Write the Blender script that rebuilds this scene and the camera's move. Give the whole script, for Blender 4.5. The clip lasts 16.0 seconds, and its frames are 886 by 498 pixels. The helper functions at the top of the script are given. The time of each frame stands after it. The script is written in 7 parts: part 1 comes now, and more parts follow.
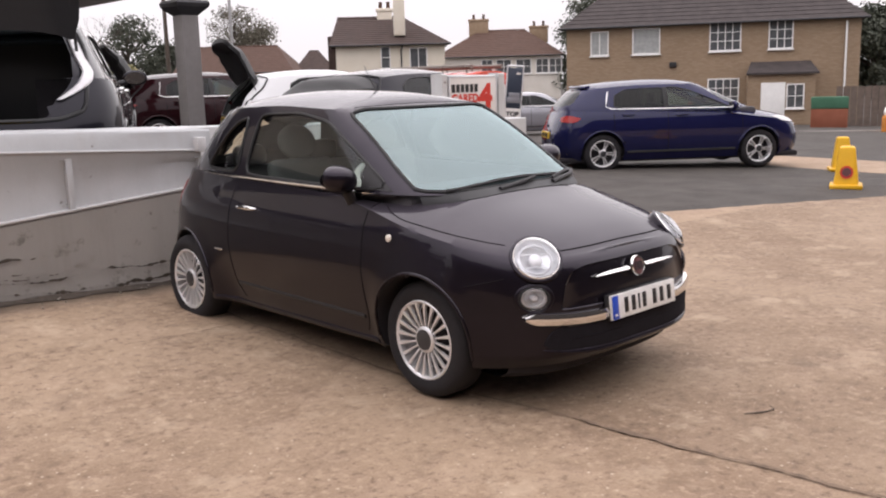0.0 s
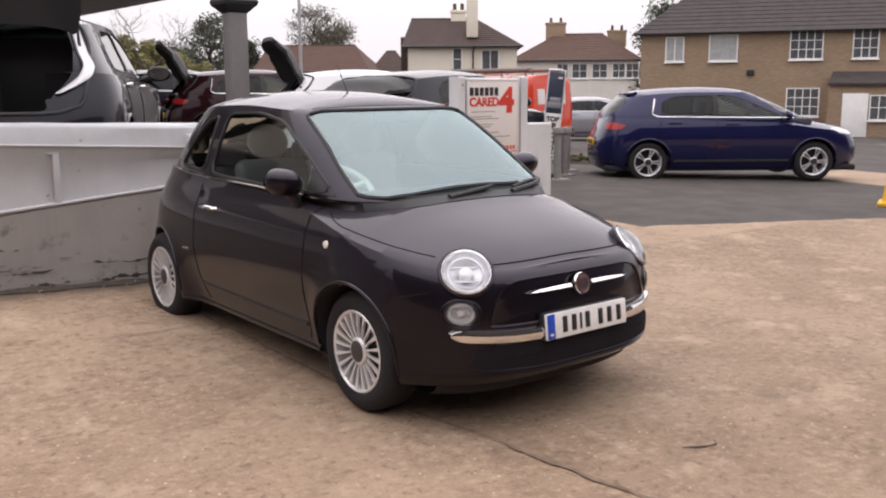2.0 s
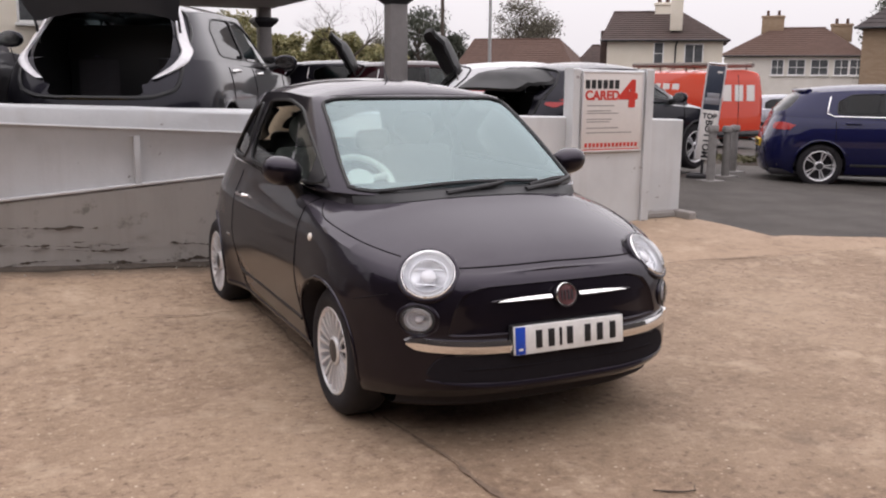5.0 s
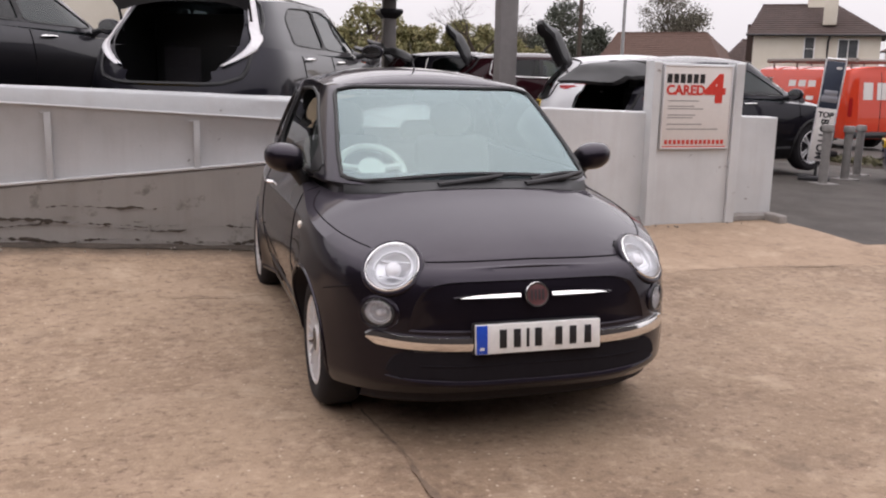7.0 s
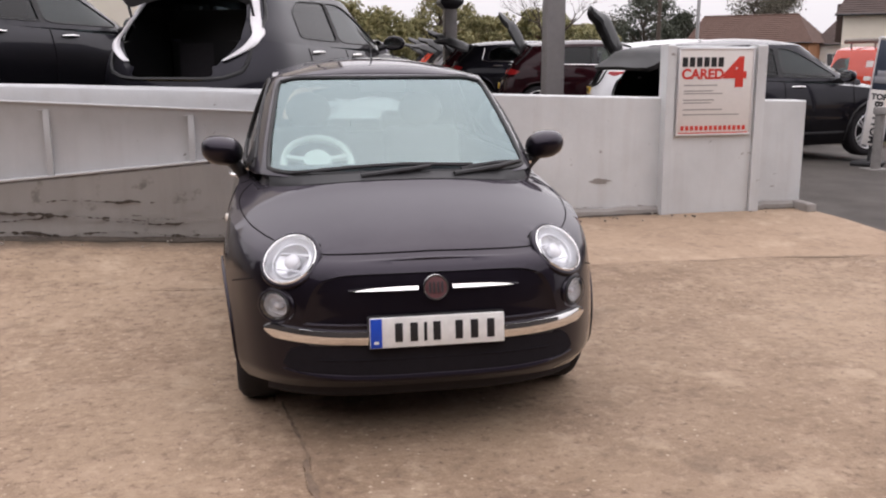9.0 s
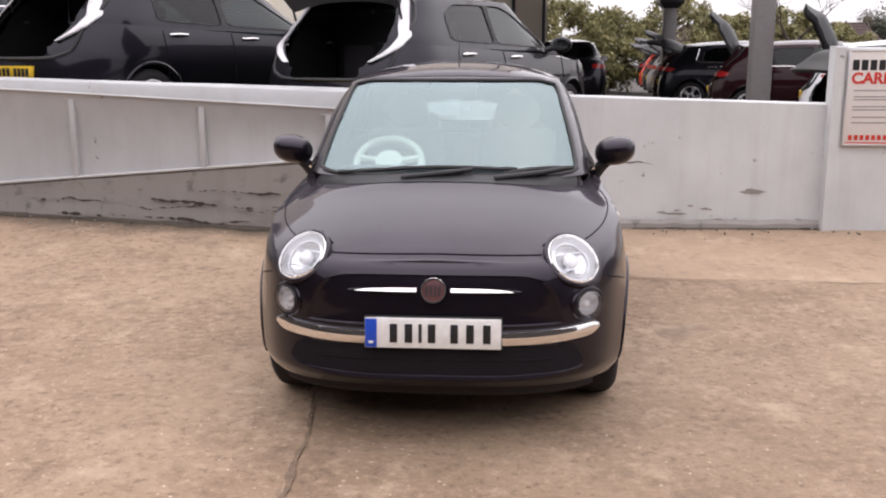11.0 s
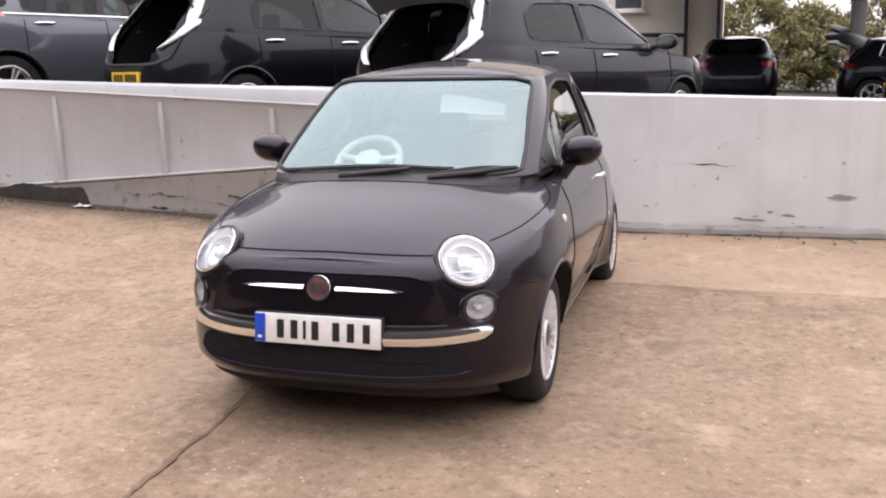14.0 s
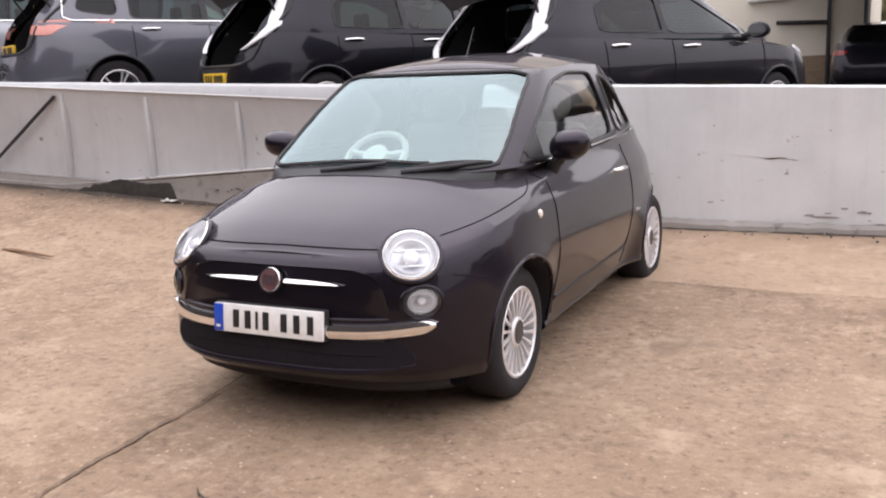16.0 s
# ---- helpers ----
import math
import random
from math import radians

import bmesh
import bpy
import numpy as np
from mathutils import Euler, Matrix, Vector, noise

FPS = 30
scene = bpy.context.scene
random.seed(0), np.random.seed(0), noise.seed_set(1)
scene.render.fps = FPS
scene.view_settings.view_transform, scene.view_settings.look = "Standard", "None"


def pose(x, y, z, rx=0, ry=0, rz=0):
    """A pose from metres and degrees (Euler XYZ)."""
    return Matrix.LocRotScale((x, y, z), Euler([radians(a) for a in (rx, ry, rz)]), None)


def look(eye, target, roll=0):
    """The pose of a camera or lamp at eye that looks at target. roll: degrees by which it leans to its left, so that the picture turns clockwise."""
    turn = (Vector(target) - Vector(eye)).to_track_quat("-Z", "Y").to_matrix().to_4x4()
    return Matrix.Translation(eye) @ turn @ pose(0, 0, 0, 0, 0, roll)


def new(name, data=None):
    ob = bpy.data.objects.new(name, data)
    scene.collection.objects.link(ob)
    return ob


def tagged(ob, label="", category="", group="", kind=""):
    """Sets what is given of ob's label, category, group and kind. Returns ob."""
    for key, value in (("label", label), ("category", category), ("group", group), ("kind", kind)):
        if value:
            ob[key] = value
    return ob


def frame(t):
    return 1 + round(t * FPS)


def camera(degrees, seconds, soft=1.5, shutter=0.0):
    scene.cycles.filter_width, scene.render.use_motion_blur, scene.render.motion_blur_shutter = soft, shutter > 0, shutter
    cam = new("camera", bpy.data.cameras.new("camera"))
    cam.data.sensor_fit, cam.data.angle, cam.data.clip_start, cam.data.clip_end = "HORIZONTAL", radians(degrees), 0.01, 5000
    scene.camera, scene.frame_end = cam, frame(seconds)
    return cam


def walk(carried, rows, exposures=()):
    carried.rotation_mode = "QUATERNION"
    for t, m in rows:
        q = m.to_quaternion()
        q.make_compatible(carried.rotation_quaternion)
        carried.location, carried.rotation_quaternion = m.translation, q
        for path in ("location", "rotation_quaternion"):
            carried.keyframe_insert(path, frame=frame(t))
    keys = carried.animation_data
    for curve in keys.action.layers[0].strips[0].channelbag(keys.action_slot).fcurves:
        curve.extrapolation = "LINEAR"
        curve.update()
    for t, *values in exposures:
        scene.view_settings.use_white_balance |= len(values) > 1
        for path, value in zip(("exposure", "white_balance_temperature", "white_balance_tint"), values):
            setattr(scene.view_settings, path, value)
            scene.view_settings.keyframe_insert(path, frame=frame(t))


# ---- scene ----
cam = camera(51.3, 16.0, soft=2.1)
SKY, TINT = 0.100, 15
STOPS = [(0, -0.10), (3, -0.14), (5.5, -0.27), (8, -0.25), (11, 0.05), (13, 0.19), (14.2, 0.28), (16, 0.19)]
PATH = [
    (0, (-3.667, -4.36, 1.523), (-2.313, -2.931, 1.166), -1.6),
    (0.5, (-3.507, -4.438, 1.525), (-2.184, -2.983, 1.164), -0.8),
    (1, (-3.369, -4.465, 1.52), (-2.048, -3.011, 1.147), -1.5),
    (1.5, (-3.215, -4.574, 1.532), (-1.946, -3.072, 1.166), -1.4),
    (2, (-3.051, -4.653, 1.517), (-1.821, -3.115, 1.167), -0.3),
    (2.5, (-2.919, -4.666, 1.518), (-1.733, -3.096, 1.161), -1.3),
    (3, (-2.751, -4.764, 1.52), (-1.643, -3.137, 1.17), -1.2),
    (5.5, (-1.885, -4.967, 1.484), (-1.079, -3.173, 1.121), 0.7),
    (6, (-1.731, -5.042, 1.485), (-0.984, -3.222, 1.126), 0.9),
    (6.5, (-1.563, -5.099, 1.493), (-0.911, -3.244, 1.125), 1.3),
    (7, (-1.373, -5.085, 1.481), (-0.801, -3.207, 1.099), 1.3),
    (7.5, (-1.188, -5.1, 1.461), (-0.672, -3.204, 1.087), 1.1),
    (8, (-1.011, -5.169, 1.465), (-0.53, -3.267, 1.073), 1.4),
    (10.5, (0.028, -5.222, 1.491), (0.059, -3.262, 1.094), -1.1),
    (11, (0.263, -5.248, 1.491), (0.133, -3.294, 1.089), 0.0),
    (11.5, (0.427, -5.173, 1.469), (0.237, -3.225, 1.061), -1.3),
    (12, (0.617, -5.112, 1.47), (0.357, -3.171, 1.063), -1.2),
    (12.5, (0.862, -5.12, 1.464), (0.488, -3.201, 1.043), -0.7),
    (13, (1.038, -5.05, 1.465), (0.606, -3.142, 1.047), -1.4),
    (13.5, (1.206, -4.972, 1.464), (0.723, -3.07, 1.081), -1.5),
    (14, (1.456, -4.995, 1.461), (0.886, -3.119, 1.068), -1.0),
    (14.5, (1.626, -4.92, 1.451), (0.948, -3.076, 1.075), -1.3),
    (15, (1.798, -4.815, 1.445), (1.023, -3.007, 1.081), -2.9),
    (15.5, (2.022, -4.772, 1.423), (1.176, -2.998, 1.053), -2.7),
    (16, (2.202, -4.7, 1.43), (1.32, -2.948, 1.039), -2.3),
]
walk(cam, [(t, look(eye, target, roll)) for t, eye, target, roll in PATH],
     [(t, stops, 6600 - 10 * t, TINT) for t, stops in STOPS])

# ---- light: a bright overcast sky ----
world = bpy.data.worlds.new("overcast_sky")
scene.world = world
world.use_nodes = True
wn = world.node_tree.nodes
wl = world.node_tree.links
sky = wn.new("ShaderNodeTexSky")
sky.sky_type, sky.sun_disc = "NISHITA", False
sky.sun_elevation, sky.sun_rotation = radians(68), radians(30)
sky.dust_density, sky.air_density = 4.0, 1.5
overcast = wn.new("ShaderNodeMix")
overcast.data_type = "RGBA"
overcast.inputs[0].default_value = 0.9
wl.new(sky.outputs[0], overcast.inputs[6])
# cloud layer: three times as bright overhead as at the horizon
up = wn.new("ShaderNodeSeparateXYZ")
wl.new(wn.new("ShaderNodeTexCoord").outputs["Generated"], up.inputs[0])
lift = wn.new("ShaderNodeMapRange")
wl.new(up.outputs[2], lift.inputs[0])
lift.inputs[1].default_value, lift.inputs[2].default_value = 0.0, 1.0
lift.inputs[3].default_value, lift.inputs[4].default_value = 1.35, 3.15
cloud = wn.new("ShaderNodeVectorMath")
cloud.operation = "SCALE"
cloud.inputs[0].default_value = (8.0, 7.85, 8.1)
wl.new(lift.outputs[0], cloud.inputs[3])
wl.new(cloud.outputs[0], overcast.inputs[7])
wl.new(overcast.outputs[2], wn["Background"].inputs[0])
wn["Background"].inputs[1].default_value = SKY
sun = new("sun", bpy.data.lights.new("sun", "SUN"))
sun.data.energy, sun.data.angle, sun.data.color = 0.75, radians(150), (1.0, 0.95, 0.9)
sun.matrix_world = look((4, 7, 20), (0, 0, 0))


# ---- materials ----
class Nodes:
    """A small writer of node materials."""

    def __init__(s, name):
        s.mat = bpy.data.materials.new(name)
        s.mat.use_nodes = True
        s.t = s.mat.node_tree
        s.b = s.t.nodes["Principled BSDF"]
        s.co = s.add("ShaderNodeTexCoord").outputs["Object"]

    def add(s, kind, **ins):
        n = s.t.nodes.new(kind)
        for k, v in ins.items():
            s.put(n.inputs[k.replace("_", " ")], v)
        return n

    def put(s, socket, v):
        if isinstance(v, bpy.types.NodeSocket):
            s.t.links.new(v, socket)
        else:
            socket.default_value = v

    def noise(s, scale, detail=4.0, rough=0.6, at=None):
        return s.add("ShaderNodeTexNoise", Vector=at or s.co, Scale=scale, Detail=detail, Roughness=rough).outputs["Fac"]

    def ramp(s, fac, lo, hi, a=(0, 0, 0, 1), b=(1, 1, 1, 1)):
        if lo > hi:
            lo, hi, a, b = hi, lo, b, a
        n = s.add("ShaderNodeValToRGB", Fac=fac)
        n.color_ramp.elements[0].position, n.color_ramp.elements[1].position = lo, hi
        n.color_ramp.elements[0].color, n.color_ramp.elements[1].color = a, b
        return n.outputs["Color"]

    def step(s, v, a, b):
        """0 below a, 1 above b (or the other way round)."""
        n = s.add("ShaderNodeMapRange", Value=v)
        n.inputs[1].default_value, n.inputs[2].default_value = a, b
        return n.outputs[0]

    def math(s, op, a, b=0.0):
        n = s.t.nodes.new("ShaderNodeMath")
        n.operation = op
        s.put(n.inputs[0], a)
        s.put(n.inputs[1], b)
        return n.outputs[0]

    def mix(s, fac, a, b, mode="MIX"):
        n = s.t.nodes.new("ShaderNodeMix")
        n.data_type, n.blend_type = "RGBA", mode
        s.put(n.inputs[0], fac)
        s.put(n.inputs[6], a)
        s.put(n.inputs[7], b)
        return n.outputs[2]

    def bump(s, height, strength=0.3, distance=0.01):
        n = s.add("ShaderNodeBump", Height=height, Strength=strength, Distance=distance)
        s.put(s.b.inputs["Normal"], n.outputs[0])

    def set(s, **ins):
        for k, v in ins.items():
            s.put(s.b.inputs[k.replace("_", " ")], v)
        return s.mat


def c4(c):
    return (*c, 1.0)


def simple(name, colour, rough=0.5, metal=0.0, vary=0.12, scale=30.0, bump=0.0, **more):
    """A plain surface with a little unevenness at two scales."""
    n = Nodes(name)
    f = n.math("ADD", n.math("MULTIPLY", n.noise(scale), 0.6), n.math("MULTIPLY", n.noise(scale / 9), 0.4))
    dark, light = tuple(v * (1 - vary) for v in colour), tuple(min(1, v * (1 + vary)) for v in colour)
    col = n.ramp(f, 0.3, 0.7, c4(dark), c4(light))
    if bump:
        n.bump(n.noise(scale * 3), bump, 0.004)
    return n.set(Base_Color=col, Roughness=rough, Metallic=metal, **more)


def paint(name, colour, flake=0.0, ior=1.6, top_sheen=0.0):
    """Car paint under clear lacquer, with patchy dust; upward faces take painted sky brightness."""
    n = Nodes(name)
    dust_and_sheen = n.math("MULTIPLY", n.ramp(n.noise(6, 5), 0.45, 0.75), 0.008)
    if top_sheen:
        # pale tone on faces that look up stands for reflected sky
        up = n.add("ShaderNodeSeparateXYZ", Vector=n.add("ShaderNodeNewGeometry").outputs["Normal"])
        facing_up = n.math("MULTIPLY", n.step(up.outputs[2], 0.45, 1.0), n.ramp(n.noise(2.5, 6, 0.65), 0.25, 0.75, (0.55,) * 3 + (1,), (1, 1, 1, 1)))
        dust_and_sheen = n.math("ADD", dust_and_sheen, n.math("MULTIPLY", facing_up, top_sheen))
    col = n.mix(dust_and_sheen, c4(colour), (0.30, 0.275, 0.31, 1))
    flake = n.math("SUBTRACT", flake, n.math("MULTIPLY", dust_and_sheen, 4.0)) if top_sheen else flake
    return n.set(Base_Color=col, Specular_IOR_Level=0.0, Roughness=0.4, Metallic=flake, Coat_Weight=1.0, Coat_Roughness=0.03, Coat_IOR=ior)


def glass(name, tint, clear=0.75, rough=0.02, sheen=(1, 1, 1), ior=1.36):
    """Window glass: a clear tinted sheet with a mirror gloss on it."""
    n = Nodes(name)
    t = n.add("ShaderNodeBsdfTransparent", Color=c4(tint))
    g = n.add("ShaderNodeBsdfGlossy", Color=c4(sheen), Roughness=rough)
    fr = n.add("ShaderNodeFresnel", IOR=ior)
    m = n.add("ShaderNodeMixShader")
    n.put(m.inputs[0], n.math("ADD", n.math("MULTIPLY", fr.outputs[0], 1.0), 1.0 - clear))
    n.put(m.inputs[1], t.outputs[0])
    n.put(m.inputs[2], g.outputs[0])
    n.t.links.new(m.outputs[0], n.t.nodes["Material Output"].inputs[0])
    return n.mat


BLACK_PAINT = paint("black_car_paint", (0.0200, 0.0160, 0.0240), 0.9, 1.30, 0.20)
LEAF_PAINT = paint("black_metallic_paint", (0.015, 0.0142, 0.0195), 0.9, 1.31)
GREY_PAINT = paint("grey_metallic_paint", (0.10, 0.10, 0.12), 0.5)
SILVER_PAINT = paint("silver_metallic_paint", (0.32, 0.32, 0.35), 0.5)
BLUE_PAINT = paint("dark_blue_paint", (0.010, 0.011, 0.055), 0.25, 1.47)
WHITE_PAINT = paint("white_car_paint", (0.75, 0.75, 0.76))
DARKRED_PAINT = paint("dark_red_paint", (0.022, 0.005, 0.007), 0.2, 1.33)
RED_PAINT = paint("orange_red_van_paint", (0.62, 0.055, 0.022))
GLASS = glass("window_glass", (0.80, 0.88, 0.87), 0.985)
SCREEN_GLASS = glass("windscreen_glass", (0.74, 0.90, 0.90), 0.855, 0.02, (0.76, 0.94, 0.96), 1.52)
DARK_GLASS = glass("privacy_glass", (0.10, 0.12, 0.125), 1.0)
TINT_GLASS = glass("green_tinted_glass", (0.34, 0.47, 0.46), 0.985)
LENS = glass("lamp_lens", (0.98, 0.99, 1.0), 0.97)
CHROME = simple("chrome", (0.85, 0.84, 0.83), 0.09, 1.0, 0.03)
ALLOY = simple("silver_wheel_alloy", (0.78, 0.77, 0.78), 0.30, 0.5, 0.06)
ALLOY_DARK = simple("dark_wheel_alloy", (0.05, 0.05, 0.055), 0.4, 0.6)
RUBBER = simple("tyre_rubber", (0.024, 0.022, 0.024), 0.85, bump=0.3, Specular_IOR_Level=0.25)
SEAL = simple("black_rubber_seal", (0.008, 0.008, 0.009), 0.5)
TRIM = simple("black_plastic", (0.018, 0.017, 0.019), 0.55, bump=0.2)
CABIN = simple("dark_cabin_lining", (0.050, 0.046, 0.052), 0.85)
WELL = simple("wheel_arch_liner", (0.028, 0.025, 0.028), 0.9, Specular_IOR_Level=0.2)
IVORY = simple("ivory_plastic", (0.75, 0.71, 0.62), 0.4)
SEAT_CLOTH = simple("grey_seat_cloth", (0.14, 0.135, 0.125), 0.9, scale=40)
HEAD_CLOTH = simple("pale_seat_cloth", (0.19, 0.18, 0.165), 0.9, scale=120, bump=0.4)
REFLECTOR = simple("lamp_reflector", (0.80, 0.80, 0.82), 0.16, 0.40, 0.03)
RED_LENS = simple("red_lamp_lens", (0.34, 0.014, 0.014), 0.15)
PINK_LENS = simple("pale_pink_lamp_lens", (0.62, 0.27, 0.23), 0.15)
CLEAR_LAMP = simple("clear_tail_lamp", (0.74, 0.73, 0.75), 0.2, 0.1)
PLATE_WHITE = simple("white_number_plate", (0.80, 0.79, 0.77), 0.3)
PLATE_YELLOW = simple("yellow_number_plate", (0.75, 0.48, 0.03), 0.35)
PLATE_BLUE = simple("blue_plate_band", (0.012, 0.07, 0.50), 0.35)
INK = simple("black_lettering", (0.012, 0.012, 0.014), 0.5)
BADGE_RED = simple("dark_red_badge_enamel", (0.13, 0.055, 0.06), 0.3)
# near-black painted as the shade in panel gaps; the lower grille shares it
SHUT = simple("gap_shade_and_grille", (0.016, 0.014, 0.017), 0.9, Specular_IOR_Level=0.1)
AMBER_LENS = simple("pale_repeater_lens", (0.8, 0.74, 0.66), 0.2)


# ---- mesh tools ----
def curve(*pts):
    """A smooth function through points, level beyond its ends, that never overshoots."""
    xs, ys = np.array(pts, float).T
    d = np.diff(ys) / np.diff(xs)
    m = np.zeros(len(xs))
    m[0], m[-1] = d[0], d[-1]
    for k in range(1, len(xs) - 1):
        if d[k - 1] * d[k] > 0:
            m[k] = 2 * d[k - 1] * d[k] / (d[k - 1] + d[k])

    def f(x):
        x = np.clip(np.asarray(x, float), xs[0], xs[-1])
        k = np.clip(np.searchsorted(xs, x, side="right") - 1, 0, len(xs) - 2)
        h = xs[k + 1] - xs[k]
        t = (x - xs[k]) / h
        return ((2 * t**3 - 3 * t**2 + 1) * ys[k] + (t**3 - 2 * t**2 + t) * h * m[k]
                + (3 * t**2 - 2 * t**3) * ys[k + 1] + (t**3 - t**2) * h * m[k + 1])

    return f


def mesh_of(name, bm, material, smooth=True, sharp=None):
    bmesh.ops.recalc_face_normals(bm, faces=bm.faces)
    me = bpy.data.meshes.new(name)
    bm.to_mesh(me)
    bm.free()
    for p in me.polygons:
        p.use_smooth = smooth
    if smooth and sharp:
        me.set_sharp_from_angle(angle=radians(sharp))
    for mm in material if isinstance(material, (list, tuple)) else [material]:
        me.materials.append(mm)
    return me


def part(name, bm, material, parent, label="", smooth=True, sharp=35):
    ob = new(name, mesh_of(name, bm, material, smooth, sharp))
    ob.parent = parent
    return tagged(ob, label) if label else ob


def thing(name, label, category, m=None, group="", kind=""):
    ob = new(name)
    ob.empty_display_size = 0.2
    if m is not None:
        ob.matrix_world = m
    return tagged(ob, label, category, group, kind)


def solid(name, bm, material, label, category, m=None, group="", kind="", smooth=True, sharp=35):
    ob = new(name, mesh_of(name, bm, material, smooth, sharp))
    if m is not None:
        ob.matrix_world = m
    return tagged(ob, label, category, group, kind)


def quads(bm, grid, close=False, index=0):
    """Faces over a grid of points (rows of equal length)."""
    vs = [[bm.verts.new(p) for p in row] for row in grid]
    out = []
    for a, b in zip(vs, vs[1:]):
        n = len(a)
        for k in range(n if close else n - 1):
            f = bm.faces.new((a[k], a[(k + 1) % n], b[(k + 1) % n], b[k]))
            f.material_index = index
            out.append(f)
    return vs


def box(bm, lo, hi, bevel=0.0, m=None, seg=2):
    """A box between two corners, with rounded edges."""
    tmp = bmesh.new()
    bmesh.ops.create_cube(tmp, size=1.0)
    s = [h - l for l, h in zip(lo, hi)]
    c = [(h + l) / 2 for l, h in zip(lo, hi)]
    bmesh.ops.transform(tmp, matrix=Matrix.Translation(c) @ Matrix.Diagonal((*s, 1)), verts=tmp.verts)
    if bevel:
        bmesh.ops.bevel(tmp, geom=tmp.edges[:], offset=min(bevel, 0.45 * min(s)), segments=seg, profile=0.5, affect="EDGES")
    if m is not None:
        bmesh.ops.transform(tmp, matrix=m, verts=tmp.verts)
    join(bm, tmp)
    return bm


def join(bm, tmp):
    me = bpy.data.meshes.new("tmp")
    tmp.to_mesh(me)
    tmp.free()
    bm.from_mesh(me)
    bpy.data.meshes.remove(me)
    return bm


def spin(bm, profile, steps=32, m=None, arc=2 * math.pi):
    """A turned shape: profile of (radius, height) about local z."""
    full = abs(arc - 2 * math.pi) < 1e-6
    rows = []
    for k in range(steps if full else steps + 1):
        a = arc * k / steps
        rows.append([Vector((r * math.cos(a), r * math.sin(a), h)) for r, h in profile])
    if m is not None:
        rows = [[m @ p for p in row] for row in rows]
    if full:
        rows.append(rows[0])
    quads(bm, rows)
    bmesh.ops.remove_doubles(bm, verts=bm.verts, dist=1e-5)
    return bm


def tube(bm, pts, r, seg=8, caps=True, flat=1.0):
    """A round bar along points; r may be a list, and flat squeezes it."""
    pts = [Vector(p) for p in pts]
    rows = []
    for k, p in enumerate(pts):
        d = (pts[min(k + 1, len(pts) - 1)] - pts[max(k - 1, 0)]).normalized()
        u = d.cross(Vector((0, 0, 1)))
        u = u.normalized() if u.length > 1e-4 else Vector((1, 0, 0))
        v = d.cross(u).normalized()
        rk = r[k] if isinstance(r, (list, tuple)) else r
        rows.append([p + rk * (math.cos(2 * math.pi * s / seg) * u * flat + math.sin(2 * math.pi * s / seg) * v) for s in range(seg)])
    vs = quads(bm, rows, close=True)
    if caps:
        bm.faces.new(vs[0])
        bm.faces.new(vs[-1][::-1])
    return bm


def outline(pts, rounds=3, count=72, cut=0.15):
    """A closed 2D loop with rounded corners, evenly spaced."""
    p = np.array(pts, float)
    for _ in range(rounds):
        q = np.roll(p, -1, 0)
        p = np.stack([(1 - cut) * p + cut * q, cut * p + (1 - cut) * q], 1).reshape(-1, 2)
    q = np.vstack([p, p[:1]])
    d = np.r_[0, np.cumsum(np.hypot(*np.diff(q, axis=0).T))]
    s = np.linspace(0, d[-1], count, endpoint=False)
    return np.stack([np.interp(s, d, q[:, 0]), np.interp(s, d, q[:, 1])], 1)


def distance(loop, p):
    """Signed distance of points to a loop (negative inside) and the nearest places on it."""
    a, b = loop, np.roll(loop, -1, 0)
    ab = b - a
    t = np.clip(((p[:, None] - a) * ab).sum(-1) / (ab**2).sum(-1), 0, 1)
    near = a + t[..., None] * ab
    d = np.hypot(*np.moveaxis(p[:, None] - near, -1, 0))
    k = d.argmin(1)
    y, yn = a[:, 1], b[:, 1]
    cross = (y <= p[:, None, 1]) != (yn <= p[:, None, 1])
    xi = a[:, 0] + (p[:, None, 1] - y) / np.where(yn == y, 1e-9, yn - y) * ab[:, 0]
    inside = (cross & (p[:, None, 0] < xi)).sum(1) % 2 == 1
    dist = d[np.arange(len(p)), k]
    return np.where(inside, -dist, dist), near[np.arange(len(p)), k]


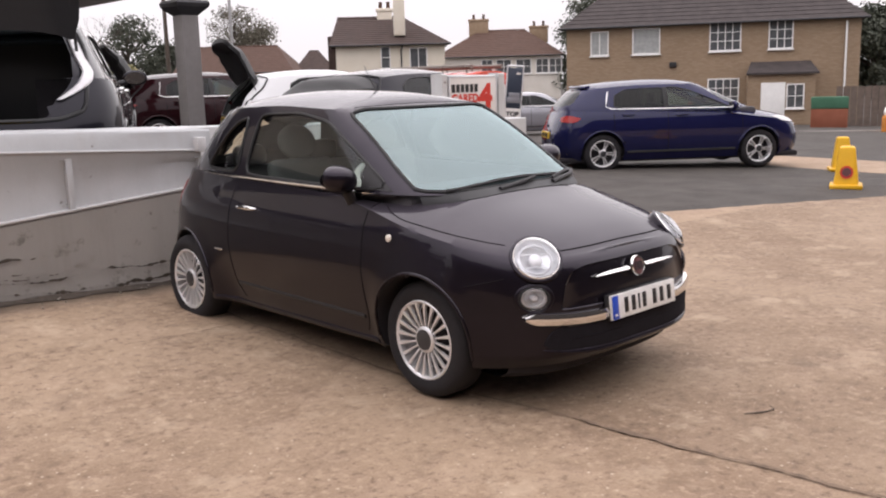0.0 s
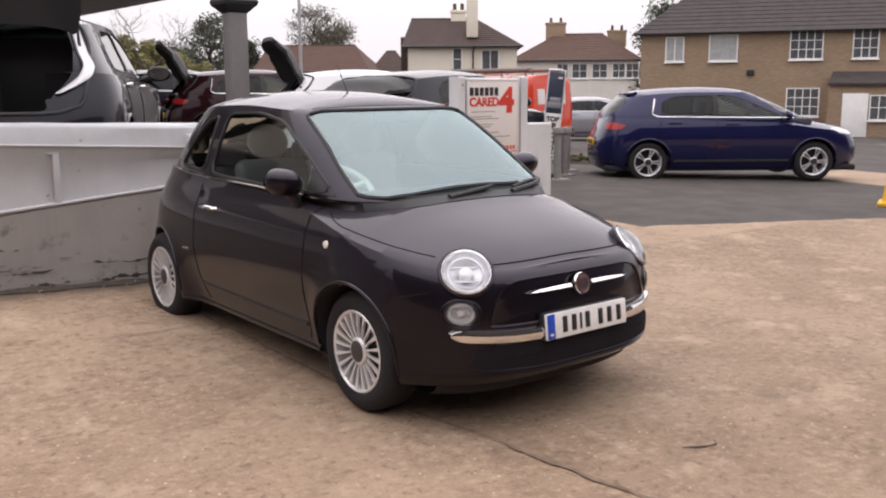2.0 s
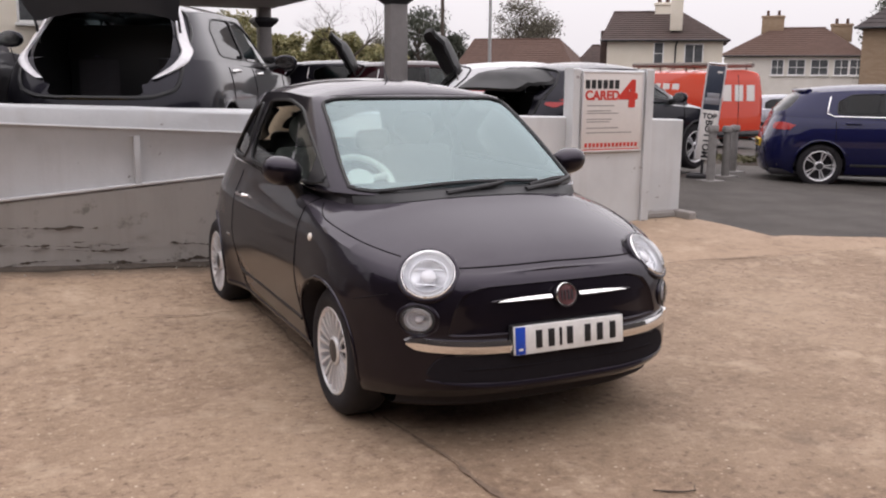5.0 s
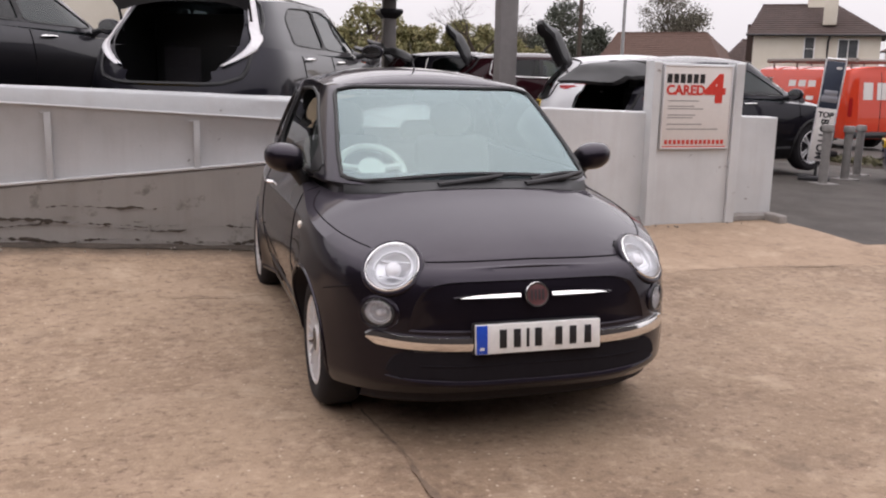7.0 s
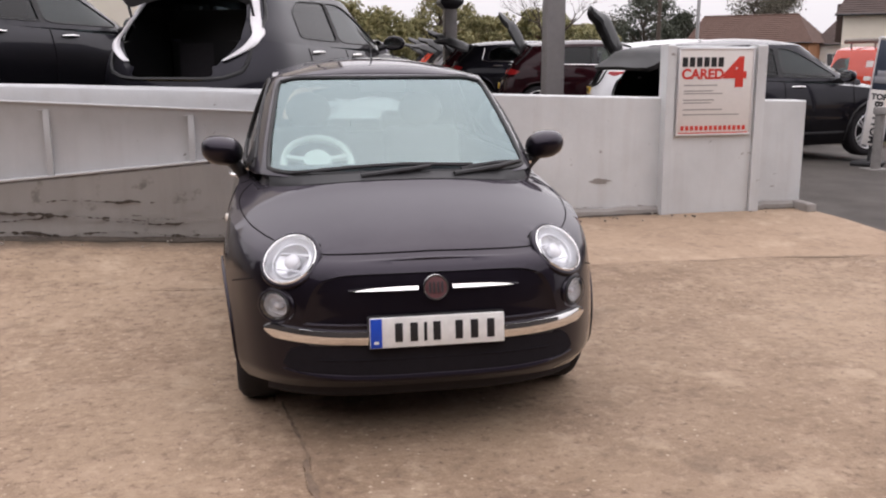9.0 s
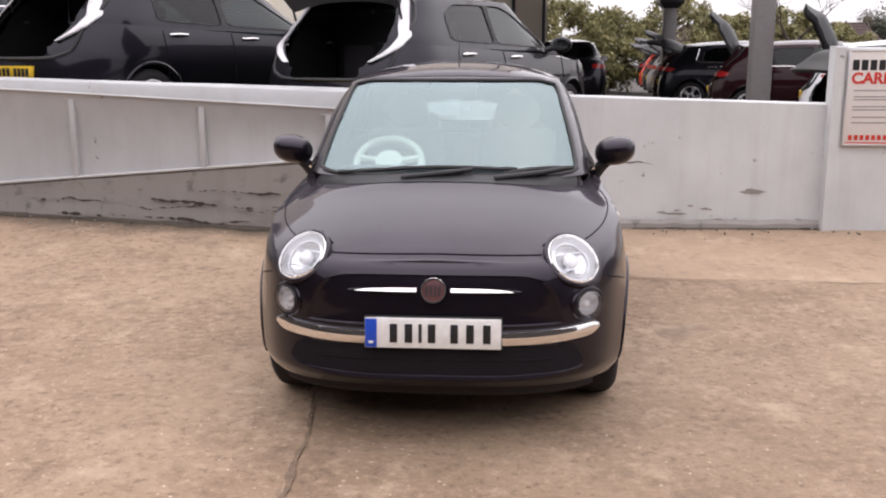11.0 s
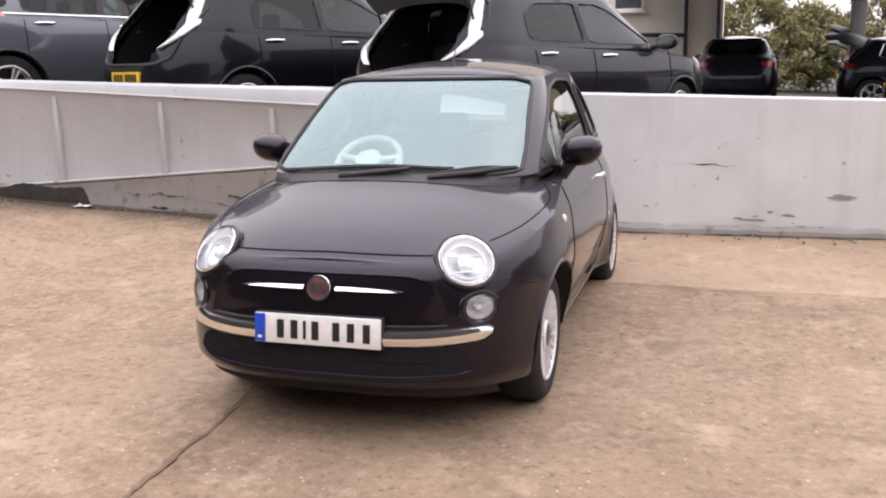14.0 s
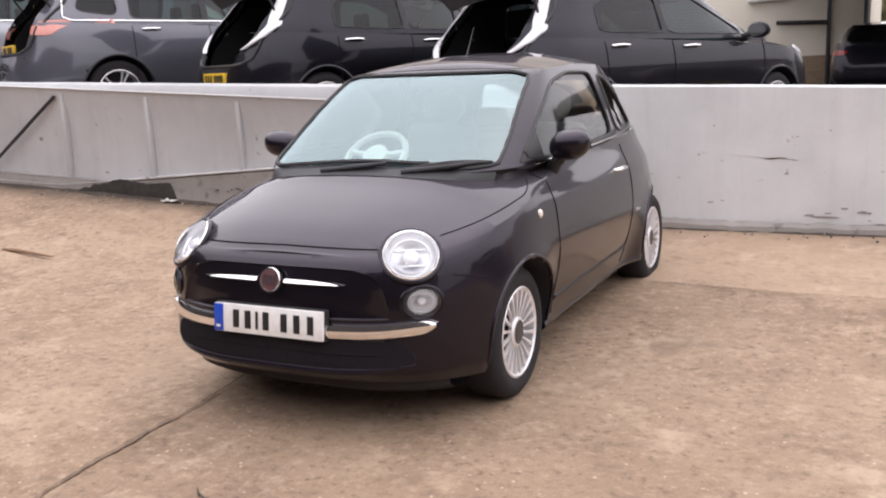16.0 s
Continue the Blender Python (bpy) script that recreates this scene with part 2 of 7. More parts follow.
# ---- vehicles ----
class Hull:
    """A shell given by its plan outline at each height: half width, nose and tail as functions of z."""

    def __init__(s, half, nose, tail, yc, n):
        s.half, s.nose, s.tail, s.yc, s.n = half, nose, tail, yc, n

    def side(s, y, z):
        w, nf, nr = s.half(z), s.n[0], s.n[1]
        qf = np.clip((s.yc[0] - y) / np.maximum(s.yc[0] - s.nose(z), 1e-3), 0, 1)
        qr = np.clip((y - s.yc[1]) / np.maximum(s.tail(z) - s.yc[1], 1e-3), 0, 1)
        return w * (1 - qf**nf) ** (1 / nf) * (1 - qr**nr) ** (1 / nr)

    def front(s, x, z):
        k = np.clip(np.abs(x) / s.half(z), 0, 1)
        return s.yc[0] - (s.yc[0] - s.nose(z)) * (1 - k ** s.n[0]) ** (1 / s.n[0])

    def rear(s, x, z):
        k = np.clip(np.abs(x) / s.half(z), 0, 1)
        return s.yc[1] + (s.tail(z) - s.yc[1]) * (1 - k ** s.n[1]) ** (1 / s.n[1])

    def ring(s, z, m):
        """m + 1 places from the middle of the nose along one side to the middle of the tail."""
        a = np.linspace(0, math.pi / 2, 90)
        w, f, r = float(s.half(z)), float(s.nose(z)), float(s.tail(z))
        xf, yf = w * np.sin(a) ** (2 / s.n[0]), s.yc[0] - (s.yc[0] - f) * np.cos(a) ** (2 / s.n[0])
        xr, yr = w * np.cos(a) ** (2 / s.n[1]), s.yc[1] + (r - s.yc[1]) * np.sin(a) ** (2 / s.n[1])
        x, y = np.r_[xf, xr], np.r_[yf, yr]
        d = np.r_[0, np.cumsum(np.hypot(np.diff(x), np.diff(y)))]
        t = np.linspace(0, d[-1], m + 1)
        return np.interp(t, d, x), np.interp(t, d, y)


def at_side(hull, loop, sign, out=0.0):
    """Places on the flank of a hull from (y, z)."""
    return [Vector((sign * (float(hull.side(y, z)) + out), y, z)) for y, z in loop]


def at_front(hull, loop, out=0.0):
    return [Vector((x, float(hull.front(x, z)) - out, z)) for x, z in loop]


def at_rear(hull, loop, out=0.0):
    return [Vector((x, float(hull.rear(x, z)) + out, z)) for x, z in loop]


def sheet(bm, place, loop, thick=0.0, way=None, rings=6):
    """A curved sheet that fills a loop on a hull; with thickness, it gets a rim and a back."""
    c = loop.mean(0)
    rows = [place(c + (loop - c) * k) for k in np.linspace(1, 0.04, rings)]
    vs = quads(bm, rows, close=True)
    bm.faces.new(vs[-1])
    if thick:
        back = [bm.verts.new(v.co + way * thick) for v in vs[0]]
        n = len(back)
        for k in range(n):
            bm.faces.new((vs[0][k], back[k], back[(k + 1) % n], vs[0][(k + 1) % n]))
    return bm


def shell(hull, low, high, top, holes, m=110, rows=20, cap=8, power=3.0, inner=None, bores=()):
    """Both halves of a shell between the heights low(y) and high(y), closed inwards to the height top(y) and to the half width inner(y).
    holes: (kind, loop) openings, with loops in (y, z) for 'side' and (x, z) for 'front' and 'rear'."""
    bm = bmesh.new()
    _, yref = hull.ring(float(np.mean([low(0.0), high(0.0)])), m)
    lo, hi = low(yref), high(yref)
    P = np.zeros((rows + 1 + cap, m + 1, 3))
    ztab = np.linspace(min(lo.min(), 0), hi.max() + 0.02, 60)
    rx, ry = np.array([hull.ring(z, m) for z in ztab]).transpose(1, 0, 2)
    for j in range(m + 1):
        z = lo[j] + (hi[j] - lo[j]) * np.linspace(0, 1, rows + 1)
        P[: rows + 1, j] = np.stack([np.interp(z, ztab, rx[:, j]), np.interp(z, ztab, ry[:, j]), z], 1)
        x, y, z = P[rows, j]
        xin = 0.0 if inner is None else min(x, float(inner(y)))
        zt = max(float(top(y)), z)
        for k in range(1, cap + 1):
            u = 1 - k / cap
            xx = xin + (x - xin) * u
            P[rows + k, j] = xx, y, z + (zt - z) * (1 - (xx / max(x, 1e-6)) ** power)
    flat = P.reshape(-1, 3)
    cell = 0.6 * float(np.hypot(*(P[0, m // 2, :2] - P[0, m // 2 + 1, :2])))
    cut = []
    for kind, loop in holes:
        cols = [1, 2] if kind == "side" else [0, 2]
        w = np.maximum(hull.half(flat[:, 2]), 1e-3)
        ok = flat[:, 0] > 0.55 * w if kind == "side" else (flat[:, 1] < hull.yc[0] if kind == "front" else flat[:, 1] > hull.yc[1])
        ok &= np.arange(len(flat)) < (rows + 1) * (m + 1)
        half = loop
        sd, near = distance(half, flat[:, cols])
        snap = ok & (np.abs(sd) < cell)
        flat[np.ix_(snap, cols)] = near[snap]
        for i in np.where(snap)[0]:
            x, y, z = flat[i]
            if kind == "side":
                flat[i, 0] = float(hull.side(y, z))
            else:
                flat[i, 1] = float(hull.front(x, z) if kind == "front" else hull.rear(x, z))
        cut.append((kind, half, cols))
    for centre, axis, radius in bores:
        d = flat - np.array(centre)
        ax = np.array(axis)
        along = d @ ax
        across = d - along[:, None] * ax
        rad = np.linalg.norm(across, axis=1)
        snap = (np.abs(rad - radius) < 0.011) & (np.abs(along) < 0.12)
        flat[snap] += across[snap] * ((radius - rad[snap]) / rad[snap])[:, None]
    for sign in (1, -1):
        vs = [[bm.verts.new((sign * p[0], p[1], p[2])) for p in row] for row in P]
        for i in range(rows + cap):
            q = (P[i, :-1] + P[i, 1:] + P[i + 1, :-1] + P[i + 1, 1:]) / 4
            gone = np.zeros(m, bool)
            for centre, axis, radius in bores:
                d = q - np.array(centre)
                along = d @ np.array(axis)
                gone |= (np.linalg.norm(d - along[:, None] * np.array(axis), axis=1) < radius) & (np.abs(along) < 0.12)
            if i < rows:
                for kind, loop, cols in cut:
                    ok = q[:, 0] > 0.5 * hull.half(q[:, 2]) if kind == "side" else (q[:, 1] < hull.yc[0] if kind == "front" else q[:, 1] > hull.yc[1])
                    gone |= ok & (distance(loop, q[:, cols])[0] < 0)
            for j in range(m):
                if not gone[j]:
                    bm.faces.new((vs[i][j], vs[i][j + 1], vs[i + 1][j + 1], vs[i + 1][j]))
    bmesh.ops.remove_doubles(bm, verts=bm.verts, dist=1e-4)
    bmesh.ops.delete(bm, geom=[v for v in bm.verts if not v.link_faces], context="VERTS")
    return bm


def arch(y, z, r, count=56):
    a = np.linspace(0, 2 * math.pi, count, endpoint=False)
    return np.stack([y + r * np.cos(a), z + r * np.sin(a)], 1)


def seal(bm, pts, r, flat=1.0):
    """A bead round a closed loop of places."""
    pts = list(pts)
    return tube(bm, pts + pts[:2], r, 6, caps=False, flat=flat)


def wheel(parent, place, sign, radius, width, rim, spokes, style="fine", turn=0.0, dark=None):
    """tyre, rim, spokes and cap; the outer face looks along sign * x."""
    hub = new("wheel")
    hub.parent = parent
    hub.matrix_local = Matrix.Translation(place) @ Matrix.Rotation(radians(turn), 4, "X") @ Matrix.Rotation(radians(90 * sign), 4, "Y")
    h = width / 2
    b = spin(bmesh.new(), [(rim - 0.012, h - 0.012), (rim + 0.004, h), (rim + 0.03, h + 0.006), (radius - 0.035, h + 0.004), (radius - 0.012, h - 0.014), (radius, h - 0.035),
                           (radius, -h + 0.035), (radius - 0.012, -h + 0.014), (rim, -h)], 48)
    part("tyre", b, RUBBER, hub)
    b = spin(bmesh.new(), [(rim + 0.003, h - 0.004), (rim - 0.006, h + 0.001), (rim - 0.016, h - 0.006), (rim - 0.022, h - 0.05), (rim - 0.03, -h + 0.02)], 48)
    part("rim", b, ALLOY, hub)
    # dark disc put behind the spokes as the shade inside the wheel
    b = spin(bmesh.new(), [(rim - 0.024, h - 0.11), (0.02, h - 0.115), (0.0, h - 0.115)], 32)
    part("spoke_gap_shade", b, WELL, hub)
    b = bmesh.new()
    if style == "fine":
        for k in range(spokes):
            mm = Matrix.Rotation(2 * math.pi * k / spokes, 4, "Z")
            rows = []
            for r, w, zz in ((0.060, 0.0052, h - 0.020), (0.09, 0.0056, h - 0.012), (0.14, 0.0084, h - 0.007), (rim - 0.012, 0.0135, h - 0.004)):
                rows.append([mm @ Vector((r, s * w, zz + d)) for s, d in ((-0.8, -0.012), (-0.7, 0.0), (0.7, 0.0), (0.8, -0.012))])
            if k == 0:
                quads(b, rows)
                spoke = part("spoke", b, ALLOY, hub, sharp=30)
            else:
                again = new("spoke", spoke.data)
                again.parent = hub
                again.matrix_local = mm
    else:
        for k in range(spokes):
            for off in (-0.14, 0.14):
                mm = Matrix.Rotation(2 * math.pi * k / spokes + off, 4, "Z")
                rows = []
                for r, w, zz in ((0.05, 0.010, h - 0.02), (0.12, 0.009, h - 0.012), (rim - 0.01, 0.015, h - 0.006)):
                    rows.append([mm @ Vector((r, s * w, zz + d)) for s, d in ((-1, -0.022), (-0.7, 0.0), (0.7, 0.0), (1, -0.022))])
                quads(b, rows)
        part("wheel_face", b, ALLOY, hub, sharp=30)
    b = spin(bmesh.new(), [(0.066, h - 0.03), (0.066, h - 0.014), (0.060, h - 0.008), (0.052, h - 0.006)], 32)
    part("cap_ring", b, ALLOY, hub)
    b = spin(bmesh.new(), [(0.053, h - 0.008), (0.03, h - 0.004), (0.0, h - 0.003)], 32)
    part("cap", b, simple_cap(), hub)
    return hub


CAP = []


def simple_cap():
    if not CAP:
        CAP.append(simple("dark_grey_cap", (0.07, 0.07, 0.075), 0.35, 0.5))
    return CAP[0]


def wheel_well(parent, y, z, r, x, hull, edge=None):
    """The dark lining behind a wheel opening, from the body's edge inwards."""
    for sign in (1, -1):
        b = bmesh.new()
        ring = [(y + r * math.cos(a), z + r * math.sin(a)) for a in np.linspace(-0.30, math.pi + 0.30, 32)]
        outer = [edge(yy, zz) if edge else min(x, float(hull.side(yy, zz)) - 0.02) for yy, zz in ring]
        vs = quads(b, [[Vector((sign * xx, yy, zz)) for xx, (yy, zz) in zip(outer, ring)], [Vector((sign * (x - 0.33), yy, zz)) for yy, zz in ring]])
        b.faces.new(vs[1])
        part("wheel_arch_liner", b, WELL, parent)


# ---- ground and walls ----
def smooth(a, b, x):
    t = np.clip((np.asarray(x, float) - a) / (b - a), 0, 1)
    return t * t * (3 - 2 * t)


WALL_Y = lambda x: 2.43 + 0.038 * x


def ground_height(x, y):
    """A nearly level yard that rises to the wall and to the west, the raised deck behind it, and the street falling away to the east."""
    rise = (0.085 + 0.050 * np.clip(-x - 0.5, 0, 6)) * smooth(-0.8, 2.4, y)
    deck = np.clip(0.60 - 0.066 * x, 0.30, 1.3)
    deck = deck * (1 - smooth(3.2, 8.0, x)) + 0.10 * smooth(3.2, 8.0, x)
    behind = smooth(2.60, 2.72, y - 0.038 * x) * (1 - smooth(3.9, 4.5, x)) + smooth(2.6, 6.5, y) * smooth(3.9, 4.5, x)
    street = -0.033 * np.clip(x - 9.0, 0, 45)
    far = 0.35 * smooth(12, 30, y) * (1 - smooth(8, 14, x))
    lift = rise * (1 - behind) + deck * behind * (1 - far)
    return lift * (1 - smooth(6.8, 9.0, x)) + street


def ground():
    xs = np.unique(np.r_[-400, -200, -100, -50, -25, -14, np.arange(-10, 14.01, 0.25), np.arange(15, 60, 3), 80, 120, 200, 300, 450])
    ys = np.unique(np.r_[-300, -120, -60, -30, -15, np.arange(-8, 1.9, 0.25), np.arange(2.0, 3.2, 0.06), np.arange(3.25, 10, 0.25), np.arange(11, 60, 3), 80, 120, 200, 300, 450])
    X, Y = np.meshgrid(xs, ys)
    Z = ground_height(X, Y)
    near = (np.abs(X) < 12) & (np.abs(Y) < 10)
    for i in range(len(ys)):
        for j in range(len(xs)):
            if near[i, j]:
                Z[i, j] += 0.006 * noise.noise((xs[j] * 0.7, ys[i] * 0.7, 3.1))
    bm = bmesh.new()
    quads(bm, [[(X[i, j], Y[i, j], Z[i, j]) for j in range(len(xs))] for i in range(len(ys))])
    return bm


def ground_material():
    n = Nodes("yard_concrete_and_asphalt")
    sep = n.add("ShaderNodeSeparateXYZ", Vector=n.co)
    x, y = sep.outputs[0], sep.outputs[1]
    wob = n.math("MULTIPLY", n.math("SUBTRACT", n.noise(1.6, 5), 0.5), 0.55)
    # tan concrete: broad stains, wheel dirt, aggregate
    stain = n.noise(0.55, 6, 0.62)
    mid = n.noise(3.5, 5, 0.65)
    grit = n.noise(55, 4, 0.75)
    speck = n.noise(150, 2, 0.6)
    con = n.ramp(stain, 0.30, 0.70, (0.201, 0.130, 0.081, 1), (0.377, 0.271, 0.179, 1))
    con = n.mix(n.math("MULTIPLY", n.ramp(mid, 0.46, 0.70), 0.42), con, (0.412, 0.294, 0.207, 1))
    con = n.mix(n.math("MULTIPLY", n.ramp(n.noise(2.1, 6, 0.7), 0.47, 0.30), 0.55), con, (0.137, 0.085, 0.053, 1))
    con = n.mix(n.ramp(grit, 0.38, 0.68), con, n.mix(0.35, con, (0.412, 0.304, 0.220, 1)), "MIX")
    con = n.mix(n.math("MULTIPLY", n.ramp(speck, 0.58, 0.70), 0.45), con, (0.098, 0.068, 0.051, 1))
    # pits and worn-bare spots, a few centimetres wide
    spots = n.noise(19, 5, 0.7)
    patchy = n.ramp(n.noise(1.7, 4, 0.6), 0.36, 0.60, (0.45, 0.45, 0.45, 1), (1, 1, 1, 1))
    con = n.mix(n.math("MULTIPLY", n.ramp(spots, 0.45, 0.35), n.math("MULTIPLY", patchy, 0.8)), con, (0.118, 0.072, 0.048, 1))
    con = n.mix(n.math("MULTIPLY", n.ramp(spots, 0.54, 0.64), 0.48), con, (0.480, 0.356, 0.248, 1))
    # pale stone chips laid bare, and dark oil spots
    chip = n.add("ShaderNodeTexVoronoi", Vector=n.co, Scale=17.0)
    few = n.ramp(n.noise(3.1, 2), 0.40, 0.56)
    con = n.mix(n.math("MULTIPLY", n.math("MULTIPLY", n.ramp(chip.outputs["Distance"], 0.13, 0.07), few), 0.8), con, (0.647, 0.532, 0.412, 1))
    oil = n.math("MULTIPLY", n.ramp(n.noise(1.15, 3, 0.5), 0.66, 0.74), 0.45)
    con = n.mix(oil, con, (0.083, 0.053, 0.037, 1))
    # the slab east of the long joint is a browner pour
    east = n.step(n.math("ADD", x, n.math("MULTIPLY", y, 0.092)), -0.705, -0.685)
    con = n.mix(n.math("MULTIPLY", east, 0.9), con, n.mix(1.0, con, (0.84, 0.83, 0.82, 1), "MULTIPLY"))
    # newer, paler slab along the wall
    slab = n.math("MULTIPLY", n.step(n.math("ADD", n.math("ADD", y, n.math("MULTIPLY", x, 0.04)), n.math("MULTIPLY", wob, 0.03)), 0.90, 0.93), n.step(x, -0.72, -0.68))
    con = n.mix(n.math("MULTIPLY", slab, 0.35), con, (0.461, 0.332, 0.229, 1))
    # darker and paler scuffs a hand or two wide
    scuff = n.noise(6.0, 5, 0.7)
    con = n.mix(n.math("MULTIPLY", n.ramp(scuff, 0.47, 0.34), 0.40), con, (0.140, 0.092, 0.060, 1))
    con = n.mix(n.math("MULTIPLY", n.ramp(n.noise(2.6, 5, 0.7), 0.55, 0.68), 0.45), con, (0.500, 0.385, 0.275, 1))
    # ragged band that darkens towards the ramp's foot
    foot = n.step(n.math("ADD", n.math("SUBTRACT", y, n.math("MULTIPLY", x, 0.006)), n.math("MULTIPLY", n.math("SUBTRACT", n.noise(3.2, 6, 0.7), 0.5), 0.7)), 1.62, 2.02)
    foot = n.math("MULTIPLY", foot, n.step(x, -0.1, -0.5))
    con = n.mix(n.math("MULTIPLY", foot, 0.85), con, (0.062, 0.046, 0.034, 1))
    # asphalt: dark grey with pale chippings
    asp = n.ramp(n.noise(2.2, 6), 0.3, 0.72, (0.033, 0.027, 0.023, 1), (0.066, 0.056, 0.048, 1))
    asp = n.mix(n.ramp(n.noise(120, 3), 0.55, 0.72), asp, (0.10, 0.087, 0.075, 1))
    # the asphalt lies east of the slab and beyond a slanting edge
    e1 = n.step(n.math("ADD", n.math("ADD", n.math("MULTIPLY", x, 0.43), y), n.math("MULTIPLY", wob, 0.5)), 3.36, 3.40)
    e2 = n.step(n.math("ADD", n.math("ADD", x, n.math("MULTIPLY", y, 0.02)), n.math("MULTIPLY", wob, 0.12)), 4.46, 4.50)
    deck = n.step(n.math("SUBTRACT", y, n.math("MULTIPLY", x, 0.038)), 2.6, 2.62)
    lane = n.math("MAXIMUM", n.math("MULTIPLY", e1, e2), deck)
    # pale crossing strip of concrete across the way out
    along = n.math("ADD", n.math("MULTIPLY", x, 0.80), n.math("MULTIPLY", y, -0.18))
    strip = n.math("MULTIPLY", n.step(n.math("ADD", along, n.math("MULTIPLY", wob, 0.25)), 8.68, 8.74), n.step(along, 10.95, 10.90))
    strip = n.math("MULTIPLY", strip, n.step(n.math("SUBTRACT", y, n.math("MULTIPLY", x, 0.25)), 1.2, 1.1))
    lane = n.math("MULTIPLY", lane, n.math("SUBTRACT", 1.0, strip))
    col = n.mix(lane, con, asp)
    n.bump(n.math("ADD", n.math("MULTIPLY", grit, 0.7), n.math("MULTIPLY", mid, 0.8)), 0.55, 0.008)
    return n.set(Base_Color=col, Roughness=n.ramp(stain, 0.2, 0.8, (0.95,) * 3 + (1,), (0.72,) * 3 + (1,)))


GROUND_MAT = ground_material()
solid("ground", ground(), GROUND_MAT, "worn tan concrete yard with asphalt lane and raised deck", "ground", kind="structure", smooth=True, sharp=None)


def painted_concrete(name, base, dirt, moss=0.0):
    """Old white masonry paint: streaks, chips and green-grey dirt."""
    n = Nodes(name)
    sep = n.add("ShaderNodeSeparateXYZ", Vector=n.co)
    stretch = n.add("ShaderNodeMapping", Vector=n.co)
    stretch.inputs["Scale"].default_value = (9, 9, 0.7)
    streak = n.noise(1.0, 5, 0.6, stretch.outputs[0])
    big = n.noise(1.3, 6, 0.6)
    fine = n.noise(60, 4)
    col = n.ramp(big, 0.3, 0.7, c4(tuple(v * 0.84 for v in base)), c4(tuple(v * 1.03 for v in base)))
    col = n.mix(n.math("MULTIPLY", n.ramp(streak, 0.48, 0.76), 0.15), col, c4(dirt))
    chips = n.math("MULTIPLY", n.ramp(n.noise(5.5, 6, 0.7), 0.66, 0.69), 0.75)
    col = n.mix(chips, col, c4(tuple(v * 0.55 for v in dirt)))
    if moss:
        patch = n.math("MULTIPLY", n.ramp(n.noise(4.5, 7, 0.72), 0.57, 0.66), moss)
        col = n.mix(patch, col, (0.045, 0.042, 0.035, 1))
    n.bump(n.math("ADD", n.math("MULTIPLY", fine, 0.4), n.math("MULTIPLY", n.noise(7, 5), 0.9)), 0.35, 0.010)
    return n.set(Base_Color=col, Roughness=0.82)


WALL_PAINT = painted_concrete("white_painted_concrete", (0.645, 0.655, 0.66), (0.30, 0.23, 0.20))
PANEL_PAINT = painted_concrete("grey_white_painted_panel", (0.485, 0.485, 0.487), (0.26, 0.20, 0.18))
PLINTH_MAT = painted_concrete("stained_concrete_plinth", (0.31, 0.285, 0.265), (0.10, 0.078, 0.065), 0.5)
BEAM_PAINT = painted_concrete("white_painted_beam", (0.52, 0.53, 0.54), (0.34, 0.27, 0.23))
STEEL_WHITE = simple("white_painted_steel", (0.60, 0.59, 0.59), 0.5, vary=0.1, scale=14, bump=0.2)


def tilted_wall(bm, x0, x1, zt0, zt1, y_off, thick, base=-0.1, steps=24, bevel=0.012):
    """A wall along the yard's wall line, its top sloping from zt0 to zt1, with worn arrises."""
    rows = []
    for k in range(steps + 1):
        x = x0 + (x1 - x0) * k / steps
        y = float(WALL_Y(x)) + y_off
        zt = zt0 + (zt1 - zt0) * k / steps + 0.005 * noise.noise((x * 2.1, 0, 7))
        w = 0.004 * noise.noise((x * 3, 5, 0))
        rows.append([(x, y + w, base), (x, y + w, zt - bevel), (x, y + bevel, zt), (x, y + thick - bevel, zt), (x, y + thick, zt - bevel), (x, y + thick, base)])
    vs = quads(bm, rows)
    bm.faces.new(vs[0])
    bm.faces.new(vs[-1][::-1])
    return bm


wall = thing("wall_north", "low white-painted concrete retaining wall with chipped base", "wall", kind="structure")
part("wall_body", tilted_wall(bmesh.new(), -12, 4.40, 1.578, 1.093, 0.11, 0.20, -0.1, 60), WALL_PAINT, wall)
# footing: a rough, darker ledge at the base of the plain part
b = bmesh.new()
rows = []
for x in np.linspace(-0.3, 4.36, 70):
    y = float(WALL_Y(x))
    g = float(ground_height(x, y - 0.02))
    o = 0.020 * noise.noise((x * 4.0, 1.0, 0)) + 0.012 * noise.noise((x * 13.0, 2.0, 0))
    rows.append([(x, y + 0.06 + o, g - 0.05), (x, y + 0.07 + o, g + 0.045 + o), (x, y + 0.112, g + 0.075 + 1.4 * o), (x, y + 0.13, g + 0.07)])
quads(b, rows)
part("wall_footing", b, PLINTH_MAT, wall)
# slab and posts that carry the sign
b = bmesh.new()
tilted_wall(b, 3.00, 3.80, 1.59, 1.585, 0.03, 0.12, -0.1, 6)
part("sign_slab", b, WALL_PAINT, wall)
for x0, x1 in ((2.92, 2.995), (3.805, 3.90)):
    part("sign_post", tilted_wall(bmesh.new(), x0, x1, 1.60, 1.60, 0.0, 0.16, -0.1, 2), WALL_PAINT, wall)
b = bmesh.new()
box(b, (4.32, 2.44, -0.05), (4.43, 2.86, 0.16), 0.03)
part("broken_wall_toe", b, PLINTH_MAT, wall)

